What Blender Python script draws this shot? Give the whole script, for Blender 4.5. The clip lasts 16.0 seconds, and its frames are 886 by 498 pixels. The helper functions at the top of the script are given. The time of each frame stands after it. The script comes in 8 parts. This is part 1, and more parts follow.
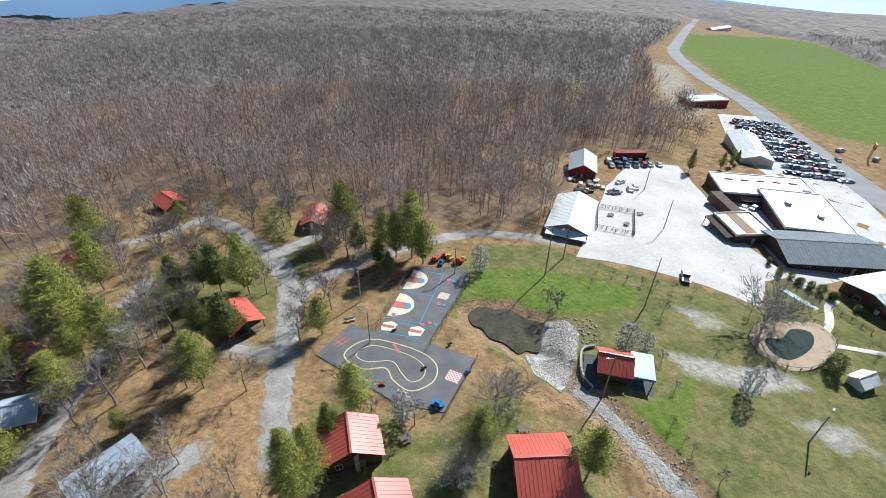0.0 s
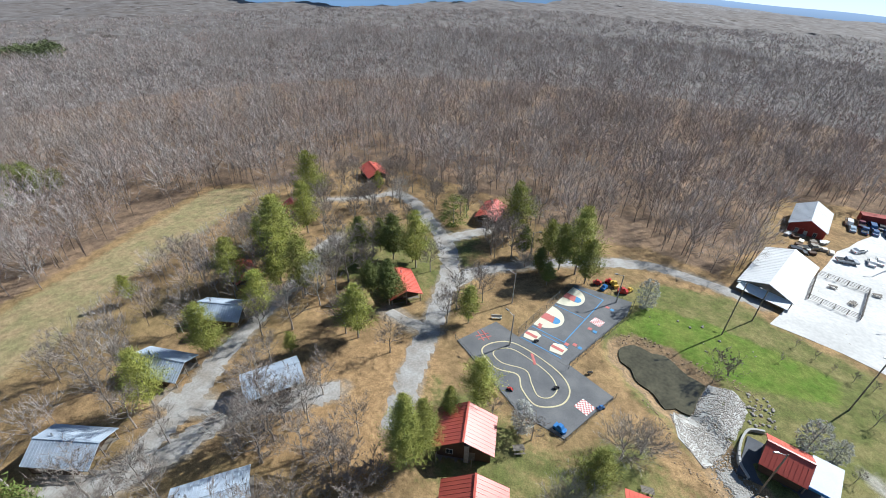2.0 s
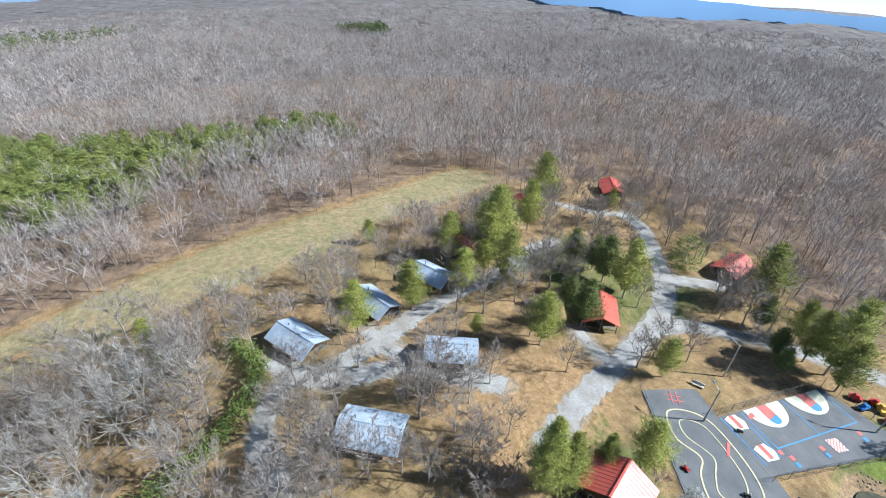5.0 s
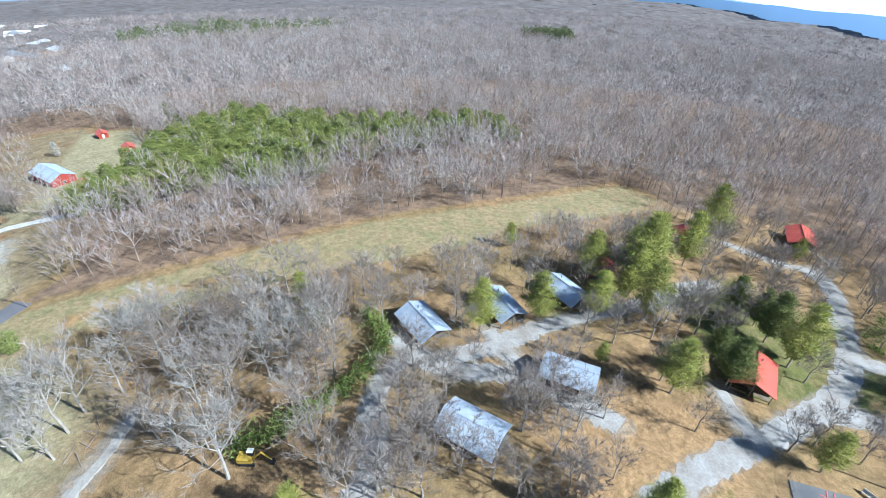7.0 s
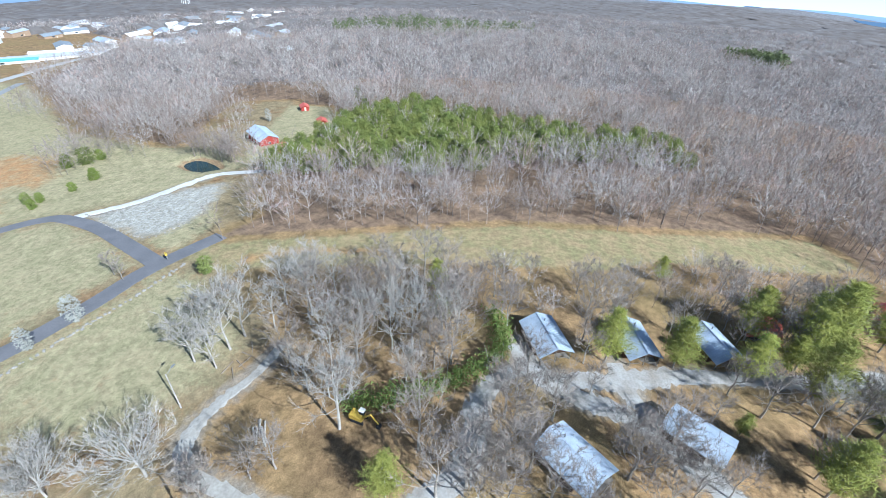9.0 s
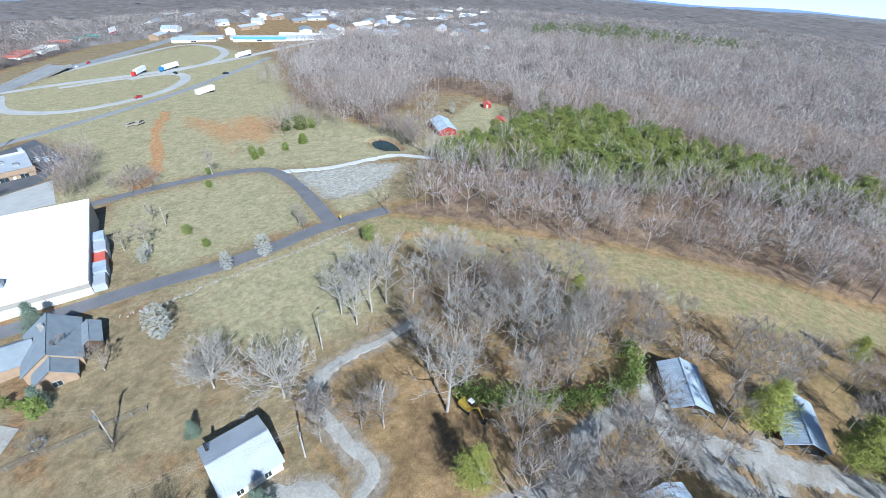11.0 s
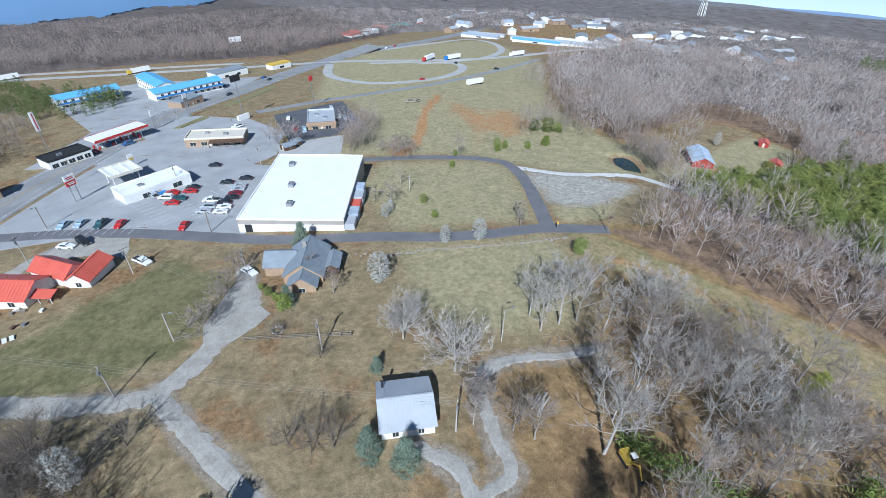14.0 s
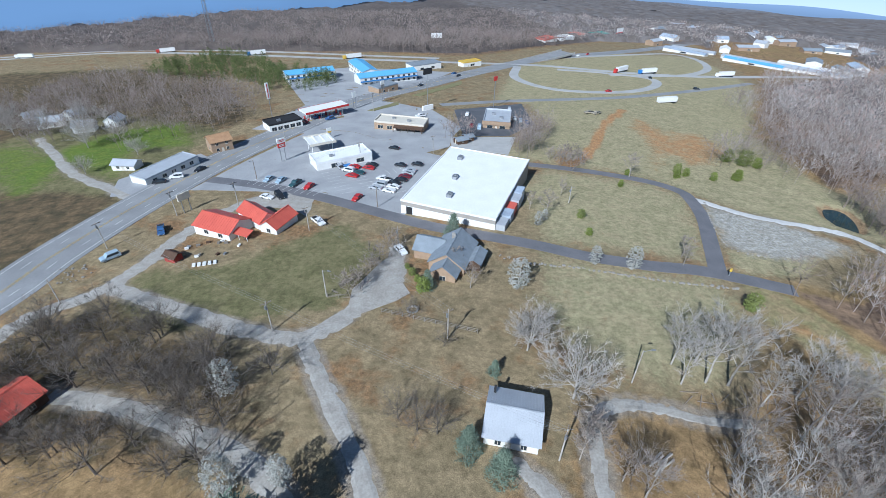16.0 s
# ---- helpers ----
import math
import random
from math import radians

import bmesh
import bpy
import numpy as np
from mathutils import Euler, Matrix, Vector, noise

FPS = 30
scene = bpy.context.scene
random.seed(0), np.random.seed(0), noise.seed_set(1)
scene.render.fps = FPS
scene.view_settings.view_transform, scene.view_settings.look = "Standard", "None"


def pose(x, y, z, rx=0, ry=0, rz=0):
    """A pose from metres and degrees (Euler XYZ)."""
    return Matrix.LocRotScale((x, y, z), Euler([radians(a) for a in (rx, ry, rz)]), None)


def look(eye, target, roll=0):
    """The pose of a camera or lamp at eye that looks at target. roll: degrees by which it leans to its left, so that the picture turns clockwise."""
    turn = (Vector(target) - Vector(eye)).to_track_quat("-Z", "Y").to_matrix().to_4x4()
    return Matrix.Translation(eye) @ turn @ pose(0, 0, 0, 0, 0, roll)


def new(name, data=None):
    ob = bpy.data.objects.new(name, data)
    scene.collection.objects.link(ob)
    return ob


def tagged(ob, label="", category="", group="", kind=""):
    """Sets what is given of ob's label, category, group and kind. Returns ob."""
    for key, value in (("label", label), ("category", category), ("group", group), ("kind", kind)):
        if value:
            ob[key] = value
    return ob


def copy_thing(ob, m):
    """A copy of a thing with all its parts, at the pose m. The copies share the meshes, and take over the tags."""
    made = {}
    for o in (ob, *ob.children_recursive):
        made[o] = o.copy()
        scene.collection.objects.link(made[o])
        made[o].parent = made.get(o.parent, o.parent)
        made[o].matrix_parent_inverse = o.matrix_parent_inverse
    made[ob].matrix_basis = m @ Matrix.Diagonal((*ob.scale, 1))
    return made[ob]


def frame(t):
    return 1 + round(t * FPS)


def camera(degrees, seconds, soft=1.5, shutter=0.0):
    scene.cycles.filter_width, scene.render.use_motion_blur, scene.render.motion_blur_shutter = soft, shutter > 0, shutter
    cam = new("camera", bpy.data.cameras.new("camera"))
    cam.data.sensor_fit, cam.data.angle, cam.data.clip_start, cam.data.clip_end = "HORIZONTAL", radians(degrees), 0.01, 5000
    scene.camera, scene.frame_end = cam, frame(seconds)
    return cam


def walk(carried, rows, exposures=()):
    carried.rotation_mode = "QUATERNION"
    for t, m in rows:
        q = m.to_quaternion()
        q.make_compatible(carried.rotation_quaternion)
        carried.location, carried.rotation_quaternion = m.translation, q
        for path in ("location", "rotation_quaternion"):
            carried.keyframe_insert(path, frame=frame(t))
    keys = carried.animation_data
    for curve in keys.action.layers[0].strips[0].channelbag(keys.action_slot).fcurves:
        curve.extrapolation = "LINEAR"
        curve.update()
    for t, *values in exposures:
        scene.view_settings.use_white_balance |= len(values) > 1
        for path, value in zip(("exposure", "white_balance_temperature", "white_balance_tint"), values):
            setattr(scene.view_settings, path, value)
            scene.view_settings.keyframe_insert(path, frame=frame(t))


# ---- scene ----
from mathutils.geometry import delaunay_2d_cdt

H = 65.0  # height of the flight over the hilltop


def turn(x, y, yaw, pitch, roll):
    """Camera pose: yaw to the left from +y, pitch up, roll as look() has it."""
    a, b = radians(yaw), radians(pitch)
    way = Vector((-math.sin(a) * math.cos(b), math.cos(a) * math.cos(b), math.sin(b)))
    eye = Vector((x, y, H))
    return look(eye, eye + way, roll)


PATH = [
    (0.0, -0.00, -0.00, 0.00, -35.16, 1.19),
    (0.5, 0.35, 0.01, 6.64, -35.18, 1.24),
    (1.0, 0.66, -0.04, 12.46, -35.15, 1.18),
    (1.5, 0.97, -0.02, 18.51, -35.08, 1.15),
    (2.0, 1.11, 0.05, 24.75, -35.09, 1.31),
    (2.5, 1.08, 0.07, 29.60, -35.07, 1.45),
    (3.0, 1.11, 0.21, 34.73, -35.09, 1.51),
    (3.5, 1.20, 0.37, 40.55, -35.13, 1.58),
    (4.0, 1.35, 0.40, 45.83, -35.10, 1.69),
    (4.2, 1.39, 0.42, 47.65, -35.12, 1.72),
    (6.3, 1.73, 1.34, 70.30, -35.24, 1.08),
    (6.5, 1.70, 1.36, 72.26, -35.24, 1.13),
    (7.0, 1.66, 1.29, 76.59, -35.19, 1.08),
    (7.5, 1.82, 1.21, 81.26, -35.13, 1.11),
    (8.0, 1.90, 1.32, 86.64, -35.06, 1.20),
    (8.5, 1.80, 1.17, 91.96, -35.05, 1.47),
    (9.0, 1.87, 1.14, 96.97, -35.04, 1.61),
    (9.5, 1.96, 1.27, 102.68, -35.03, 1.75),
    (9.7, 1.95, 1.31, 104.99, -35.04, 1.81),
    (11.8, 2.48, 3.05, 127.39, -35.09, 1.33),
    (12.0, 2.46, 3.06, 129.49, -35.07, 1.34),
    (12.5, 2.38, 2.99, 134.88, -35.10, 1.33),
    (13.0, 2.38, 3.18, 139.58, -35.06, 1.21),
    (13.5, 2.43, 3.19, 144.45, -35.06, 1.28),
    (14.0, 2.32, 3.14, 149.52, -35.07, 1.33),
    (14.5, 2.12, 3.16, 155.30, -35.09, 1.36),
    (15.0, 1.96, 3.16, 160.86, -35.06, 1.36),
    (15.5, 1.73, 3.05, 166.04, -35.07, 1.31),
    (16.0, 1.47, 2.91, 171.24, -35.05, 1.29),
]
cam = camera(86.37, 16.0, soft=0.85)
walk(cam, [(t, turn(*row)) for t, *row in PATH], [(0, 0.53, 5800, 6), (3.5, 0.84, 5600, 5), (7, 1.08, 5200, 4), (9.5, 0.98, 5150, 4), (12.5, 0.64, 5200, 6), (16, 0.38, 5200, 7)])

# ---- daylight ----
SUN_AZ, SUN_EL = 37.0, 38.0  # clockwise from +y, and above the horizon
world = bpy.data.worlds.new("sky")
scene.world = world
world.use_nodes = True
wn = world.node_tree
sky = wn.nodes.new("ShaderNodeTexSky")
sky.sky_type, sky.sun_disc = "NISHITA", False
sky.sun_elevation, sky.sun_rotation = radians(SUN_EL), radians(SUN_AZ)
sky.air_density, sky.dust_density, sky.ozone_density = 1.0, 0.3, 2.0
wn.links.new(sky.outputs[0], wn.nodes["Background"].inputs[0])
wn.nodes["Background"].inputs[1].default_value = 0.05
sun = new("sun", bpy.data.lights.new("sun", "SUN"))
sun.data.energy, sun.data.angle, sun.data.color = 4.6, radians(0.53), (1.0, 0.95, 0.87)
sa, se = radians(SUN_AZ), radians(SUN_EL)
sun.matrix_world = look((math.sin(sa) * math.cos(se) * 400, math.cos(sa) * math.cos(se) * 400, math.sin(se) * 400), (0, 0, 0))

# ---- materials ----
MATS = {}


def mat(name, color, rough=0.8, vary=0.25, scale=1.0, fine=12.0, bump=0.15, metal=0.0, second=None, rand=0.0, spec=0.3):
    """A surface with stains at scale, grain at fine (per metre), relief and a random shift per object."""
    if name in MATS:
        return MATS[name]
    m = bpy.data.materials.new(name)
    m.use_nodes = True
    MATS[name] = m
    nt = m.node_tree
    bs = nt.nodes["Principled BSDF"]
    bs.inputs["Roughness"].default_value = rough
    bs.inputs["Metallic"].default_value = metal
    bs.inputs["Specular IOR Level"].default_value = spec
    tc = nt.nodes.new("ShaderNodeTexCoord")
    n1, n2 = nt.nodes.new("ShaderNodeTexNoise"), nt.nodes.new("ShaderNodeTexNoise")
    for n, s, d in ((n1, scale, 4), (n2, fine, 3)):
        n.inputs["Scale"].default_value, n.inputs["Detail"].default_value = s, d
        nt.links.new(tc.outputs["Object"], n.inputs["Vector"])
    r1 = nt.nodes.new("ShaderNodeMapRange")
    r1.inputs[1].default_value, r1.inputs[2].default_value = 0.3, 0.7
    nt.links.new(n1.outputs[0], r1.inputs[0])
    mx = nt.nodes.new("ShaderNodeMix")
    mx.data_type = "RGBA"
    c2 = second or tuple(c * (1 - vary) for c in color)
    mx.inputs[6].default_value, mx.inputs[7].default_value = (*color, 1), (*c2, 1)
    nt.links.new(r1.outputs[0], mx.inputs[0])
    hs = nt.nodes.new("ShaderNodeHueSaturation")
    nt.links.new(mx.outputs[2], hs.inputs["Color"])
    r2 = nt.nodes.new("ShaderNodeMapRange")
    r2.inputs[1].default_value, r2.inputs[2].default_value = 0.25, 0.75
    r2.inputs[3].default_value, r2.inputs[4].default_value = 1 - vary * 0.6, 1 + vary * 0.6
    nt.links.new(n2.outputs[0], r2.inputs[0])
    if rand:
        oi, ad = nt.nodes.new("ShaderNodeObjectInfo"), nt.nodes.new("ShaderNodeMath")
        r3 = nt.nodes.new("ShaderNodeMapRange")
        r3.inputs[3].default_value, r3.inputs[4].default_value = 1 - rand, 1 + rand
        nt.links.new(oi.outputs["Random"], r3.inputs[0])
        ad.operation = "MULTIPLY"
        nt.links.new(r2.outputs[0], ad.inputs[0])
        nt.links.new(r3.outputs[0], ad.inputs[1])
        nt.links.new(ad.outputs[0], hs.inputs["Value"])
    else:
        nt.links.new(r2.outputs[0], hs.inputs["Value"])
    nt.links.new(hs.outputs[0], bs.inputs["Base Color"])
    if bump:
        b = nt.nodes.new("ShaderNodeBump")
        b.inputs["Strength"].default_value, b.inputs["Distance"].default_value = bump, 0.05
        nt.links.new(n2.outputs[0], b.inputs["Height"])
        nt.links.new(b.outputs[0], bs.inputs["Normal"])
    return m


M_GRAVEL = mat("gravel", (0.41, 0.385, 0.345), 0.95, 0.3, 0.45, 2.6, 0.4, second=(0.32, 0.293, 0.255))
M_CAMPGRAVEL = mat("trodden_gravel", (0.40, 0.385, 0.365), 0.95, 0.3, 0.35, 2.6, 0.4, second=(0.28, 0.25, 0.215))
M_WHITEGRAVEL = mat("pale_gravel", (0.66, 0.64, 0.61), 0.95, 0.2, 0.08, 1.2, 0.2, second=(0.50, 0.485, 0.46))
M_ASPHALT = mat("asphalt", (0.085, 0.09, 0.1), 0.9, 0.2, 0.15, 4.0, 0.2, second=(0.13, 0.13, 0.14))
M_ROADGREY = mat("worn_asphalt", (0.30, 0.30, 0.30), 0.9, 0.15, 0.1, 2.0, 0.15, second=(0.235, 0.235, 0.235))
M_RAMP = mat("pale_concrete_road", (0.47, 0.46, 0.44), 0.9, 0.12, 0.1, 2.0, 0.12, second=(0.38, 0.37, 0.355))
M_LOT = mat("bleached_asphalt", (0.40, 0.40, 0.40), 0.9, 0.15, 0.12, 2.0, 0.12, second=(0.31, 0.31, 0.315))
M_COURT = mat("court_asphalt", (0.115, 0.117, 0.122), 0.85, 0.25, 0.3, 5.0, 0.15, second=(0.17, 0.168, 0.168))
M_CONCRETE = mat("concrete", (0.46, 0.45, 0.43), 0.9, 0.15, 0.3, 6.0, 0.15)
M_REDROOF = mat("red_metal_roof", (0.58, 0.125, 0.085), 0.4, 0.14, 0.35, 9.0, 0.05, second=(0.5, 0.10, 0.07), rand=0.06, spec=0.5)
M_BLUEROOF = mat("galvanised_roof", (0.50, 0.57, 0.66), 0.5, 0.2, 0.4, 5.0, 0.04, metal=0.15, second=(0.33, 0.38, 0.46), rand=0.08)
M_WHITEROOF = mat("white_roof", (0.80, 0.80, 0.79), 0.6, 0.08, 0.2, 2.0, 0.05)
M_GREYROOF = mat("grey_shingle", (0.25, 0.28, 0.31), 0.85, 0.2, 0.6, 12.0, 0.25)
M_STEELROOF = mat("pale_metal_roof", (0.50, 0.52, 0.55), 0.5, 0.12, 0.3, 5.0, 0.05, metal=0.2)
M_WOOD = mat("dark_stained_wood", (0.115, 0.07, 0.045), 0.8, 0.35, 0.8, 10.0, 0.25, second=(0.075, 0.045, 0.03))
M_GREYWOOD = mat("weathered_wood", (0.24, 0.21, 0.175), 0.85, 0.3, 0.9, 12.0, 0.25)
M_WHITE = mat("white_paint", (0.76, 0.75, 0.72), 0.6, 0.08, 0.8, 10.0, 0.05)
M_TRIM = mat("cream_paint", (0.62, 0.57, 0.48), 0.6, 0.1, 0.8, 10.0, 0.05)
M_TAN = mat("tan_brick", (0.38, 0.27, 0.18), 0.85, 0.2, 1.0, 14.0, 0.2)
M_STONE = mat("stone", (0.36, 0.33, 0.29), 0.9, 0.35, 1.5, 8.0, 0.3, rand=0.25)
M_BARK = mat("bark", (0.40, 0.36, 0.315), 0.9, 0.35, 0.6, 5.0, 0.3, second=(0.21, 0.175, 0.145), rand=0.2)
M_PALEBARK = mat("pale_bark", (0.47, 0.44, 0.395), 0.9, 0.3, 0.5, 5.0, 0.3, second=(0.27, 0.24, 0.21), rand=0.12)
M_TWIG = mat("twigs", (0.30, 0.25, 0.212), 0.9, 0.3, 0.06, 2.0, 0.0, second=(0.20, 0.168, 0.145), rand=0.2)
M_PALETWIG = mat("pale_twigs", (0.41, 0.375, 0.335), 0.9, 0.3, 0.06, 2.0, 0.0, second=(0.28, 0.25, 0.22), rand=0.15)
M_NEEDLE = mat("pine_needles", (0.225, 0.25, 0.05), 0.75, 0.3, 0.35, 1.4, 0.0, second=(0.34, 0.325, 0.075), rand=0.2)
M_STANDPINE = mat("stand_pine_needles", (0.14, 0.17, 0.042), 0.75, 0.3, 0.12, 1.0, 0.0, second=(0.205, 0.215, 0.052))
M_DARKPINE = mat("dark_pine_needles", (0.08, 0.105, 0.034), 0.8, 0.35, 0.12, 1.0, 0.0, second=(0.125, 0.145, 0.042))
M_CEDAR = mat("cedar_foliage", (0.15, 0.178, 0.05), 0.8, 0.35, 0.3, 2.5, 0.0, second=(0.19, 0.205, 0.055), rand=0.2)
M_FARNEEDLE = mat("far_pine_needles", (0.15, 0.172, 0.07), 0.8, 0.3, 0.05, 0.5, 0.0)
M_DARKBARK = mat("dark_bark", (0.15, 0.125, 0.10), 0.9, 0.35, 0.6, 5.0, 0.3, second=(0.085, 0.07, 0.055), rand=0.15)
M_DARKTWIG = mat("dark_twigs", (0.19, 0.16, 0.135), 0.9, 0.3, 0.2, 2.0, 0.0, second=(0.13, 0.11, 0.095), rand=0.15)
M_DRIVE = mat("grey_drive_asphalt", (0.185, 0.18, 0.188), 0.9, 0.2, 0.2, 3.0, 0.15, second=(0.145, 0.142, 0.15))
M_SPRUCE = mat("blue_spruce_foliage", (0.17, 0.215, 0.155), 0.8, 0.3, 0.3, 3.0, 0.0, rand=0.1)
M_WILLOW = mat("young_leaves", (0.20, 0.24, 0.05), 0.75, 0.3, 0.3, 3.0, 0.0, rand=0.1)
M_BLOSSOM = mat("white_blossom", (0.41, 0.405, 0.36), 0.8, 0.25, 0.4, 3.0, 0.0, rand=0.08)
M_WIRE = mat("fence_wire", (0.09, 0.095, 0.10), 0.6, 0.15, 1.0, 10.0, 0.0)
M_METAL = mat("dull_steel", (0.35, 0.36, 0.37), 0.45, 0.15, 1.0, 10.0, 0.05, metal=0.6)
M_BLACK = mat("black_rubber", (0.03, 0.03, 0.032), 0.8, 0.2, 2.0, 20.0, 0.05)
M_POLE = mat("wooden_pole", (0.27, 0.22, 0.17), 0.9, 0.3, 0.7, 8.0, 0.2)
M_RED = mat("red_paint", (0.50, 0.045, 0.04), 0.45, 0.12, 1.0, 10.0, 0.03)
M_BLUE = mat("blue_paint", (0.05, 0.20, 0.50), 0.45, 0.12, 1.0, 10.0, 0.03)
M_YELLOW = mat("yellow_paint", (0.62, 0.42, 0.07), 0.5, 0.12, 1.0, 10.0, 0.03)
M_CREAMLINE = mat("cream_line_paint", (0.62, 0.55, 0.34), 0.7, 0.15, 0.8, 6.0, 0.03)
M_BARNRED = mat("barn_red_boards", (0.34, 0.055, 0.04), 0.75, 0.2, 0.8, 8.0, 0.15)


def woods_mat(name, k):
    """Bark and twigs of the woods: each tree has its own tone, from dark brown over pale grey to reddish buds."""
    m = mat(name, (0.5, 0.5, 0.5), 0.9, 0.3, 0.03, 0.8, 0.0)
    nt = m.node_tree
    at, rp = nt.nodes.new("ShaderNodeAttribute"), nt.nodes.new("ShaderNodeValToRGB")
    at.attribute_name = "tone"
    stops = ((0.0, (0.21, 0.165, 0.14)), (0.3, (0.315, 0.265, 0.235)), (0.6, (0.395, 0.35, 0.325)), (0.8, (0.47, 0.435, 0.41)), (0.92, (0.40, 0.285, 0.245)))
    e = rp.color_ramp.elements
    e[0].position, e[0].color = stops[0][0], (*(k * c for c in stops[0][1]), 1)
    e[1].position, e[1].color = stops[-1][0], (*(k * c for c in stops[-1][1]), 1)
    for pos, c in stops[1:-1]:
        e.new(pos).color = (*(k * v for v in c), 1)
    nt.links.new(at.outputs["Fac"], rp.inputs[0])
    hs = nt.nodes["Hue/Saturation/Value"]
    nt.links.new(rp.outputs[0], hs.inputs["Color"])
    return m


M_WOODS = woods_mat("woods_bark", 1.0)
# darkened copy: paints in the self-shadow of twigs that a closed sheet lacks
M_SHADED_CANOPY = woods_mat("self_shaded_canopy", 0.45)


def glass_mat(name, color):
    m = mat(name, color, 0.08, 0.1, 1.0, 4.0, 0.0, spec=0.6)
    return m


M_GLASS = glass_mat("dark_glass", (0.03, 0.04, 0.05))
M_WATER = mat("pond_water", (0.115, 0.105, 0.066), 0.08, 0.4, 0.3, 1.5, 0.03, spec=0.5)
M_DEEPWATER = mat("dark_pond_water", (0.035, 0.055, 0.05), 0.06, 0.4, 0.3, 1.5, 0.03, spec=0.5)
M_POOL = mat("pool_water", (0.05, 0.075, 0.055), 0.06, 0.3, 0.25, 1.5, 0.03, spec=0.5)

# ---- terrain ----
POND = [(6.4, 76.2), (9.0, 78.4), (12.2, 77.6), (14.6, 78.0), (18.6, 74.8), (21.4, 73.8), (20.4, 70.1), (19.3, 66.0), (17.0, 66.4), (15.4, 65.4), (13.2, 68.0), (10.2, 69.5), (9.0, 72.0), (7.0, 73.0)]
POND_Z = -6.0
POND2 = [(-153.5, -121), (-158, -119.5), (-158, -114.5), (-154.5, -108), (-151.5, -106), (-149.5, -109), (-150, -115.5)]
POND2_Z = -17.2


def poly_dist(px, py, poly):
    """Signed distance of points from a polygon's outline, positive inside."""
    px, py = np.asarray(px, float), np.asarray(py, float)
    best, inside = np.full(px.shape, 1e18), np.zeros(px.shape, bool)
    for (ax, ay), (bx, by) in zip(poly, poly[1:] + poly[:1]):
        dx, dy = bx - ax, by - ay
        s = np.clip(((px - ax) * dx + (py - ay) * dy) / (dx * dx + dy * dy + 1e-9), 0, 1)
        best = np.minimum(best, (px - ax - s * dx) ** 2 + (py - ay - s * dy) ** 2)
        inside ^= ((ay > py) != (by > py)) & (px < dx * (py - ay) / (dy if dy else 1e-9) + ax)
    return np.where(inside, 1, -1) * np.sqrt(best)


def line_dist(px, py, pts):
    best = np.full(np.shape(px), 1e18)
    for (ax, ay), (bx, by) in zip(pts, pts[1:]):
        dx, dy = bx - ax, by - ay
        s = np.clip(((px - ax) * dx + (py - ay) * dy) / (dx * dx + dy * dy + 1e-9), 0, 1)
        best = np.minimum(best, (px - ax - s * dx) ** 2 + (py - ay - s * dy) ** 2)
    return np.sqrt(best)


def spline(pts, step=2.0, closed=False):
    """A smooth line through the given points."""
    p = [np.array(q, float) for q in pts]
    ext = [p[-1]] + p + p[:2] if closed else [2 * p[0] - p[1]] + p + [2 * p[-1] - p[-2]]
    out = []
    for i in range(1, len(ext) - 2):
        a, b, c, d = ext[i - 1:i + 3]
        n = max(2, int(np.linalg.norm(c - b) / step))
        for k in range(n):
            t = k / n
            out.append(0.5 * (2 * b + (c - a) * t + (2 * a - 5 * b + 4 * c - d) * t * t + (3 * b - a - 3 * c + d) * t ** 3))
    if not closed:
        out.append(p[-1])
    return [(float(q[0]), float(q[1])) for q in out]


STREAM = spline([(20.0, 62.0), (24.5, 55.5), (28.6, 50.0), (32.2, 44.0), (35.6, 37.0), (38.5, 29.0), (40.0, 20.0)], 2.0)


def smooth(e0, e1, v):
    t = np.clip((v - e0) / (e1 - e0), 0, 1)
    return t * t * (3 - 2 * t)


def cone(x, y):
    s = np.hypot(x, y) / H
    return -H * (0.093 * s - 0.035 * (1 - np.exp(-s / 0.38)))


def GZ(x, y):
    """The height of the ground."""
    x, y = np.asarray(x, float), np.asarray(y, float)
    z = cone(x, y)
    r = np.hypot(x, y)
    # far ridges beyond the woods
    far = smooth(1300, 3600, r)
    z = z + far * (np.sin(np.arctan2(y, x) * 7 + 1.0) * 14 + np.sin(np.arctan2(y, x) * 17 + r * 0.002) * 9)
    z = z - 2.2e-5 * np.clip(r - 2900, 0, None) ** 2
    z = z + smooth(250, 900, r) * (np.sin(x * 0.011 + 1.3) * np.cos(y * 0.009) * 4.0)
    for poly, lev in ((POND, POND_Z), (POND2, POND2_Z)):
        d = poly_dist(x, y, poly)
        w = smooth(-5.0, 0.6, d)
        z = z * (1 - w) + np.minimum(z, lev - 0.5) * w
    d = line_dist(x, y, STREAM)
    z = z - 0.9 * (1 - smooth(1.5, 5.0, d))
    return z


def gz(x, y):
    return float(GZ(np.array([x]), np.array([y]))[0])


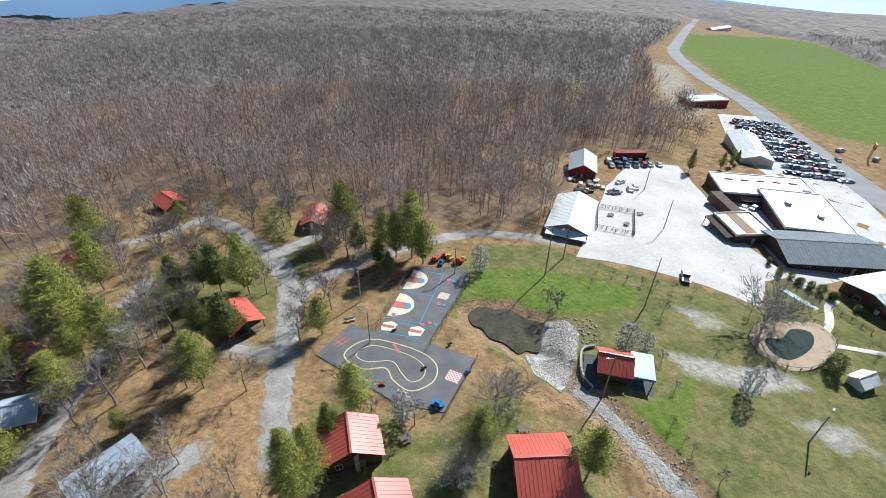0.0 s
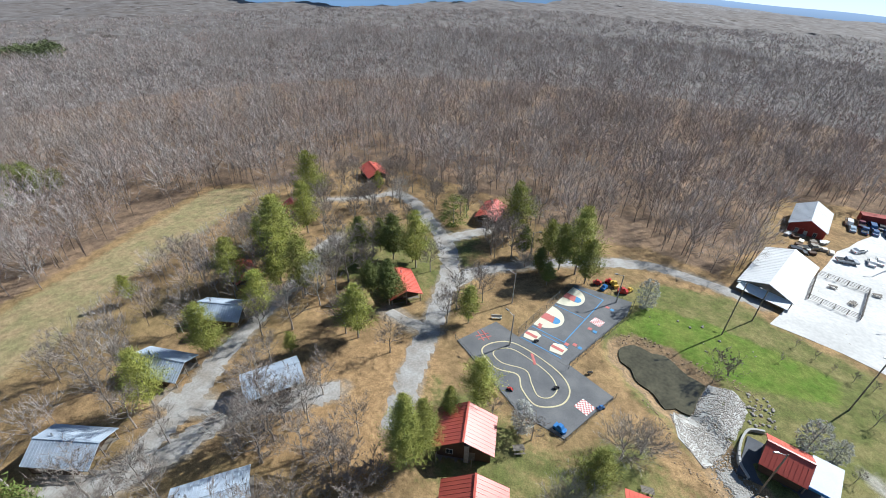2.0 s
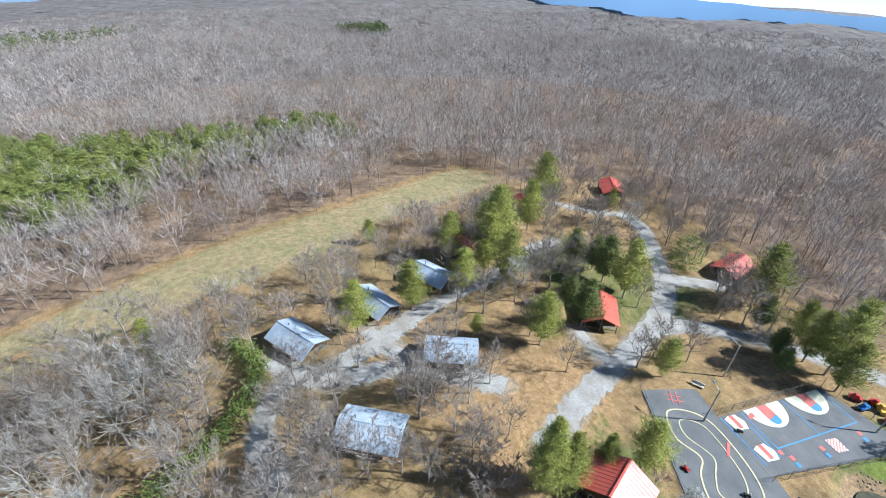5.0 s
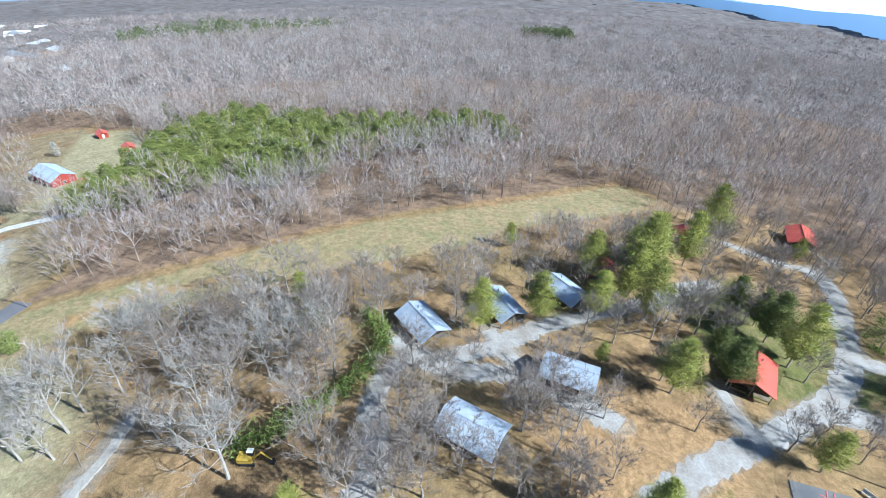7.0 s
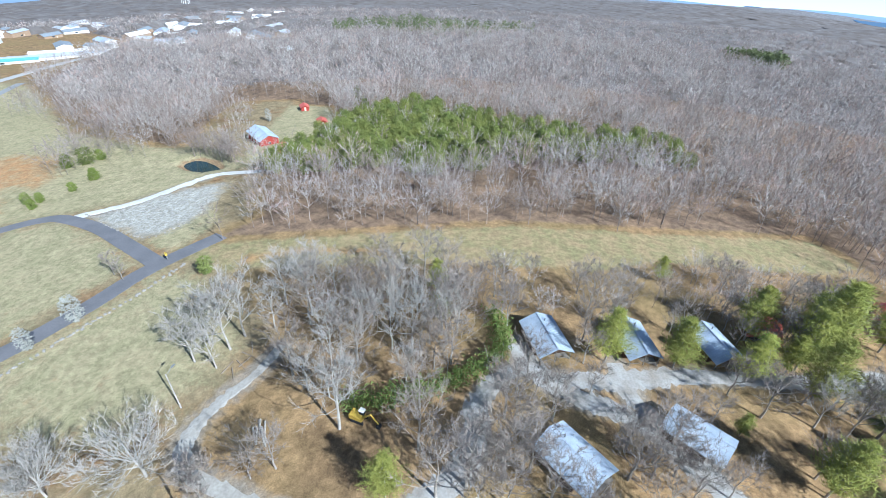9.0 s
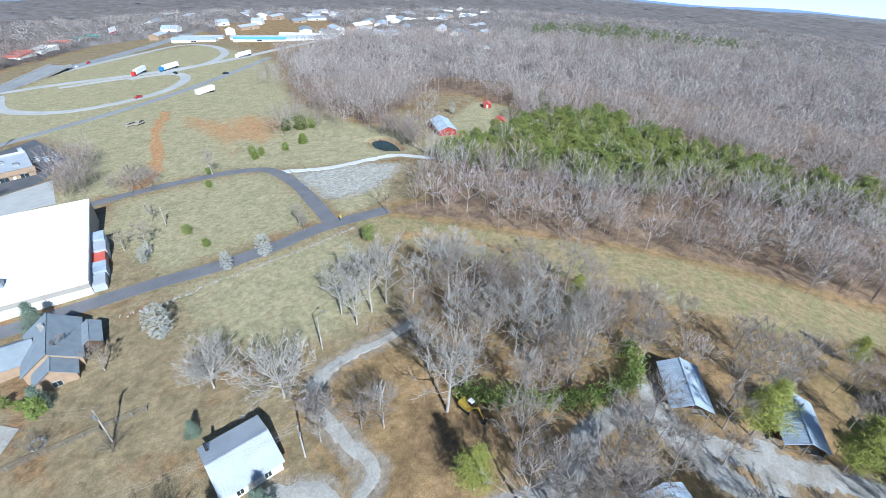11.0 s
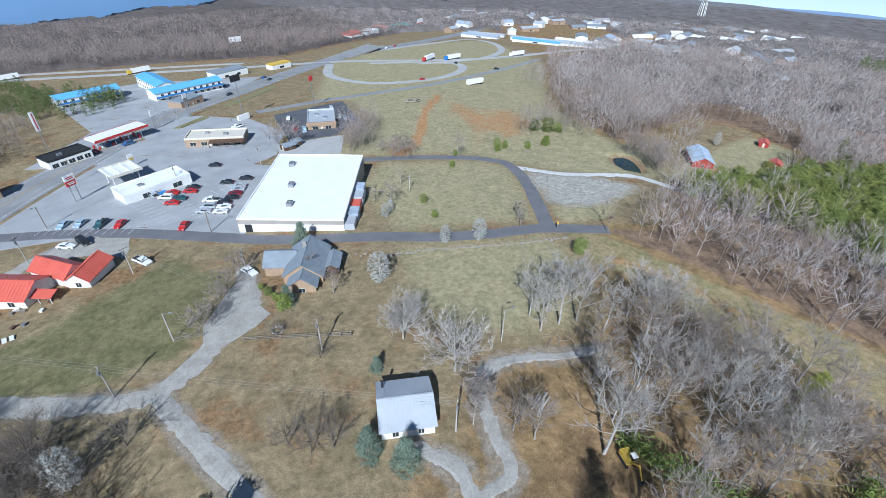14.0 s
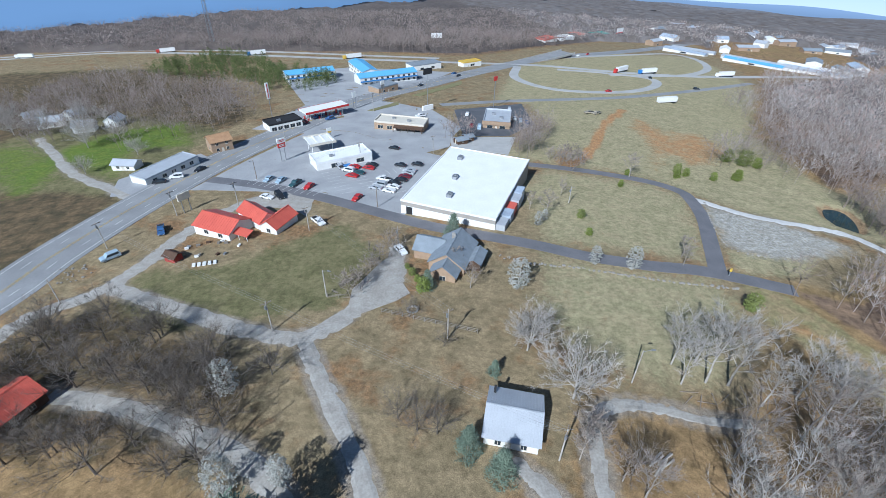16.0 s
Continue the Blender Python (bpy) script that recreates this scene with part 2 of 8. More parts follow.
# ---- builders ----
class MB:
    """Collects the faces of one mesh."""

    def __init__(self):
        self.v, self.f = [], []

    def add(self, verts, faces, m=None):
        n = len(self.v)
        self.v += [tuple(m @ Vector(p)) if m else tuple(p) for p in verts]
        self.f += [tuple(i + n for i in q) for q in faces]
        return self

    def box(self, x0, y0, z0, x1, y1, z1, m=None):
        return self.add([(x0, y0, z0), (x1, y0, z0), (x1, y1, z0), (x0, y1, z0), (x0, y0, z1), (x1, y0, z1), (x1, y1, z1), (x0, y1, z1)],
                        [(3, 2, 1, 0), (4, 5, 6, 7), (0, 1, 5, 4), (1, 2, 6, 5), (2, 3, 7, 6), (3, 0, 4, 7)], m)

    def cbox(self, c, s, m=None):
        return self.box(c[0] - s[0] / 2, c[1] - s[1] / 2, c[2] - s[2] / 2, c[0] + s[0] / 2, c[1] + s[1] / 2, c[2] + s[2] / 2, m)

    def tube(self, p0, p1, r0, r1=None, n=8, cap=True):
        p0, p1 = Vector(p0), Vector(p1)
        r1 = r0 if r1 is None else r1
        w = (p1 - p0).normalized()
        a = w.cross(Vector((0, 0, 1)) if abs(w.z) < 0.9 else Vector((1, 0, 0))).normalized()
        b = w.cross(a)
        ring = [(math.cos(2 * math.pi * i / n), math.sin(2 * math.pi * i / n)) for i in range(n)]
        vs = [p0 + (a * c + b * s) * r0 for c, s in ring] + [p1 + (a * c + b * s) * r1 for c, s in ring]
        fs = [(i, n + i, n + (i + 1) % n, (i + 1) % n) for i in range(n)]
        if cap:
            fs += [tuple(range(n)), tuple(range(2 * n - 1, n - 1, -1))]
        return self.add(vs, fs)

    def prism(self, outline, z0, z1, m=None):
        """A flat outline, counter-clockwise, raised from z0 to z1."""
        n = len(outline)
        vs = [(x, y, z0) for x, y in outline] + [(x, y, z1) for x, y in outline]
        return self.add(vs, [tuple(range(n - 1, -1, -1)), tuple(range(n, 2 * n))] + [(i, (i + 1) % n, n + (i + 1) % n, n + i) for i in range(n)], m)

    def slab(self, a, b, c, d, t):
        """A plate with the upper corners a b c d and thickness t downwards."""
        a, b, c, d = (Vector(p) for p in (a, b, c, d))
        k = Vector((0, 0, -t))
        return self.add([a, b, c, d, a + k, b + k, c + k, d + k],
                        [(0, 1, 2, 3), (7, 6, 5, 4), (0, 4, 5, 1), (1, 5, 6, 2), (2, 6, 7, 3), (3, 7, 4, 0)])

    def mesh(self, name):
        me = bpy.data.meshes.new(name)
        me.from_pydata(self.v, [], self.f)
        me.update()
        return me


def np_mesh(name, verts, tris, smooth_shade=False):
    """A mesh from arrays of corners and triangles."""
    me = bpy.data.meshes.new(name)
    verts, tris = np.asarray(verts, np.float32), np.asarray(tris, np.int32)
    me.vertices.add(len(verts))
    me.vertices.foreach_set("co", verts.ravel())
    me.loops.add(tris.size)
    me.loops.foreach_set("vertex_index", tris.ravel())
    me.polygons.add(len(tris))
    me.polygons.foreach_set("loop_start", np.arange(0, tris.size, 3, dtype=np.int32))
    me.update(calc_edges=True)
    if smooth_shade:
        me.polygons.foreach_set("use_smooth", np.ones(len(tris), bool))
    return me


def part(name, mb, material, parent, label=""):
    me = mb.mesh(name) if isinstance(mb, MB) else mb
    me.materials.append(material)
    ob = new(name, me)
    ob.parent = parent
    return tagged(ob, label)


def thing(name, x, y, rot=0.0, label="", category="", group="", z=None):
    ob = new(name)
    ob.matrix_basis = pose(x, y, gz(x, y) if z is None else z, 0, 0, rot)
    return tagged(ob, label, category, group)


def solo(name, mb, material, label="", category="", group="", kind=""):
    me = mb.mesh(name) if isinstance(mb, MB) else mb
    me.materials.append(material)
    return tagged(new(name, me), label, category, group, kind)


def sheet(name, outline, material, lift, label, category, step=4.0, parent=None, thick=0.12, jag=0.0):
    """A flat covering that follows the ground inside an outline."""
    rnd = random.Random(len(outline) + int(abs(outline[0][0])))
    xs, ys = [p[0] for p in outline], [p[1] for p in outline]
    edge = []
    for (ax, ay), (bx, by) in zip(outline, outline[1:] + outline[:1]):
        n = max(1, int(math.hypot(bx - ax, by - ay) / step))
        edge += [(ax + (bx - ax) * k / n + rnd.uniform(-jag, jag), ay + (by - ay) * k / n + rnd.uniform(-jag, jag)) for k in range(n)]
    gx, gy = np.meshgrid(np.arange(min(xs), max(xs), step), np.arange(min(ys), max(ys), step))
    gx, gy = gx.ravel(), gy.ravel()
    keep = poly_dist(gx, gy, edge) > step * 0.4
    pts = edge + list(zip(gx[keep].tolist(), gy[keep].tolist()))
    n = len(edge)
    v2, _, tri, *_ = delaunay_2d_cdt([Vector(p) for p in pts], [(i, (i + 1) % n) for i in range(n)], [], 1, 1e-4)
    zz = GZ(np.array([p[0] for p in v2]), np.array([p[1] for p in v2]))
    vs = [(p[0], p[1], float(z) + lift) for p, z in zip(v2, zz)]
    fs = [tuple(f) for f in tri]
    cx = np.array([sum(v2[i][0] for i in f) / len(f) for f in fs])
    cy = np.array([sum(v2[i][1] for i in f) / len(f) for f in fs])
    ok = poly_dist(cx, cy, edge) > 0
    fs = [f for f, k in zip(fs, ok) if k]
    mb = MB().add(vs, fs)
    k = len(vs)
    mb.v += [(x, y, z - lift - thick) for x, y, z in vs[:n]]
    mb.f += [(i, i + k, (i + 1) % n + k, (i + 1) % n) for i in range(n)]
    me = mb.mesh(name)
    me.materials.append(material)
    ob = new(name, me)
    if parent:
        ob.parent = parent
        return tagged(ob, label)
    return tagged(ob, label, category, kind="structure")


def road(name, pts, width, material, lift, label, category="road", jag=0.0, parent=None, closed=False, kind="structure", cols=5):
    """A ribbon over the ground along a smooth line."""
    line = spline(pts, 0.5 if width < 1 else 1.4, closed)
    n = len(line)
    rnd = random.Random(int(abs(pts[0][0] * 7) + abs(pts[0][1])))
    xs, ys, off = [], [], []
    wave = [[rnd.uniform(0, 6.28) for _ in range(3)] for _ in range(2)]
    for i, (x, y) in enumerate(line):
        (ax, ay), (bx, by) = (line[(i - 1) % n], line[(i + 1) % n]) if closed else (line[max(i - 1, 0)], line[min(i + 1, n - 1)])
        l = math.hypot(bx - ax, by - ay) or 1
        nx, ny = -(by - ay) / l, (bx - ax) / l
        for j in range(cols):
            u = (j / (cols - 1) - 0.5) * width
            if j in (0, cols - 1):
                a, b, c = wave[0 if j else 1]
                u += jag * (0.75 * math.sin(i * 0.21 + a) + 0.35 * math.sin(i * 0.47 + b) + 0.12 * math.sin(i * 0.9 + c))
            xs.append(x + nx * u), ys.append(y + ny * u)
            off.append(lift if 0 < j < cols - 1 else (-0.03 if jag else lift - 0.02))
    zz = GZ(np.array(xs), np.array(ys))
    mb = MB()
    mb.v = [(x, y, float(z) + o) for x, y, z, o in zip(xs, ys, zz, off)]
    top = len(mb.v)
    for i in range(n if closed else n - 1):
        k = (i + 1) % n
        mb.f += [(i * cols + j, k * cols + j, k * cols + j + 1, i * cols + j + 1) for j in range(cols - 1)]
    for j in (0, cols - 1):
        base = len(mb.v)
        mb.v += [(mb.v[i * cols + j][0], mb.v[i * cols + j][1], mb.v[i * cols + j][2] - lift - 0.1) for i in range(n)]
        mb.f += [(i * cols + j, base + i, base + i + 1, (i + 1) * cols + j) for i in range(n - 1)]
    me = mb.mesh(name)
    me.materials.append(material)
    ob = new(name, me)
    if parent:
        ob.parent = parent
        return tagged(ob, label)
    return tagged(ob, label, category, kind=kind)

# ---- the ground, one sheet to the horizon ----
FIELD = [(-90, -84), (-96, -68), (-103, -41), (-110, -18), (-117, 6), (-122, 48), (-129, 83), (-131, 97), (-118, 103), (-111, 92), (-109, 72), (-106, 48), (-98, 28), (-95, 8), (-93, -8), (-90, -28), (-86, -46), (-82, -64)]
LAWN = [(0, 92), (8, 103), (30, 108), (35, 101), (70, 86), (84, 95), (125, 85), (130, 10), (44, 5), (36, 35), (24, 52), (8, 66), (2, 76)]
GREEN = [(4, 80), (9, 93), (22, 94), (46, 88), (44, 80), (30, 76.5), (20, 76), (11, 81)]
GREEN2 = [(33, 52), (40, 54), (50, 62), (42, 48), (37, 40), (35, 44)]
TAN = [(-52, 22), (-38, 26), (-22, 32), (-18, 46), (-27, 60), (-38, 56), (-44, 44), (-38, 30)]
SOUTH = [(92, -88), (60, -70), (22, -28), (-20, -28), (-32, -46), (-60, -40), (-84, -62), (-90, -82), (-112, -72), (-150, -88), (-172, -84), (-260, -120), (-250, -150), (-165, -132), (-205, -220), (-310, -350), (-420, -600), (-300, -620), (-100, -460), (100, -500), (380, -600), (480, -560), (330, -300), (200, -150)]
LOOPLAWN = [(-62, -156), (-98, -140), (-104, -128), (-92, -100), (-84, -86), (-42, -100), (-46, -140)]
BACKLAWN = [(-34, -50), (-58, -44), (-80, -66), (-82, -80), (-40, -94), (-30, -70)]
EASTGRASS = [(60, -72), (12, -76), (2, -98), (12, -118), (44, -98), (64, -100)]
BRUSH = [(96, -110), (86, -150), (110, -160), (200, -180), (300, -260), (300, -160), (180, -90)]
FARGREEN = [(392, 840), (590, 860), (470, 490), (290, 262), (222, 228), (200, 248), (217, 380), (268, 588)]
ORANGE = [(-122, -212), (-150, -207), (-166, -188), (-150, -172), (-134, -162), (-128, -176)]
GREENYARD = [(147, -185), (144, -197), (139, -218), (124, -240), (97, -249), (80, -203), (103, -201), (98, -170), (124, -189), (121, -160), (128, -157)]
BARNYARD = [(-154, -98), (-204, -110), (-248, -118), (-248, -96), (-206, -75), (-178, -84)]
PAD = [(-107, -124), (-128, -108), (-138, -92), (-113, -86), (-99, -90), (-95, -96), (-99, -107)]
PASTURE = [(120, 30), (260, 90), (300, 200), (230, 210), (190, 160), (130, 95)]
WASH = [(44, 66), (56, 63), (66, 63), (70, 58), (58, 56), (46, 60)]
BARE1 = [(52, 82), (62, 80), (64, 74), (54, 72)]
BARE2 = [(58, 52), (72, 50), (74, 42), (64, 44)]
SCRUB = [(62, -245), (75, -225), (150, -275), (200, -180), (330, -220), (420, -460), (180, -430), (120, -400), (92, -330)]
GREENLEFT = [(172, -226), (150, -226), (135, -200), (128, -168), (180, -165)]
YARDS = [(-25, 52), (-10, 50), (2, 46), (10, 56), (24, 46), (30, 28), (-2, 24), (-14, 30), (-22, 40)]
GLEN = [(-44, 62), (-28, 84), (-34, 104), (-46, 104), (-58, 92), (-74, 96), (-72, 74), (-56, 70)]
GLADE = [(20, -36), (75, -50), (85, -78), (62, -88), (30, -66)]
EASTFIELD = [(92, -100), (330, -160), (420, -460), (180, -430), (100, -300), (75, -225), (84, -150)]
FARMEADOW = [(-46, -172), (-70, -160), (-100, -146), (-106, -134), (-120, -114), (-144, -98), (-158, -93), (-172, -118), (-172, -150), (-190, -205), (-290, -330), (-340, -480), (-250, -500), (-120, -400), (-70, -275), (-88, -262), (-84, -215)]
PADGREEN = [(-94, -94), (-111, -90), (-125, -90), (-107, -79), (-91, -81), (-89, -85)]
RUST = [(-89, -64), (-94, -56), (-97, -45), (-98, -35), (-100, -24), (-93, -23), (-93, -34), (-92, -45), (-87, -57), (-80, -60)]
RUST2 = [(-139, -238), (-144, -227), (-143, -204), (-163, -190), (-152, -169), (-131, -161), (-122, -169), (-103, -149), (-118, -182), (-126, -214)]
RUST4 = [(-141, -211), (-161, -206), (-160, -179), (-135, -158), (-123, -158), (-127, -170), (-140, -192)]
RUST3 = [(-74, -178), (-84, -183), (-76, -163), (-68, -156), (-67, -166)]
DIRTROAD = [(-141, -250), (-118, -223), (-96, -187), (-84, -169), (-70, -157)]


# ---- where trees may not stand ----
CLEAR = [
    FIELD,
    [(-112, 95), (-104, 118), (-95, 140), (-75, 136), (-38, 129), (-18, 110), (7, 118), (27, 112), (33, 126), (40, 149), (50, 184), (68, 191), (97, 189), (108, 205), (118, 230), (130, 283), (150, 350), (172, 420), (190, 490), (240, 590), (312, 722), (585, 1250), (640, 1280), (592, 872), (452, 482), (300, 262), (280, 100), (200, -60), (120, -150), (60, -100), (0, -40), (-30, -60), (-90, -64), (-94, -20), (-97, 8), (-104, 40), (-110, 70)],
    SOUTH,
    [(-300, -340), (-360, -470), (-480, -640), (-640, -620), (-560, -470), (-420, -400)],
    BARNYARD,
    [(-200, -86), (-150, -84), (-150, -70), (-200, -70)],
]
CAMP_LANES = [
    [(-24, 38), (-27.5, 49.6), (-29.8, 60.2), (-32.8, 73.7), (-36.5, 86.5), (-44.9, 99.6), (-54.3, 108), (-64.4, 117), (-74, 121)],
    [(-43, 99), (-38, 106), (-33.2, 113.7)],
    [(-34, 76), (-30.5, 86.4), (-19.3, 96.7), (-6.8, 105), (7.3, 111.8), (21.6, 111.2), (34, 108)],
    [(-73, 121), (-77, 115), (-84, 109), (-90, 106)],
    [(-69, 70), (-71, 79), (-71, 87)],
]
CABIN_LANES = [
    [(-22, -14), (-36.3, -0.1), (-50.5, 2.0), (-58.5, 8), (-57.5, 15), (-59, 26), (-63, 39), (-65, 52), (-66.5, 64), (-69, 71)],
    [(-66, 8.5), (-58, 12), (-54, 18), (-51, 28), (-45, 35), (-37, 41)],
    [(-64, 27), (-57, 28), (-49, 33)],
    [(-41, 64), (-34.5, 62.5), (-29.5, 63)],
    [(-10, -10), (-18.5, -22), (-26, -24), (-28.2, -32), (-31.2, -40.3), (-36.2, -43.4), (-43.9, -41.8), (-50.6, -38.9), (-58.3, -37.6)],
]
EAST_LANES = [
    [(-18.5, -22), (-19.6, -28.5), (-15.5, -35)],
    [(86, -74), (79, -85), (68.7, -92), (62.5, -103), (55, -123), (43.3, -138), (30, -143)],
    [(67, -94), (49.2, -82.6), (35.1, -74.2), (22.6, -68), (17.7, -67.6), (11.7, -71.3), (6.5, -77), (-0.5, -84.3), (-2, -101)],
    [(19, -68), (15.1, -57.2), (10.5, -46.3), (7, -35.6), (4, -24), (0, -12)],
    [(62, -60), (51, -56), (43, -52.5), (33.5, -46.7), (26, -42.3), (19, -35), (8, -20)],
    [(160, -235), (141, -210), (116, -178), (99, -163), (85, -150), (78, -146)],
    [(-104, -128), (-119, -113.8), (-141, -102), (-148, -86)],
]
LANES = CAMP_LANES + CABIN_LANES + EAST_LANES


def region(x, y, poly, soft):
    return smooth(-soft, soft, poly_dist(x, y, poly))


def build_ground():
    radii = np.concatenate([[3.0], np.arange(8, 150, 1.5), np.arange(150, 330, 3.0), np.geomspace(330, 4950, 60)])
    na = 520
    ang = np.linspace(0, 2 * np.pi, na, endpoint=False)
    x, y = np.outer(radii, np.cos(ang)).ravel(), np.outer(radii, np.sin(ang)).ravel()
    x, y = np.append(x, 0.0), np.append(y, 0.0)
    rng = np.random.default_rng(5)
    z = GZ(x, y)
    r = np.hypot(x, y)
    z = z + np.where(r < 330, rng.uniform(-0.05, 0.05, len(z)) * (r > 6), 0)
    nr = len(radii)
    i, j = np.meshgrid(np.arange(nr - 1), np.arange(na), indexing="ij")
    a, b = (i * na + j).ravel(), (i * na + (j + 1) % na).ravel()
    c, d = a + na, b + na
    tris = np.concatenate([np.stack([a, c, d], 1), np.stack([a, d, b], 1)])
    k = np.arange(na)
    tris = np.concatenate([tris, np.stack([np.full(na, len(x) - 1), k, (k + 1) % na], 1)])
    me = np_mesh("ground", np.stack([x, y, z], 1), tris, True)
    w = {
        "pasture": np.maximum.reduce([0.9 * region(x, y, FARMEADOW, 10), 0.75 * region(x, y, LOOPLAWN, 7), 0.72 * region(x, y, BACKLAWN, 9), region(x, y, BARNYARD, 6), 0.8 * region(x, y, PADGREEN, 4)]),
        "lawn": np.maximum.reduce([region(x, y, LAWN, 5), 0.72 * region(x, y, YARDS, 6), 0.75 * region(x, y, GLEN, 7), 
                                   0.8 * region(x, y, PASTURE, 12)]),
        "green": np.maximum.reduce([region(x, y, GREEN, 2.5), 0.8 * region(x, y, GREEN2, 3), 0.85 * region(x, y, FARGREEN, 14), 0.7 * region(x, y, GREENYARD, 9), 0.6 * region(x, y, GREENLEFT, 14)]),
        "tan": np.maximum(region(x, y, TAN, 5), 0.0),
        "field": region(x, y, FIELD, 4),
        "olive": np.maximum(0.9 * region(x, y, EASTGRASS, 6), 0.9 * region(x, y, EASTFIELD, 10)),
        "dry": region(x, y, SOUTH, 8),
        "orange": np.maximum.reduce([0.5 * region(x, y, ORANGE, 14), 0.6 * region(x, y, RUST2, 10), 0.6 * region(x, y, RUST3, 5), 0.6 * region(x, y, RUST4, 8), 0.5 * region(x, y, RUST, 3), 0.95 * (1 - smooth(0.8, 4.0, line_dist(x, y, DIRTROAD)))]),
        "pale": np.maximum.reduce([0.55 * region(x, y, [(125, 240), (150, 350), (175, 425), (196, 490), (216, 450), (180, 340), (165, 285)], 8), 0.8 * region(x, y, PAD, 6), 0.9 * region(x, y, WASH, 3), 0.6 * region(x, y, BARE1, 3), 0.6 * region(x, y, BARE2, 3)]),
        "verge": 0.6 * (1 - smooth(2.0, 4.2, np.minimum.reduce([line_dist(x, y, spline(p, 3.0)) for p in LANES]))),
        "woods": np.minimum.reduce([smooth(0.0, 8.0, -poly_dist(x, y, p)) for p in CLEAR]),
        "brush": np.maximum(region(x, y, BRUSH, 10), np.maximum(0.75 * region(x, y, SCRUB, 12), 0.7 * region(x, y, GLADE, 6))),
        # grows with distance: grey of far crowns, some haze painted into it
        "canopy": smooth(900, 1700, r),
        "bank": np.clip(1 - smooth(1.5, 4.0, np.abs(poly_dist(x, y, POND2))) + 1 - smooth(1.5, 4.5, np.abs(poly_dist(x, y, POND))) + (1 - smooth(2.5, 5.5, line_dist(x, y, STREAM))), 0, 1),
    }
    for name, val in w.items():
        at = me.attributes.new(name, "FLOAT", "POINT")
        at.data.foreach_set("value", val.astype(np.float32))
    return me


def ground_material():
    m = bpy.data.materials.new("ground_cover")
    m.use_nodes = True
    nt = m.node_tree
    bs = nt.nodes["Principled BSDF"]
    bs.inputs["Roughness"].default_value = 0.95
    bs.inputs["Specular IOR Level"].default_value = 0.1
    tc = nt.nodes.new("ShaderNodeTexCoord")

    def tex(scale, detail=5.0, rough=0.6):
        n = nt.nodes.new("ShaderNodeTexNoise")
        n.inputs["Scale"].default_value, n.inputs["Detail"].default_value, n.inputs["Roughness"].default_value = scale, detail, rough
        nt.links.new(tc.outputs["Object"], n.inputs["Vector"])
        return n.outputs[0]

    def rng(v, a, b, c=0.0, d=1.0):
        n = nt.nodes.new("ShaderNodeMapRange")
        n.interpolation_type = "SMOOTHSTEP"
        for i, q in enumerate((a, b, c, d)):
            n.inputs[i + 1].default_value = q
        nt.links.new(v, n.inputs[0])
        return n.outputs[0]

    def mix(f, a, b):
        n = nt.nodes.new("ShaderNodeMix")
        n.data_type = "RGBA"
        nt.links.new(f, n.inputs[0])
        for s, q in ((6, a), (7, b)):
            if isinstance(q, tuple):
                n.inputs[s].default_value = (*q, 1)
            else:
                nt.links.new(q, n.inputs[s])
        return n.outputs[2]

    def math_node(op, a, b):
        n = nt.nodes.new("ShaderNodeMath")
        n.operation = op
        for s, q in enumerate((a, b)):
            if isinstance(q, float):
                n.inputs[s].default_value = q
            else:
                nt.links.new(q, n.inputs[s])
        return n.outputs[0]

    big, mid, fine, grain = tex(0.035, 4), tex(0.22, 5), tex(1.3, 4), tex(6.0, 3)
    col = mix(rng(mid, 0.35, 0.65), (0.345, 0.226, 0.113), (0.185, 0.122, 0.064))
    col = mix(rng(big, 0.4, 0.7), col, (0.255, 0.182, 0.086))
    covers = (
        ("woods", mix(rng(mid, 0.35, 0.68), (0.265, 0.18, 0.116), (0.162, 0.114, 0.08))),
        ("dry", mix(rng(tex(0.075, 6, 0.65), 0.5, 0.66), mix(rng(mid, 0.35, 0.68), (0.295, 0.228, 0.132), (0.21, 0.165, 0.094)), mix(rng(fine, 0.3, 0.7), (0.30, 0.18, 0.088), (0.17, 0.115, 0.065)))),
        ("tan", mix(rng(fine, 0.35, 0.7), (0.37, 0.24, 0.12), (0.26, 0.165, 0.082))),
        ("lawn", mix(rng(mid, 0.3, 0.7), (0.212, 0.186, 0.078), (0.122, 0.135, 0.042))),
        ("pasture", mix(rng(mid, 0.3, 0.7), (0.385, 0.327, 0.195), (0.292, 0.262, 0.147))),
        ("olive", mix(rng(mid, 0.3, 0.7), (0.205, 0.18, 0.092), (0.14, 0.132, 0.062))),
        ("field", mix(rng(mid, 0.3, 0.7), (0.335, 0.25, 0.14), (0.25, 0.222, 0.11))),
        ("brush", mix(rng(mid, 0.35, 0.65), (0.165, 0.117, 0.066), (0.085, 0.07, 0.042))),
        ("green", mix(rng(mid, 0.3, 0.75), (0.10, 0.165, 0.024), (0.165, 0.19, 0.045))),
        ("orange", mix(rng(fine, 0.3, 0.7), (0.45, 0.235, 0.10), (0.36, 0.23, 0.12))),
        ("pale", mix(rng(fine, 0.3, 0.7), (0.46, 0.44, 0.40), (0.30, 0.275, 0.22))),
        # crown grey, lightened for distance haze
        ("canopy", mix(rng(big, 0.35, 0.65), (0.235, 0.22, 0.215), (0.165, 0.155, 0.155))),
        ("verge", mix(rng(fine, 0.3, 0.7), (0.32, 0.285, 0.235), (0.24, 0.195, 0.145))),
        ("bank", mix(rng(fine, 0.3, 0.7), (0.34, 0.225, 0.125), (0.22, 0.16, 0.095))),
    )
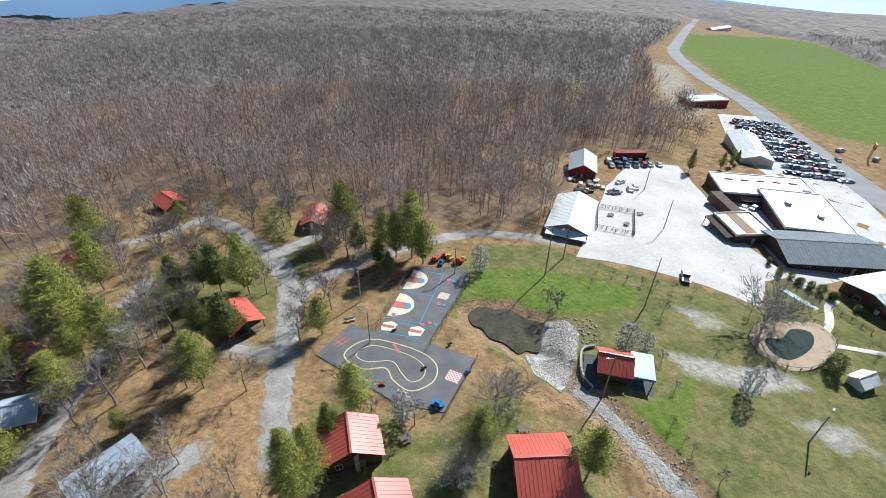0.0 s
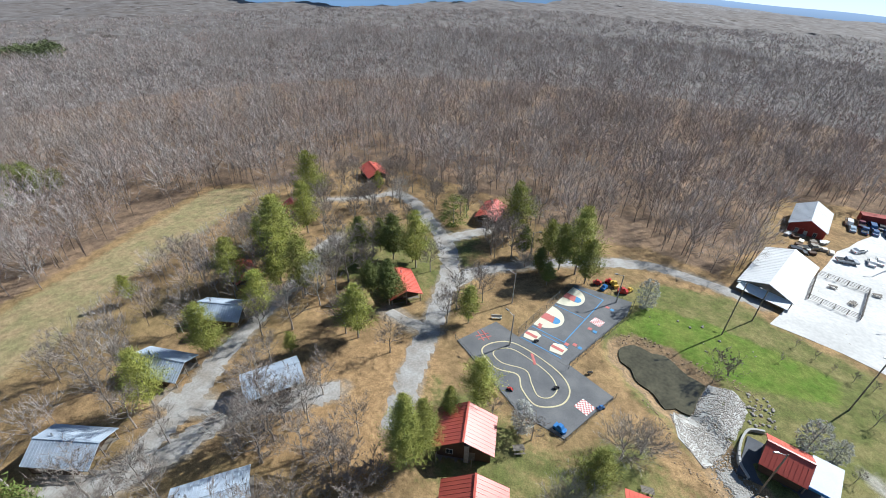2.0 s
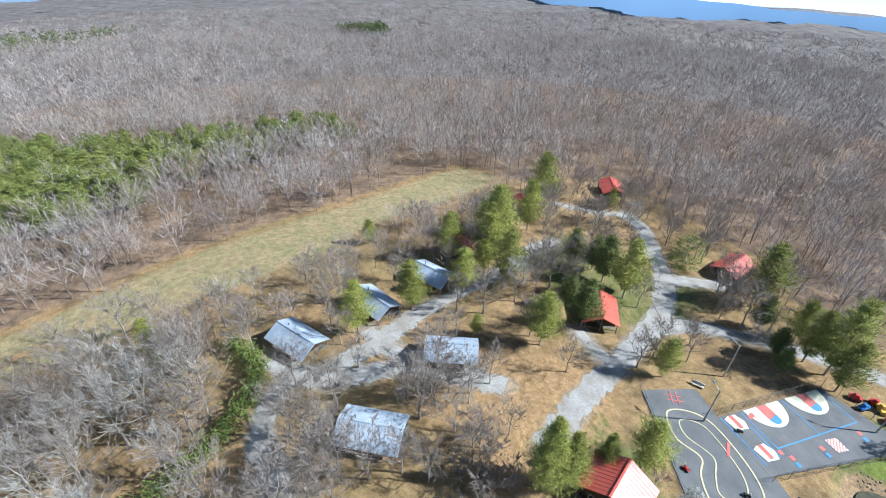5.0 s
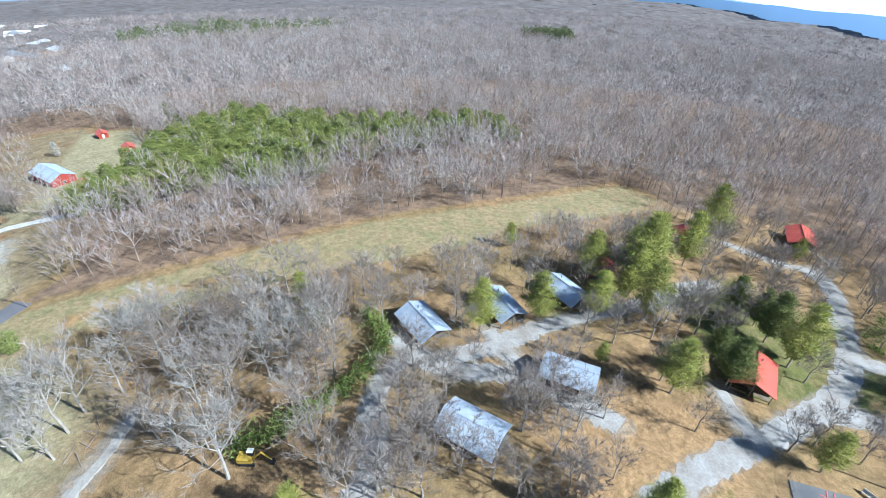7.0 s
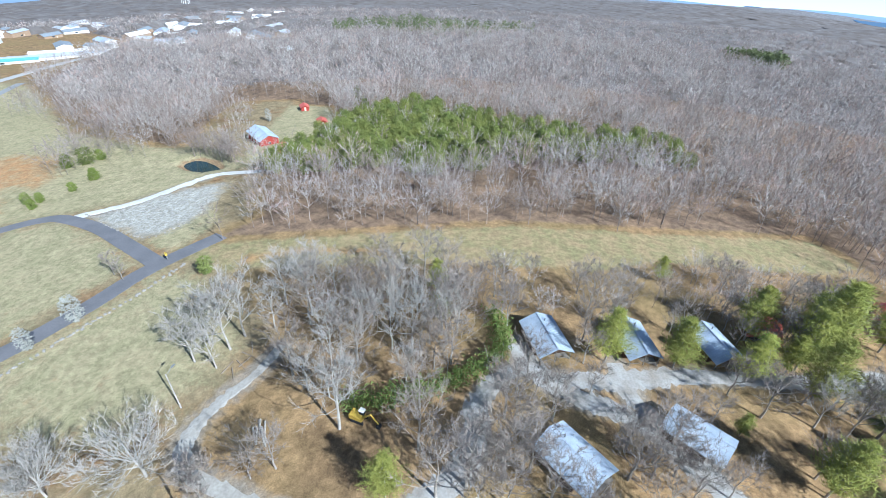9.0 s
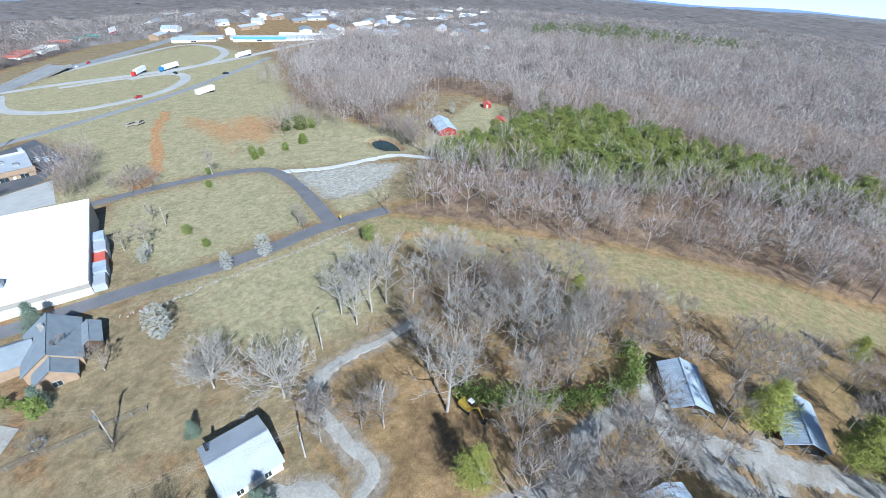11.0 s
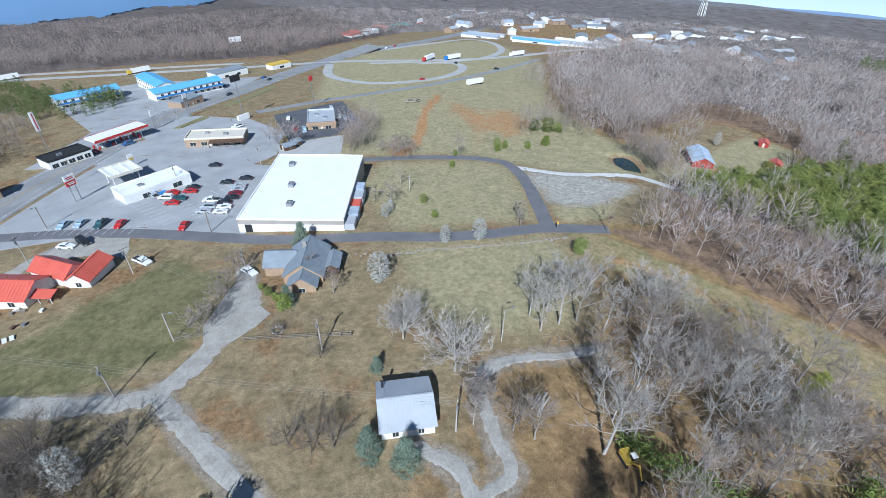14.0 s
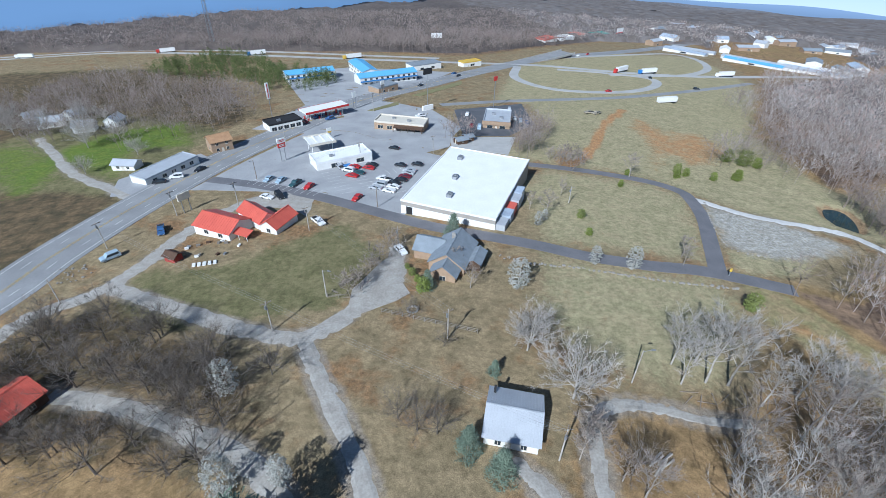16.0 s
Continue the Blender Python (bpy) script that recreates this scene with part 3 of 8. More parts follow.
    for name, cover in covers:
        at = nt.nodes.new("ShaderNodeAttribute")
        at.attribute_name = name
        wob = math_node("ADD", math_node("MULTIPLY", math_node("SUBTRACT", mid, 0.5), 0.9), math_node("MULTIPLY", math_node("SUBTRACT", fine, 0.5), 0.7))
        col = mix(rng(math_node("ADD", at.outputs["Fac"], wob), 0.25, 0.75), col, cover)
    hs = nt.nodes.new("ShaderNodeHueSaturation")
    nt.links.new(col, hs.inputs["Color"])
    nt.links.new(math_node("MULTIPLY", rng(grain, 0.25, 0.75, 0.66, 1.34), rng(tex(0.7, 6, 0.75), 0.3, 0.7, 0.74, 1.26)), hs.inputs["Value"])
    nt.links.new(hs.outputs[0], bs.inputs["Base Color"])
    bp = nt.nodes.new("ShaderNodeBump")
    bp.inputs["Strength"].default_value, bp.inputs["Distance"].default_value = 0.45, 0.2
    nt.links.new(fine, bp.inputs["Height"])
    nt.links.new(bp.outputs[0], bs.inputs["Normal"])
    return m


ground = new("ground", build_ground())
ground.data.materials.append(ground_material())
tagged(ground, "leaf-littered woodland floor with dry lawns and a mown field", "ground", kind="structure")


def water(name, poly, z, material, label):
    line = spline(poly, 1.0, True)
    cx, cy = sum(p[0] for p in line) / len(line), sum(p[1] for p in line) / len(line)
    grown = [(cx + (x - cx) * 1.06, cy + (y - cy) * 1.06) for x, y in line]
    return solo(name, MB().prism(grown if poly_area(grown) > 0 else grown[::-1], z - 0.4, z), material, label, "water", kind="structure")


def poly_area(p):
    return 0.5 * sum(a[0] * b[1] - b[0] * a[1] for a, b in zip(p, p[1:] + p[:1]))


water("pond_water", POND, POND_Z, M_WATER, "murky olive-green pond with still water")
water("pond_water", POND2, POND2_Z, M_DEEPWATER, "dark still farm pond with reeds round it")

# ---- roads, lots and pads ----
gravel = "pale grey gravel lane with wheel tracks and ragged edges"
road("gravel_lane", LANES[0], 5.5, M_CAMPGRAVEL, 0.06, gravel, jag=0.5)
road("gravel_lane", LANES[1], 5.0, M_CAMPGRAVEL, 0.07, gravel, jag=0.4)
road("gravel_lane", LANES[2], 4.6, M_CAMPGRAVEL, 0.08, gravel, jag=0.4)
road("gravel_lane", LANES[3], 3.2, M_CAMPGRAVEL, 0.07, gravel, jag=0.3)
road("gravel_lane", LANES[4], 6.0, M_CAMPGRAVEL, 0.06, gravel, jag=0.6)
road("gravel_lane", LANES[5], 4.8, M_CAMPGRAVEL, 0.06, gravel, jag=0.6)
road("gravel_lane", LANES[6], 5.2, M_CAMPGRAVEL, 0.07, gravel, jag=0.7)
road("gravel_lane", LANES[7], 3.4, M_CAMPGRAVEL, 0.08, gravel, jag=0.5)
road("gravel_lane", LANES[8], 3.5, M_CAMPGRAVEL, 0.07, gravel, jag=0.5)
road("gravel_lane", LANES[9], 2.8, M_GRAVEL, 0.06, gravel, jag=0.35)
road("gravel_lane", LANES[10], 2.8, M_GRAVEL, 0.07, gravel, jag=0.35)
road("gravel_lane", LANES[11], 5.5, M_GRAVEL, 0.06, gravel, jag=0.4)
road("gravel_lane", LANES[12], 5.0, M_GRAVEL, 0.07, gravel, jag=0.3)
road("gravel_lane", LANES[13], 3.6, M_GRAVEL, 0.08, gravel, jag=0.25)
road("gravel_lane", LANES[14], 4.2, M_GRAVEL, 0.06, gravel, jag=0.4)
sheet("gravel_yard", [(16.6, -70.2), (10.3, -75.7), (9.3, -82.5), (3.1, -93.0), (-1.6, -99.2), (-4.4, -98.5), (-2.3, -90.9), (-2.2, -84.6), (-4.0, -79.3), (3.5, -74.8), (9.6, -72.3), (14.8, -69.0)], M_GRAVEL, 0.09, "pale gravel turning place by the grey house", "yard", jag=0.4)
road("gravel_lane", LANES[15], 4.5, M_GRAVEL, 0.06, gravel, jag=0.4)
sheet("gravel_yard", [(45, -136), (36, -147), (22, -138), (24, -124), (29, -130), (41, -134)], M_GRAVEL, 0.05, "pale gravel yard behind the red-roofed shop", "yard", jag=0.4)
asph = "dark asphalt drive between grass verges"
road("asphalt_drive", [(62, -161), (42, -151), (22, -138.5), (1.2, -122.3), (-12.5, -112.2), (-28.1, -104.2), (-39.8, -98.4), (-51.8, -91.6), (-66.4, -86.3), (-80.7, -82.8), (-99.2, -73.7)], 5.2, M_DRIVE, 0.07, asph)
road("asphalt_drive", [(-84, -83), (-92.4, -98.4), (-100, -113), (-104.5, -127), (-104.5, -134), (-98, -142), (-87.1, -148.6), (-72.8, -155.5), (-58, -161), (-44, -166)], 4.6, M_DRIVE, 0.09, asph)
road("gravel_lane", LANES[16], 4.0, M_WHITEGRAVEL, 0.07, "white gravel track past a worn pad", jag=0.5)
road("highway", [(112, -60), (98, -84), (92.6, -97), (88.9, -113.9), (78.7, -143.8), (61.9, -183.9), (31.1, -239.5), (5.2, -281.6), (-36.6, -325), (-82.2, -374), (-157, -443), (-263.7, -505), (-394.5, -601.6), (-560, -720)], 17.5, M_ROADGREY, 0.10, "wide grey four-lane highway with turning lane")
road("highway", [(592, 1243), (326, 719), (252, 553), (213, 409), (201, 325), (185, 254.5), (171.5, 195.5), (163, 154), (150, 90), (130, 0), (112, -60)], 14.0, M_ROADGREY, 0.10, "wide grey highway past a green pasture")
road("interstate", [(900, -560), (520, -558), (371, -553), (266, -552), (168.6, -512), (82, -474), (19.6, -448), (-67, -420), (-140, -404), (-212, -372), (-287, -368), (-420, -400), (-700, -470)], 9.0, M_RAMP, 0.10, "pale interstate carriageway crossing under the highway")
road("interstate", [(900, -582), (520, -579), (371, -574), (266, -573), (158, -532), (70, -494), (8, -468), (-60, -444)], 8.0, M_RAMP, 0.10, "pale second interstate carriageway beyond a grass strip")
road("slip_road", [(-36, -262), (-78, -270), (-155, -283), (-240, -316), (-300, -345)], 6.0, M_ROADGREY, 0.10, "grey slip road along the interchange")
road("ramp_loop", [(-120, -398), (-104, -345), (-120, -305), (-163, -299), (-200, -320), (-214, -350), (-184, -372), (-150, -384)], 7.0, M_RAMP, 0.12, "curving concrete-grey interchange ramp")
road("ramp_loop", [(-180, -450), (-252, -478), (-322, -505), (-332, -470), (-305, -410), (-262, -372), (-220, -362), (-186, -364)], 7.0, M_RAMP, 0.12, "curving concrete-grey interchange ramp")
sheet("parking_lot", [(66, -152), (53, -178.5), (38, -206.5), (30, -220), (12, -212), (-19, -178), (-28, -170), (-4, -117), (1, -125), (22.5, -141)], M_LOT, 0.05, "sun-bleached grey car park of the store", "car park", 6.0)
sheet("parking_lot", [(35.2, 101), (45.7, 123), (58, 152), (77, 180), (95, 178), (90, 133), (88, 111), (90, 97), (82, 94), (74, 82.5), (65, 90.5), (48, 98.2)], M_WHITEGRAVEL, 0.05, "bleached white gravel yard between barns", "car park", 6.0, jag=0.3)
sheet("parking_lot", [(130, 160), (130, 200), (160, 275), (196, 275), (172, 205), (158, 160), (140, 110), (90, 92), (90, 97), (100, 160)], M_WHITEGRAVEL, 0.04, "pale gravel car lot beside the highway", "car park", 8.0)
sheet("parking_lot", [(-42, -250), (-84, -263), (-78, -219), (-59, -199), (-38, -200)], M_ASPHALT, 0.06, "fresh dark asphalt car park round a restaurant", "car park", 6.0)
sheet("parking_lot", [(-32, -199), (-62, -197.5), (-52, -173), (-30, -184)], M_CONCRETE, 0.05, "pale concrete apron behind the store", "car park", 6.0)
sheet("parking_lot", [(30, -221), (12, -212.5), (-18.5, -178.5), (-29, -184.5), (-33, -199.5), (-40, -215), (-30, -250), (-12, -268), (-3, -275), (21, -235)], M_LOT, 0.045, "grey forecourt along the highway", "car park", 6.0)
sheet("parking_lot", [(60, -225), (32, -212), (10, -248), (-10, -290), (-30, -320), (-60, -370), (20, -400), (70, -380), (40, -270)], M_LOT, 0.04, "grey forecourts of diner and motels", "car park", 8.0)
sheet("parking_lot", [(76, -150), (64, -180), (74, -192), (96, -168), (92, -152)], M_LOT, 0.05, "grey yard of the long low shop", "car park", 6.0)

M_VERGE = mat("verge_grass", (0.25, 0.225, 0.112), 0.95, 0.25, 0.3, 3.0, 0.3, second=(0.19, 0.18, 0.08))
sheet("grass_median", [(-21.8, -287.7), (-61.1, -333.7), (-59.1, -321.5), (-26.5, -284.5)], M_VERGE, 0.2, "narrow dry grass island in the highway", "verge", 3.0)
sheet("grass_median", [(5.2, -252.5), (-12.5, -271.1), (-12.5, -264.1), (2.4, -250.2)], M_VERGE, 0.2, "narrow dry grass island in the highway", "verge", 3.0)


PINES = [(-143, -79), (-167, -80), (-207, -69), (-246, -47), (-222, -11), (-206, 32), (-206, 71), (-180, 80), (-181, 71), (-178, 40), (-167, 3), (-150, -16), (-153, -47), (-145, -62)]
FARPINES = [[(-614, -236), (-810, -166), (-693, 32), (-562, -49)], [(-565, 225), (-571, 291), (-508, 263)], [(181, -409), (162, -458), (129, -495), (84, -422), (24, -338), (37, -302), (66, -316), (103, -360), (140, -372)]]


def clear_of(x, y, margin=0.0):
    free = np.ones(x.shape, bool)
    for p in CLEAR:
        free &= poly_dist(x, y, p) < -margin
    return free


def tri_blade(p0, p1, w, rng, face=None):
    """A thin pointed blade from p0 to p1; face: the way its broad side looks, more or less."""
    d = p1 - p0
    s = np.cross(d, rng.normal(size=3) if face is None else face + rng.normal(size=3) * 0.45)
    s /= np.linalg.norm(s) + 1e-9
    return [p0 - s * w, p0 + s * w, p1]


def wood_template(seed, h, limbs, shoots, tw, lw, wide=0.36, clear=0.2, stem=0.006):
    """A leafless wood tree: a short tapered stem, limbs that fan out to a rounded crown and shoots all over the crown's shell.
    The fourth column tells old bark from young shoots."""
    rng = np.random.default_rng(seed)
    tris, age = [], []
    lean = rng.uniform(-0.05, 0.05, 2) * h
    base, fork, mid = np.array([0, 0, -0.5]), np.array([lean[0], lean[1], h * 0.6]), np.array([lean[0] * 1.2, lean[1] * 1.2, h * 0.56])
    a0 = rng.uniform(0, 6.28)
    ring = [np.array([math.cos(a0 + k * 2.094), math.sin(a0 + k * 2.094), 0]) * stem * h for k in range(3)]
    for k in range(3):
        q0, q1 = ring[k], ring[(k + 1) % 3]
        tris += [[base + q0, base + q1, fork + q1 * 0.4], [base + q0, fork + q1 * 0.4, fork + q0 * 0.4]]
        age += [0.25] * 6
    per = max(1, shoots // limbs)
    for n in range(limbs):
        p0 = base + (fork - base) * rng.uniform(0.45, 1.0)
        az = n * 2.399 + rng.uniform(-0.4, 0.4)
        el = math.asin(min(0.98, max(clear, (n + rng.uniform()) / limbs)))
        shell = np.array([math.cos(az) * math.cos(el) * wide, math.sin(az) * math.cos(el) * wide, math.sin(el) * 0.42]) * h * rng.uniform(0.82, 1.1)
        p2 = mid + shell
        p1 = p0 + (p2 - p0) * 0.45 + np.array([shell[0], shell[1], 0]) * 0.12
        tris += [tri_blade(p0, p1 + (p1 - p0) * 0.3, lw, rng), tri_blade(p1, p2, lw * 0.7, rng)]
        age += [0.7] * 6
        for _ in range(per):
            q0 = p1 + (p2 - p1) * rng.uniform(0.0, 1.0) ** 0.7
            out = q0 - mid
            out = out / (np.linalg.norm(out) + 1e-6)
            d = out * 0.7 + rng.normal(size=3) * 0.6 + np.array([0, 0, 0.3])
            q1 = q0 + d / np.linalg.norm(d) * h * rng.uniform(0.07, 0.17)
            tris.append(tri_blade(q0, q1, tw * rng.uniform(0.6, 1.3), rng, out * 0.6 + np.array([0, 0, 0.7])))
            age += [1.0] * 3
    return np.column_stack([np.array(tris, np.float32).reshape(-1, 3), np.array(age, np.float32)])


def scatter(templates, xs, ys, scales, seed, sink=0.0, tones=(0.0, 1.0)):
    """All copies of the templates at the places as one array of corners, with a tone for each tree as a fourth column."""
    rng = np.random.default_rng(seed)
    zs = GZ(xs, ys) - sink
    out = []
    which = rng.integers(0, len(templates), len(xs))
    rot = rng.uniform(0, 2 * np.pi, len(xs))
    tone = rng.uniform(tones[0], tones[1], len(xs))
    for k, tv in enumerate(templates):
        m = which == k
        if not m.any():
            continue
        c, s = np.cos(rot[m])[:, None], np.sin(rot[m])[:, None]
        sc = scales[m][:, None]
        vx = (tv[None, :, 0] * c - tv[None, :, 1] * s) * sc + xs[m][:, None]
        vy = (tv[None, :, 0] * s + tv[None, :, 1] * c) * sc + ys[m][:, None]
        vz = tv[None, :, 2] * sc + zs[m][:, None]
        out.append(np.stack([vx, vy, vz, tone[m][:, None] * (tv[None, :, 3] if tv.shape[1] > 3 else 1.0) + vx * 0.0], -1).reshape(-1, 4))
    return np.concatenate(out)


def soup(name, verts, material, label, category):
    me = np_mesh(name, verts[:, :3], np.arange(len(verts)).reshape(-1, 3))
    me.attributes.new("tone", "FLOAT", "POINT").data.foreach_set("value", np.ascontiguousarray(verts[:, 3], np.float32))
    return solo(name, me, material, label, category, kind="stuff")


rngt = random.Random(12)
TOWN = []
for k in range(64):
    town_a, town_r = radians(rngt.choice((rngt.uniform(114, 126), rngt.uniform(124, 152)))), rngt.uniform(620, 1120)
    TOWN.append((-math.sin(town_a) * town_r, math.cos(town_a) * town_r))


def town_gap(x, y):
    """Distance from the nearest town building."""
    best = np.full(np.shape(x), 1e9)
    for tx, ty in TOWN:
        best = np.minimum(best, np.hypot(x - tx, y - ty))
    return best


def polar_places(r0, r1, area, seed):
    """Random places, one for every so many square metres, in the part of the ring that the woods fill."""
    rng = np.random.default_rng(seed)
    a0, a1 = radians(-68), radians(232)  # to the left from +y
    n = int((a1 - a0) / 2 * (r1 * r1 - r0 * r0) / area)
    r = np.sqrt(rng.uniform(r0 * r0, r1 * r1, n))
    a = rng.uniform(a0, a1, n)
    return -np.sin(a) * r, np.cos(a) * r


near_t = [wood_template(s, 15.0, 16, 240, 0.036, 0.07, 0.33, 0.1, 0.009) for s in range(8)]
edge_t = [wood_template(10 + s, 16.0, 12, 108, 0.062, 0.085, 0.35, 0.1, 0.007) for s in range(8)]
mid_t = [wood_template(20 + s, 16.0, 8, 48, 0.13, 0.11, 0.38, 0.15, 0.005) for s in range(6)]
far_t = [wood_template(40 + s, 16.0, 5, 20, 0.30, 0.2, 0.42, 0.2, 0.004) for s in range(4)]
for nm, tpl, r0, r1, area, seed in (("woodland", near_t, 75, 150, 27, 1), ("woodland", edge_t, 150, 290, 21, 5), ("woodland", mid_t, 290, 620, 42, 2), ("far_woodland", far_t, 620, 1050, 120, 3)):
    fx, fy = polar_places(r0, r1, area, seed)
    ok = clear_of(fx, fy, np.random.default_rng(seed + 30).uniform(-1.0, 3.0, len(fx))) & (poly_dist(fx, fy, PINES) < 0) & (town_gap(fx, fy) > 24)
    fx, fy = fx[ok], fy[ok]
    sc = np.random.default_rng(seed + 9).uniform(0.62, 1.08, len(fx))
    brown = (fy < -380) & (fx > -260)
    soup(nm, scatter(tpl, fx[~brown], fy[~brown], sc[~brown], seed + 4), M_WOODS, "dense leafless grey-brown deciduous woodland on a slope", "woods")
    if brown.sum() > 50:
        soup(nm, scatter(tpl, fx[brown], fy[brown], sc[brown], seed + 6, 0.0, (0.0, 0.35)), M_WOODS, "dark brown leafless woodland beyond the interstate", "woods")


def far_canopy():
    """The closed crowns of the distant woods: a lumpy sheet that sinks to the ground at the clearings."""
    radii = np.exp(np.arange(math.log(300), math.log(2500), 0.0105))
    ang = np.radians(np.arange(-72, 236, 0.5))
    rng = np.random.default_rng(88)
    r, a = np.meshgrid(radii, ang, indexing="ij")
    r = r * (1 + rng.uniform(-0.004, 0.004, r.shape))
    a = a + rng.uniform(-0.003, 0.003, a.shape)
    x, y = -np.sin(a) * r, np.cos(a) * r
    inside = np.minimum.reduce([smooth(4.0, 26.0, -poly_dist(x, y, p)) for p in CLEAR]) * smooth(300, 420, r) * smooth(16, 40, town_gap(x, y))
    z = GZ(x, y) - 1.5 + inside * (4.5 + 4.5 * smooth(450, 800, r) + rng.uniform(-3.0, 3.0, r.shape) * (0.5 + r / 4000))
    nr, na = r.shape
    i, j = np.meshgrid(np.arange(nr - 1), np.arange(na - 1), indexing="ij")
    p = (i * na + j).ravel()
    tris = np.concatenate([np.stack([p, p + 1, p + na + 1], 1), np.stack([p, p + na + 1, p + na], 1)])
    tris = tris[inside.ravel()[tris].max(1) > 0.02]
    me = np_mesh("far_woodland", np.stack([x, y, z], -1).reshape(-1, 3), tris)
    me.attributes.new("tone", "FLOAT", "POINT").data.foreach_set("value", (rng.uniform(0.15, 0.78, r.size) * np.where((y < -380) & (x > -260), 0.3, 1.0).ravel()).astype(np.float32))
    return solo("far_woodland", me, M_SHADED_CANOPY, "closed leafless crowns of distant woods", "woods", kind="stuff")


far_canopy()


def conifer_template(seed, h, clumps, blades, spread=0.2, bare=0.3):
    """A pine: a stem and whorls of drooping needle sprays."""
    rng = np.random.default_rng(seed)
    tris = []
    for n in range(clumps):
        s = bare + (1 - bare) * (n + rng.uniform()) / clumps
        az = n * 2.4
        rad = h * spread * math.sin(math.pi * min(0.96, max(0.1, (s - bare) / (1 - bare)))) ** 0.6 * rng.uniform(0.4, 1.1)
        c = np.array([math.cos(az) * rad, math.sin(az) * rad, h * s])
        for _ in range(blades):
            d = rng.normal(size=3)
            d[2] = abs(d[2]) * 0.6 - 0.1
            d *= h * 0.075 / (np.linalg.norm(d) + 1e-6)
            q = c + rng.normal(size=3) * h * 0.035
            tris.append(tri_blade(q - d, q + d * 1.2, h * 0.0105 * max(1.0, 26 / clumps), rng, np.array([math.cos(az) * 0.5, math.sin(az) * 0.5, 0.8])))
    return np.array(tris, np.float32).reshape(-1, 3)


pine_t = [conifer_template(60 + s, 12.0, 60, 13, 0.30, 0.25) for s in range(5)]
rngp = np.random.default_rng(70)
px, py = rngp.uniform(-250, -140, 3600), rngp.uniform(-85, 85, 3600)
ok = poly_dist(px, py, PINES) > 0
bare = rngp.uniform(size=int(ok.sum())) < 0.12 + 0.16 * smooth(-20, 70, py[ok])
px, py, lx, ly = px[ok][~bare][:680], py[ok][~bare][:680], px[ok][bare][:110], py[ok][bare][:110]
soup("woodland", scatter(edge_t, lx, ly, rngp.uniform(0.6, 0.9, len(lx)), 73), M_WOODS, "leafless trees standing among the pines", "woods")
soup("pine_stand", scatter(pine_t, px, py, rngp.uniform(0.55, 0.95, len(px)), 71, 0.5), M_STANDPINE, "dense stand of yellow-green pines among bare woods", "pine wood")
nearer_t = [conifer_template(85 + s, 14.0, 26, 7, 0.22, 0.12) for s in range(3)]
farpine_t = [conifer_template(80 + s, 14.0, 10, 5) for s in range(3)]
for k, poly in enumerate(FARPINES):
    bx, by = [p[0] for p in poly], [p[1] for p in poly]
    rngp = np.random.default_rng(90 + k)
    px, py = rngp.uniform(min(bx), max(bx), 520 if k < 2 else 900), rngp.uniform(min(by), max(by), 520 if k < 2 else 900)
    ok = poly_dist(px, py, poly) > 0
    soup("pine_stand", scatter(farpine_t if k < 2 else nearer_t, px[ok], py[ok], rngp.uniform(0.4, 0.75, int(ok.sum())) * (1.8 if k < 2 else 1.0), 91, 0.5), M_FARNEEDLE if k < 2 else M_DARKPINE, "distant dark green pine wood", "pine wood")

# ---- the sky's edge and the farthest ridges: glowing bands, haze painted in ----
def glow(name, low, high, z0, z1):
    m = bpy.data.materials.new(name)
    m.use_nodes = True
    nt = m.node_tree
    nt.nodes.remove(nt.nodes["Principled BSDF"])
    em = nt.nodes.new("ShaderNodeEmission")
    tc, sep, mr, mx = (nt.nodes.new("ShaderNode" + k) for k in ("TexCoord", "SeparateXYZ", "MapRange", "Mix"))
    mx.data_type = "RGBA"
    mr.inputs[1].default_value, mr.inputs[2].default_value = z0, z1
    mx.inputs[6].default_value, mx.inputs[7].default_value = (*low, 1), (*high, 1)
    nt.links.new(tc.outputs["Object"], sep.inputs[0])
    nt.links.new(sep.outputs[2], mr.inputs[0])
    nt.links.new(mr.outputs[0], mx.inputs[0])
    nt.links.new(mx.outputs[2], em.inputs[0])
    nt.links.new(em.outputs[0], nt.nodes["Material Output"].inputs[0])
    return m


def ring(name, radius, top, z0, material, label):
    n = 240
    mb = MB()
    mb.v = [(math.cos(2 * math.pi * k / n) * radius, math.sin(2 * math.pi * k / n) * radius, z) for k in range(n) for z in (z0, top(2 * math.pi * k / n))]
    mb.f = [(2 * k, 2 * ((k + 1) % n), 2 * ((k + 1) % n) + 1, 2 * k + 1) for k in range(n)]
    return solo(name, mb, material, label, "distance", kind="structure")


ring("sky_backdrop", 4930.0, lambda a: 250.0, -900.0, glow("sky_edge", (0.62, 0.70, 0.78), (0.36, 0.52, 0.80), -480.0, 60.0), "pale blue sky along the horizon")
ring("far_ridge", 4860.0, lambda a: -463.0 + 16 * math.sin(5 * a + 1) + 9 * math.sin(13 * a) + 5 * math.sin(29 * a), -900.0, glow("painted_ridge_haze", (0.19, 0.26, 0.37), (0.26, 0.35, 0.50), -520.0, -440.0), "ridge band on the horizon with painted blue haze")


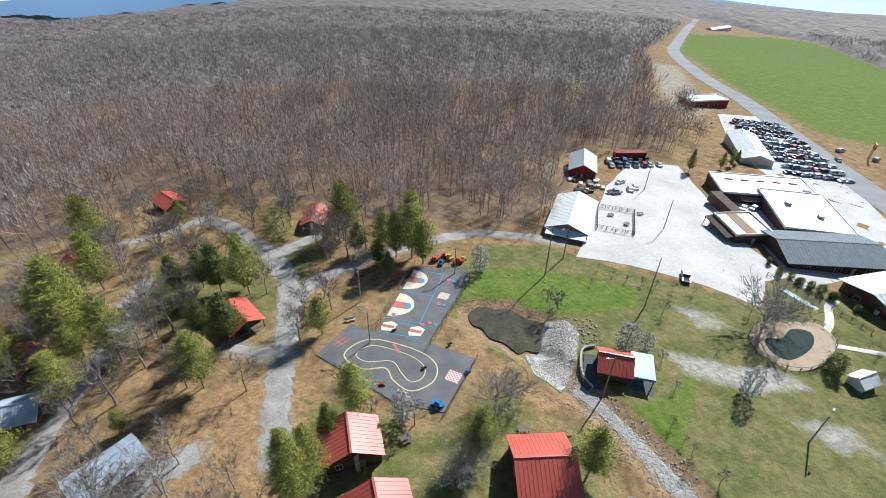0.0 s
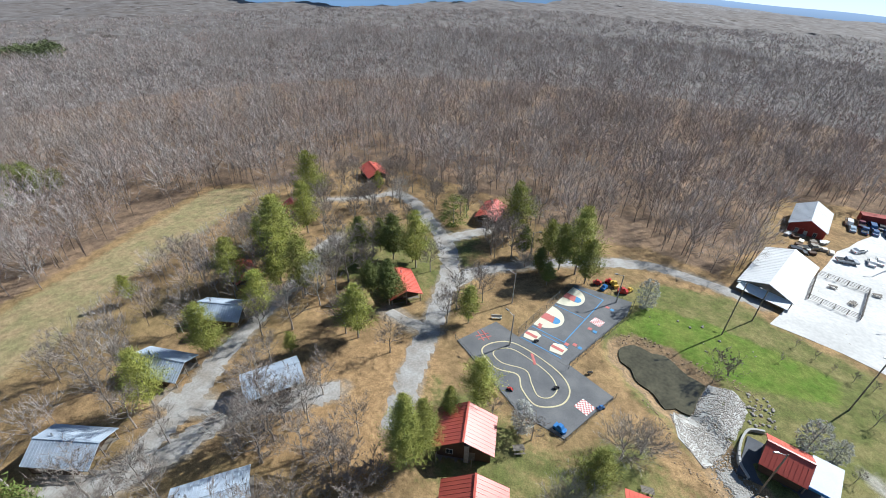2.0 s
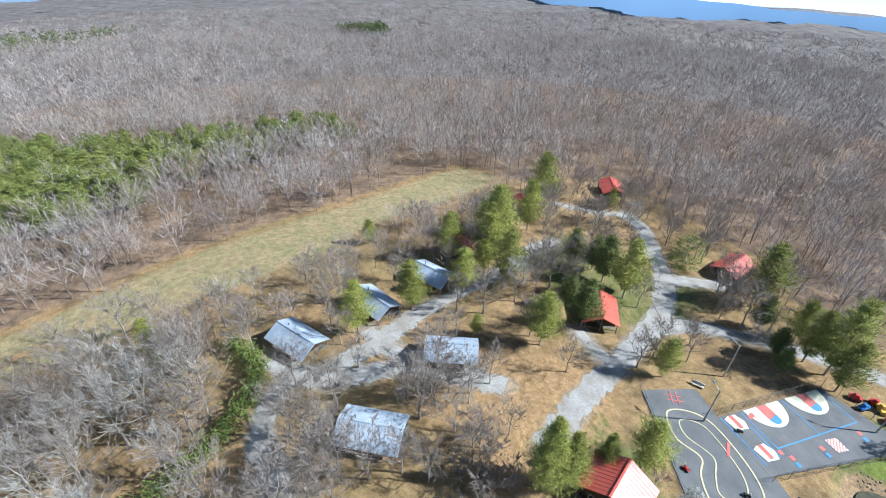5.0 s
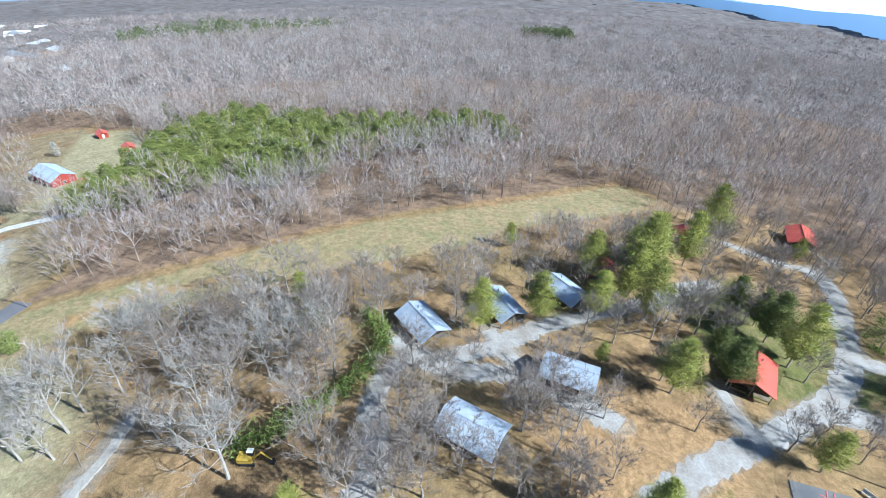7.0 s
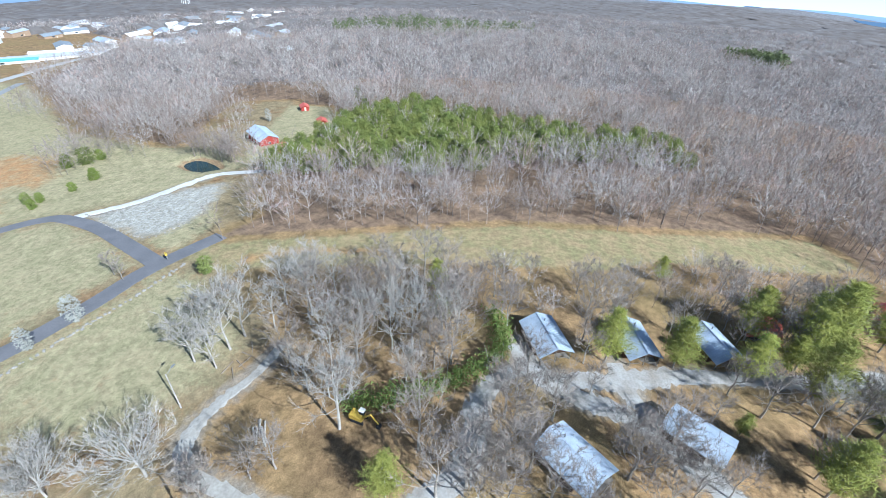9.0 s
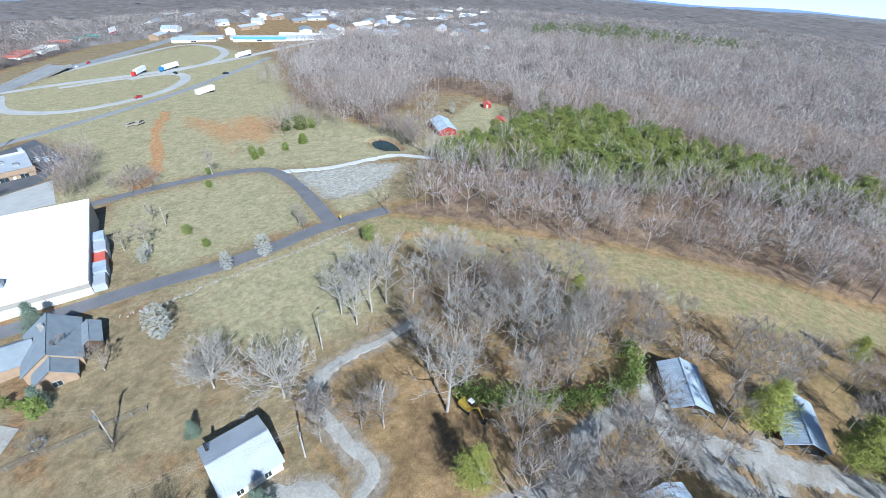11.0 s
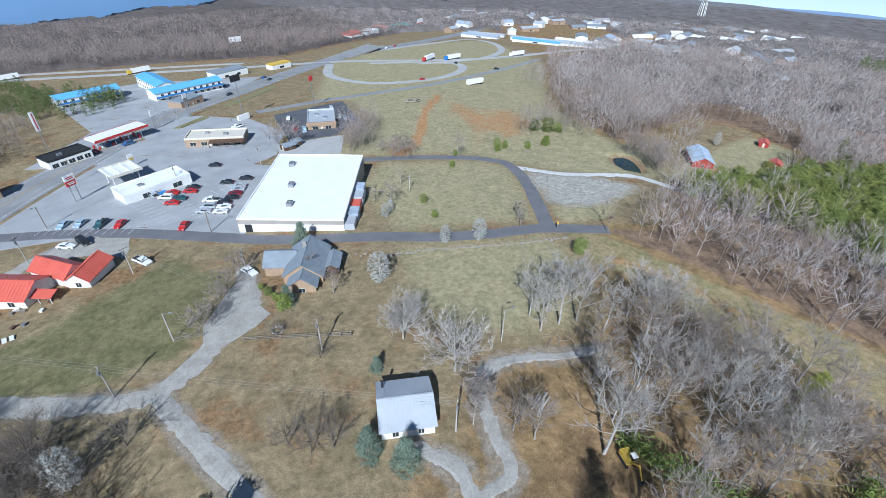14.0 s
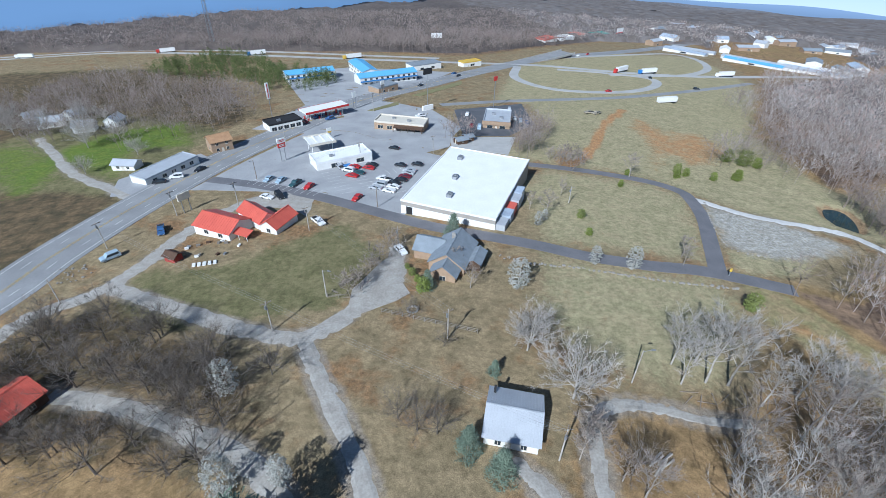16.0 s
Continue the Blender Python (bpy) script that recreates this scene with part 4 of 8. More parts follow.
def valley(name, stops, crest, material, label):
    """A glowing band for the low country beyond the edge of the plateau, blue haze painted in, from yaw to yaw: stops
    of (yaw to the left of +y, dip of the woods' edge, degrees).
    """
    mb = MB()
    n = 60
    for k in range(n + 1):
        yaw = stops[0][0] + (stops[-1][0] - stops[0][0]) * k / n
        dip = math.tan(radians(float(np.interp(yaw, [p[0] for p in stops], [p[1] for p in stops])) + 0.06 * math.sin(yaw * 0.9) + 0.04 * math.sin(yaw * 2.3)))
        r = min(53.7 / max(dip - 0.093, 0.004), 4700.0)
        x, y = -math.sin(radians(yaw)) * r, math.cos(radians(yaw)) * r
        top = H - r * math.tan(radians(crest + 0.1 * math.sin(yaw * 0.35) + 0.05 * math.sin(yaw * 1.1)))
        mb.v += [(x, y, H - r * dip - 30.0), (x, y, max(top, H - r * dip - 29.0))]
    mb.f = [(2 * k, 2 * k + 2, 2 * k + 3, 2 * k + 1) for k in range(n)]
    return solo(name, mb, material, label, "distance", kind="structure")


# distance haze of the valley, painted as a glowing blue gradient
M_VALLEY = glow("painted_valley_haze", (0.105, 0.165, 0.255), (0.17, 0.27, 0.43), -180.0, -60.0)
valley("far_valley", [(6, 6.0), (14, 7.2), (27, 7.5), (35, 7.95), (43, 7.4), (50, 6.85), (58, 6.4), (68, 5.9)], 6.25, M_VALLEY, "ridge band beyond the woods with painted blue haze")
valley("far_valley", [(165, 6.0), (172, 7.1), (177, 7.5), (183, 7.8), (193, 8.25), (203, 8.45), (214, 8.55), (235, 8.5)], 5.7, M_VALLEY, "valley band beyond the plateau with painted blue haze")

# ---- buildings ----
def roof_slope(l, w, eave, rise, side, over=0.45, t=0.12, ribs=0.0):
    """One slope of a gabled roof along x, its standing seams folded into the sheet."""
    hx, hy = l / 2 + over, w / 2 + over
    drop = rise * over / (w / 2)
    xs = [(-hx, 0.0), (hx, 0.0)]
    if ribs:
        n = max(2, int(2 * hx / ribs))
        xs = []
        for k in range(n + 1):
            c = -hx + 2 * hx * k / n
            for d, h in ((-0.03, 0.0), (-0.02, 0.035), (0.02, 0.035), (0.03, 0.0)):
                if -hx <= c + d <= hx:
                    xs.append((c + d, h))
    m = len(xs)
    ends = ((-hy, eave - drop), (0.0, eave + rise)) if side < 0 else ((0.0, eave + rise), (hy, eave - drop))
    vs = [(x, y, z + h) for y, z in ends for x, h in xs] + [(x, y, z - t) for y, z in ends for x, _ in xs]
    fs = [(i, i + 1, m + i + 1, m + i) for i in range(m - 1)] + [(3 * m + i, 3 * m + i + 1, 2 * m + i + 1, 2 * m + i) for i in range(m - 1)]
    fs += [(2 * m + i, 2 * m + i + 1, i + 1, i) for i in range(m - 1)] + [(m + i, m + i + 1, 3 * m + i + 1, 3 * m + i) for i in range(m - 1)]
    fs += [(0, m, 3 * m, 2 * m), (2 * m - 1, m - 1, 3 * m - 1, 4 * m - 1)]
    return MB().add(vs, fs)


def roof_parts(h, l, w, eave, rise, roof, over=0.45, ribs=0.0, m=None):
    """Two slopes and a ridge cap."""
    for s in (-1, 1):
        me = roof_slope(l, w, eave, rise, s, over, 0.12, ribs).mesh("roof_slope")
        if m:
            me.transform(m)
        part("roof_slope", me, roof, h)
    me = MB().slab((-l / 2 - over, -0.16, eave + rise), (l / 2 + over, -0.16, eave + rise), (l / 2 + over, 0.16, eave + rise), (-l / 2 - over, 0.16, eave + rise), -0.06).mesh("ridge_cap")
    me.flip_normals()
    if m:
        me.transform(m)
    part("ridge_cap", me, roof, h)


def gable_walls(mb, l, w, eave, rise, deep=1.8):
    """A wall body with its gable ends, down into the slope."""
    x, y = l / 2, w / 2
    eave -= 0.15
    vs = [(-x, -y, -deep), (x, -y, -deep), (x, y, -deep), (-x, y, -deep), (-x, -y, eave), (x, -y, eave), (x, y, eave), (-x, y, eave), (-x, 0, eave + rise), (x, 0, eave + rise)]
    return mb.add(vs, [(0, 1, 5, 4), (2, 3, 7, 6), (1, 2, 6, 9, 5), (3, 0, 4, 8, 7), (3, 2, 1, 0), (4, 5, 9, 8), (6, 7, 8, 9)])


def window(parent, m, w=0.9, h=1.1, frame=M_TRIM):
    """A framed pane on a wall; m puts its centre and turns its outside to -y."""
    mb = MB()
    for x0, z0, x1, z1 in ((-w / 2 - 0.08, -h / 2 - 0.08, w / 2 + 0.08, -h / 2), (-w / 2 - 0.08, h / 2, w / 2 + 0.08, h / 2 + 0.08), (-w / 2 - 0.08, -h / 2, -w / 2, h / 2), (w / 2, -h / 2, w / 2 + 0.08, h / 2), (-0.03, -h / 2, 0.03, h / 2)):
        mb.box(x0, -0.07, z0, x1, 0.0, z1, m)
    fr = part("window_frame", mb, frame, parent)
    part("pane", MB().box(-w / 2, -0.04, -h / 2, w / 2, -0.004, h / 2, m), M_GLASS, fr)
    return fr


def door(parent, m, w=0.95, h=2.05, material=M_TRIM):
    mb = MB().box(-w / 2, -0.06, 0, w / 2, -0.004, h, m)
    d = part("door", mb, material, parent)
    part("door_handle", MB().box(w * 0.32, -0.12, h * 0.48, w * 0.4, -0.06, h * 0.52, m), M_METAL, d)
    return d


def wall_pose(side, at, z, l, w):
    """Pose on a wall: side s/n at -y/+y, w/e at -x/+x."""
    if side == "s":
        return pose(at, -w / 2, z)
    if side == "n":
        return pose(at, w / 2, z, 0, 0, 180)
    if side == "e":
        return pose(l / 2, at, z, 0, 0, 90)
    return pose(-l / 2, at, z, 0, 0, -90)


def house(name, x, y, rot, l, w, eave, rise, roof, wall, label, category="house", windows=(), doors=(), ribs=0.0, over=0.45, chimney=None, group="", doormat=M_TRIM, z=None):
    h = thing(name, x, y, rot, label, category, group, z)
    part("wall", gable_walls(MB(), l, w, eave, rise), wall, h)
    roof_parts(h, l, w, eave, rise, roof, over, ribs)
    for side, at, z, ww, hh in windows:
        window(h, wall_pose(side, at, z, l, w), ww, hh)
    for side, at in doors:
        door(h, wall_pose(side, at, 0.05, l, w), material=doormat)
    if chimney:
        cx, cy, top = chimney
        c = part("chimney", MB().box(cx - 0.35, cy - 0.35, -0.5, cx + 0.35, cy + 0.35, top), M_STONE, h)
        part("flue_cap", MB().box(cx - 0.42, cy - 0.42, top, cx + 0.42, cy + 0.42, top + 0.12), M_BLACK, c)
    return h


def porch(h, x0, y0, x1, y1, zdeck, zroof0, zroof1, roof, posts, rail=True, wood=M_GREYWOOD):
    """A deck with posts, a lean-to roof that slopes to y0 and a rail."""
    part("deck", MB().box(x0, y0, -1.6, x1, y1, zdeck), wood, h)
    if roof:
        part("porch_roof", MB().slab((x0 - 0.2, y0 - 0.2, zroof0), (x1 + 0.2, y0 - 0.2, zroof0), (x1 + 0.2, y1, zroof1), (x0 - 0.2, y1, zroof1), 0.1), roof, h)
    for px, py in posts:
        part("post", MB().box(px - 0.07, py - 0.07, zdeck, px + 0.07, py + 0.07, zroof0 - 0.1), wood, h)
    if rail:
        mb = MB().box(x0, y0, zdeck + 0.8, x1, y0 + 0.08, zdeck + 0.9)
        n = int((x1 - x0) / 0.35)
        for k in range(n + 1):
            mb.box(x0 + k * (x1 - x0) / n - 0.02, y0 + 0.02, zdeck, x0 + k * (x1 - x0) / n + 0.02, y0 + 0.06, zdeck + 0.8)
        part("railing", mb, wood, h)


def box_store(name, x, y, rot, l, w, h, roof, wall, label, category="building", parapet=0.5, deep=6.0, units=(), windows=(), doors=()):
    b = thing(name, x, y, rot, label, category)
    part("wall", MB().box(-l / 2, -w / 2, -deep, l / 2, w / 2, h - 0.1), wall, b)
    r = part("roof", MB().box(-l / 2 + 0.3, -w / 2 + 0.3, h - 0.1, l / 2 - 0.3, w / 2 - 0.3, h), roof, b)
    mb = MB().box(-l / 2 - 0.05, -w / 2 - 0.05, h - 0.4, l / 2 + 0.05, -w / 2 + 0.3, h + parapet).box(-l / 2 - 0.05, w / 2 - 0.3, h - 0.4, l / 2 + 0.05, w / 2 + 0.05, h + parapet)
    mb.box(-l / 2 - 0.05, -w / 2 + 0.3, h - 0.4, -l / 2 + 0.3, w / 2 - 0.3, h + parapet).box(l / 2 - 0.3, -w / 2 + 0.3, h - 0.4, l / 2 + 0.05, w / 2 - 0.3, h + parapet)
    part("parapet", mb, roof, b)
    for ux, uy, us in units:
        u = part("rooftop_unit", MB().box(ux - us, uy - us * 0.7, h, ux + us, uy + us * 0.7, h + us * 0.9), M_METAL, r)
    for side, at, z, ww, hh in windows:
        window(b, wall_pose(side, at, z, l, w), ww, hh)
    for side, at in doors:
        door(b, wall_pose(side, at, 0.05, l, w))
    return b

# ---- single trees ----
def branch_tree(seed, h, limbs=12, spread=0.42, twigs=12, trunk_r=0.02, clear=0.28, dome=False):
    """Trunk and limbs as tapered tubes, and a crown of fine branches and twigs."""
    rng = random.Random(seed)
    wood, fine = MB(), []
    nrng = np.random.default_rng(seed)
    pts = [Vector((0, 0, -0.6))]
    for k in range(1, 6):
        pts.append(Vector((rng.uniform(-0.03, 0.03) * h * k / 3, rng.uniform(-0.03, 0.03) * h * k / 3, h * 0.8 * k / 5)))
    rad = [h * trunk_r * s for s in (1.15, 0.85, 0.68, 0.5, 0.32, 0.14)]
    for k in range(5):
        wood.tube(pts[k], pts[k + 1], rad[k], rad[k + 1], 6, False)
    for n in range(limbs):
        s = clear + (0.98 - clear) * (n + rng.uniform(0, 0.8)) / limbs
        i = min(int(s * 5), 4)
        p0 = pts[i].lerp(pts[i + 1], s * 5 - i)
        az = n * 2.4 + rng.uniform(-0.4, 0.4)
        ln = h * spread * rng.uniform(0.8, 1.2) * (1.15 - 0.6 * s)
        up = rng.uniform(0.45, 1.0) + 0.4 * s
        if dome:
            s = clear + 0.3 * rng.uniform(0, 1)
            i = min(int(s * 5), 4)
            p0 = pts[i].lerp(pts[i + 1], s * 5 - i)
            ln, up = h * spread * rng.uniform(0.95, 1.15), math.tan(math.asin(min(0.96, 0.12 + 0.86 * (n + rng.uniform(0, 1)) / limbs)))
        d = Vector((math.cos(az), math.sin(az), up)).normalized()
        p1 = p0 + d * ln * 0.55
        d2 = (d + Vector((rng.uniform(-0.3, 0.3), rng.uniform(-0.3, 0.3), rng.uniform(0.1, 0.5)))).normalized()
        p2 = p1 + d2 * ln * 0.6
        r0 = h * trunk_r * 0.42 * (1.1 - 0.6 * s)
        wood.tube(p0, p1, r0, r0 * 0.6, 4, False)
        wood.tube(p1, p2, r0 * 0.6, r0 * 0.2, 4, False)
        for b in range(10 if dome else 8):
            f = rng.uniform(0.25, 1.0)
            q0, dd = (p0.lerp(p1, f / 0.5), d) if f < 0.5 else (p1.lerp(p2, (f - 0.5) / 0.5), d2)
            side = (dd * 0.7 + Vector((rng.uniform(-1, 1), rng.uniform(-1, 1), rng.uniform(-0.1, 0.8)))).normalized()
            q1 = q0 + side * ln * rng.uniform(0.3, 0.62)
            wood.tube(q0, q1, r0 * 0.3, r0 * 0.08, 3, False)
            for _ in range(twigs):
                w0 = q0.lerp(q1, rng.uniform(0.15, 1.0))
                w1 = w0 + (side * 0.9 + Vector((rng.uniform(-1, 1), rng.uniform(-1, 1), rng.uniform(-0.3, 0.8)))).normalized() * h * rng.uniform(0.05, 0.13)
                fine.append(tri_blade(np.array(w0), np.array(w1), 0.024, nrng))
    return wood, np.array(fine, np.float32).reshape(-1, 3)


def as_mesh(v):
    return np_mesh("crown", v, np.arange(len(v)).reshape(-1, 3))


def make_bare(seed, h, bark, label, **kw):
    t = new("bare_tree")
    wood, fine = branch_tree(seed, h, **kw)
    part("trunk", wood, bark, t)
    part("crown", as_mesh(fine), M_DARKTWIG if bark is M_DARKBARK else M_PALETWIG if bark is M_PALEBARK else M_TWIG, t)
    return tagged(t, label, "tree", "bare trees")


def needle_crown(seed, h, plates, blades, shape, width=0.05):
    """Whorls of flat needle sprays that thin out along the boughs, some boughs missing."""
    rng = np.random.default_rng(seed)
    tris = []
    levels = plates // 8
    for n in range(plates):
        lv = n // 8
        s = min(0.99, 0.2 + 0.78 * (lv + rng.uniform(-0.22, 0.22)) / (levels - 1))
        az = (n % 8) * 0.785 + lv * 0.42 + rng.uniform(-0.3, 0.3)
        rad = h * shape(s) * rng.uniform(0.5, 1.25)
        if rng.uniform() < 0.1:
            continue
        side = 0.12 + rad * 0.2
        out = np.array([math.cos(az), math.sin(az), 0.18])
        for _ in range(int(blades * (0.3 + rad / (h * 0.26)))):
            q = out * rad * rng.uniform() ** 0.6 + rng.normal(size=3) * side * np.array([1.0, 1.0, 0.26])
            q[2] += h * s
            d = rng.normal(size=3) + out * 1.1 + np.array([0, 0, 0.4])
            d *= rng.uniform(0.3, 0.62) / (np.linalg.norm(d) + 1e-6)
            tris.append(tri_blade(q - d * 0.5, q + d, width * 0.72, rng, out * 0.5 + np.array([0, 0, 0.75])))
    return np.array(tris, np.float32).reshape(-1, 3)


def leafy_crown(seed, h, clumps, blades, shape, size, width):
    """Clumps of leaf blades within a shape(s) of radius by height share."""
    rng = np.random.default_rng(seed)
    tris = []
    for n in range(clumps):
        s = (n + rng.uniform()) / clumps
        az = n * 2.399 + rng.uniform(-0.4, 0.4)
        rad = h * shape(s) * rng.uniform(0.45, 1.0)
        c = np.array([math.cos(az) * rad, math.sin(az) * rad, 0.0])
        c[2] = h * s - 0.12 * rad
        for _ in range(blades):
            d = rng.normal(size=3)
            d[2] *= 0.55
            d *= size * rng.uniform(0.6, 1.3) / (np.linalg.norm(d) + 1e-6)
            q = c + rng.normal(size=3) * size * 0.75 * np.array([1, 1, 0.6])
            tris.append(tri_blade(q - d * 0.6, q + d, width, rng, np.array([math.cos(az) * 0.6, math.sin(az) * 0.6, 0.7])))
    return np.array(tris, np.float32).reshape(-1, 3)


def make_pine(seed, h, leaf, label, shape, clumps=150, blades=20, name="pine_tree", size=0.62, width=0.065, trunk_r=0.014, group="evergreens"):
    rng = random.Random(seed)
    t = new(name)
    wood = MB()
    top = Vector((rng.uniform(-0.2, 0.2), rng.uniform(-0.2, 0.2), h * 0.96))
    wood.tube((0, 0, -0.6), top * 0.5, h * trunk_r, h * trunk_r * 0.65, 7, False)
    wood.tube(top * 0.5, top, h * trunk_r * 0.65, 0.03, 6, False)
    for n in range(16):
        s = 0.2 + 0.75 * n / 16
        az = n * 2.4
        r = h * shape(s) * 0.75
        wood.tube(top * s, top * s + Vector((math.cos(az) * r, math.sin(az) * r, 0.25 * r)), h * 0.004, 0.015, 3, False)
    part("trunk", wood, M_BARK, t)
    crown = needle_crown(seed, h, 88, 100, shape, 0.065) if shape is pine_shape else needle_crown(seed, h, 128, 150, shape, 0.055) if shape is slim_shape else leafy_crown(seed, h, clumps, blades, shape, size, width)
    part("crown", as_mesh(crown), leaf, t)
    return tagged(t, label, "tree", group)


def plant(templates, places, seed, base_h, grow=1.0):
    """Copies of tree templates at (x, y, height); the first use of a template moves the template itself."""
    rng = random.Random(seed)
    for x, y, h in places:
        t = rng.choice(templates)
        s = h / base_h * grow
        m = pose(x, y, gz(x, y), 0, 0, rng.uniform(0, 360)) @ Matrix.Diagonal((s * rng.uniform(0.92, 1.08), s * rng.uniform(0.92, 1.08), s, 1))
        if t.get("planted"):
            copy_thing(t, m)
        else:
            t.matrix_basis = m
            t["planted"] = 1


grey_l = "tall leafless grey-brown deciduous tree on leaf litter"
bare_t = [make_bare(100 + s, 13.0, M_BARK, grey_l, limbs=13, twigs=14, trunk_r=0.016) for s in range(6)]
dark_t = [make_bare(110 + s, 13.0, M_DARKBARK, "leafless dark-barked tree with a broad twiggy crown", limbs=15, twigs=9, spread=0.46, trunk_r=0.018, clear=0.22, dome=True) for s in range(5)]
pale_t = [make_bare(120 + s, 15.0, M_PALEBARK, "leafless pale-barked tree with twisting white limbs", limbs=14, twigs=13, spread=0.36, trunk_r=0.0145) for s in range(4)]
round_t = [make_bare(130 + s, 10.0, M_PALEBARK, "broad leafless shade tree with a round grey crown", limbs=22, spread=0.44, twigs=11, clear=0.18, trunk_r=0.016, dome=True) for s in range(3)]
small_t = [make_bare(140 + s, 6.0, M_BARK, "small leafless tree with thin twigs", limbs=9, twigs=9) for s in range(3)]
plant(pale_t, [(-56, -47, 17), (-52, -52, 13), (-71, -42, 13), (-41, -20, 18), (-51, -47, 12), (-63, -41, 15), (-57, -52, 11), (-68, -35, 14), (-77, -33, 15), (-48, -28, 14), (-57, -27, 15), (-80, -42, 11), (-60, -12, 14), (-72, -13, 12), (-71, -18, 12), (-60, -46, 14)], 1, 15.0)
plant(bare_t, [(-55, -21, 15), (-65, -34, 14), (-66, -7, 14), (-74, -4, 12), (-81, 3, 12), (-70, -18, 14), (-56, -7, 13), (-68, -24, 14), (-36, 6, 14), (-47, 6, 13), (-57, 10, 11), (-34, 1, 14), (-51, -32, 13), (-46, -19, 12), (-58, -4, 13), (-47, -8, 14), (-33, -27, 10), (-48, 14, 10), (-47, 33, 12), (-32, -3, 13), (-44, 25, 11), (-38, 10, 12)], 2, 13.0)
plant(bare_t, [(-39, 39, 9), (-34, 28, 11), (-34, 53, 9), (-28, 71, 11), (-24, 76, 8), (-53, 8, 9), (-43, 29, 12), (-45, 54, 11), (-74, 53, 8), (-94, 57, 11), (-77, 23, 12), (-70, 6, 12), (-73, 5, 11), (-80, -1, 10), (-73, -5, 10), (-59, -10, 11), (-89, 11, 8), (-86, 22, 9), (-81, 30, 11), (-100, 55, 7), (-28, 27, 11), (-29, 35, 7), (-29, 20, 10), (-34, 13, 10), (-40, 82, 10), (-67, 114, 10), (-78, 126, 9), (-88, 104, 9), (-28, 66, 9), (-55, 21, 9)], 3, 13.0)
plant(dark_t, [(30, -40, 11), (46, -42, 11), (31, -54, 12), (44, -57, 10), (58, -73, 10), (58, -61, 12), (69, -73, 11), (48, -71, 10), (39, -61, 9), (34, -62, 11), (23, -58, 11), (73, -75, 8), (68, -62, 8), (54, -47, 8), (42, -46, 9), (35, -40, 8), (-33, -31, 10), (-5, -41, 9), (1, -45, 8), (-2, -42, 8), (-3, -71, 6), (-9, -61, 7)], 4, 13.0)
plant(round_t, [(-25, -58, 11), (-29.5, -45.5, 12), (-27, -61, 9), (9.3, 49.3, 9), (12, 51.5, 8.5), (2.9, 36.4, 8), (5.0, 38.5, 7), (-20, 95, 7)], 5, 10.0)
plant(small_t, [(-26, -34, 6), (-18, -80, 7), (-16, -90, 6), (-28, -38, 5), (-31, -30, 6), (-78, -90, 7), (-76, -86, 6), (-59, -131, 6), (-45, -121, 6), (-49, -117, 7), (-92, -147, 8), (49, 78, 4), (70, 80, 5), (-4, 46, 6), (-11, 47, 5)], 6, 6.0)
# shade trees round the farmhouses and along the highway, and beside the pool
plant(round_t, [(152, -262, 15), (160, -240, 14), (171, -262, 13), (139, -256, 12), (148, -240, 11), (127, -212, 12), (118, -222, 11), (136, -232, 12), (100, -196, 10), (112, -178, 9), (176, -244, 13), (186, -258, 14), (69.1, 74.3, 13), (73, 76, 9)], 21, 10.0)
plant(dark_t, [(100.8, 74.9, 15), (96, 66, 14), (89.0, 59.6, 13), (94, 55, 13), (82, 52, 9)], 22, 13.0)
# saplings on the lawn
plant(small_t, [(39.2, 94.9, 2.1), (42.4, 92.6, 2.1), (44.8, 89.9, 2.1), (48.2, 89.0, 2.1), (51.3, 88.1, 2.1), (55.2, 87.3, 2.1), (59.7, 86.6, 2.1), (35.5, 87.9, 2.1), (42.8, 62.9, 2.8), (42.6, 55.8, 2.4), (38.5, 47.6, 2.1), (39.1, 44.4, 2.1), (40.0, 42.9, 2.1), (42.0, 37.9, 2.8), (23.0, 75.2, 3.5), (37.8, 39.9, 2.1)], 23, 6.0)
# belt of bare trees between the cabins and the field, and round the hollow
rngb = np.random.default_rng(77)
bx, by = rngb.uniform(-108, -58, 1400), rngb.uniform(-34, 112, 1400)
okb = (poly_dist(bx, by, FIELD) < -7.0) & (poly_dist(bx, by, [(-62, -40), (-97, -40), (-97, 8), (-106, 40), (-112, 90), (-98, 118), (-86, 112), (-84, 60), (-78, 40), (-72, 22), (-76, 6), (-64, -6)]) > 0)
bx, by = bx[okb][:120], by[okb][:120]
soup("tree_belt", scatter(near_t, bx, by, rngb.uniform(0.45, 0.72, len(bx)), 7), M_WOODS, "belt of leafless grey trees along the field", "woods")
rngb = np.random.default_rng(78)
hx, hy = rngb.uniform(-95, -28, 500), rngb.uniform(-46, 12, 500)
okb = (poly_dist(hx, hy, [(-32, -6), (-44, -22), (-52, -34), (-66, -38), (-84, -46), (-90, -30), (-92, 4), (-78, 4), (-66, 4), (-58, 0), (-52, -6)]) > 0) & (poly_dist(hx, hy, FIELD) < -1)
plant(bare_t + pale_t, [(float(a), float(b), float(c)) for a, b, c in zip(hx[okb][:20], hy[okb][:20], rngb.uniform(9, 13, 20))], 9, 13.0)
gx1, gy1 = rngb.uniform(20, 88, 300), rngb.uniform(-90, -34, 300)
okb = poly_dist(gx1, gy1, [(24, -44), (75, -44), (85, -74), (66, -84), (36, -68)]) > 0
plant(dark_t, [(float(a), float(b), float(c)) for a, b, c in zip(gx1[okb][:46], gy1[okb][:46], rngb.uniform(8, 12, 46))], 10, 13.0)
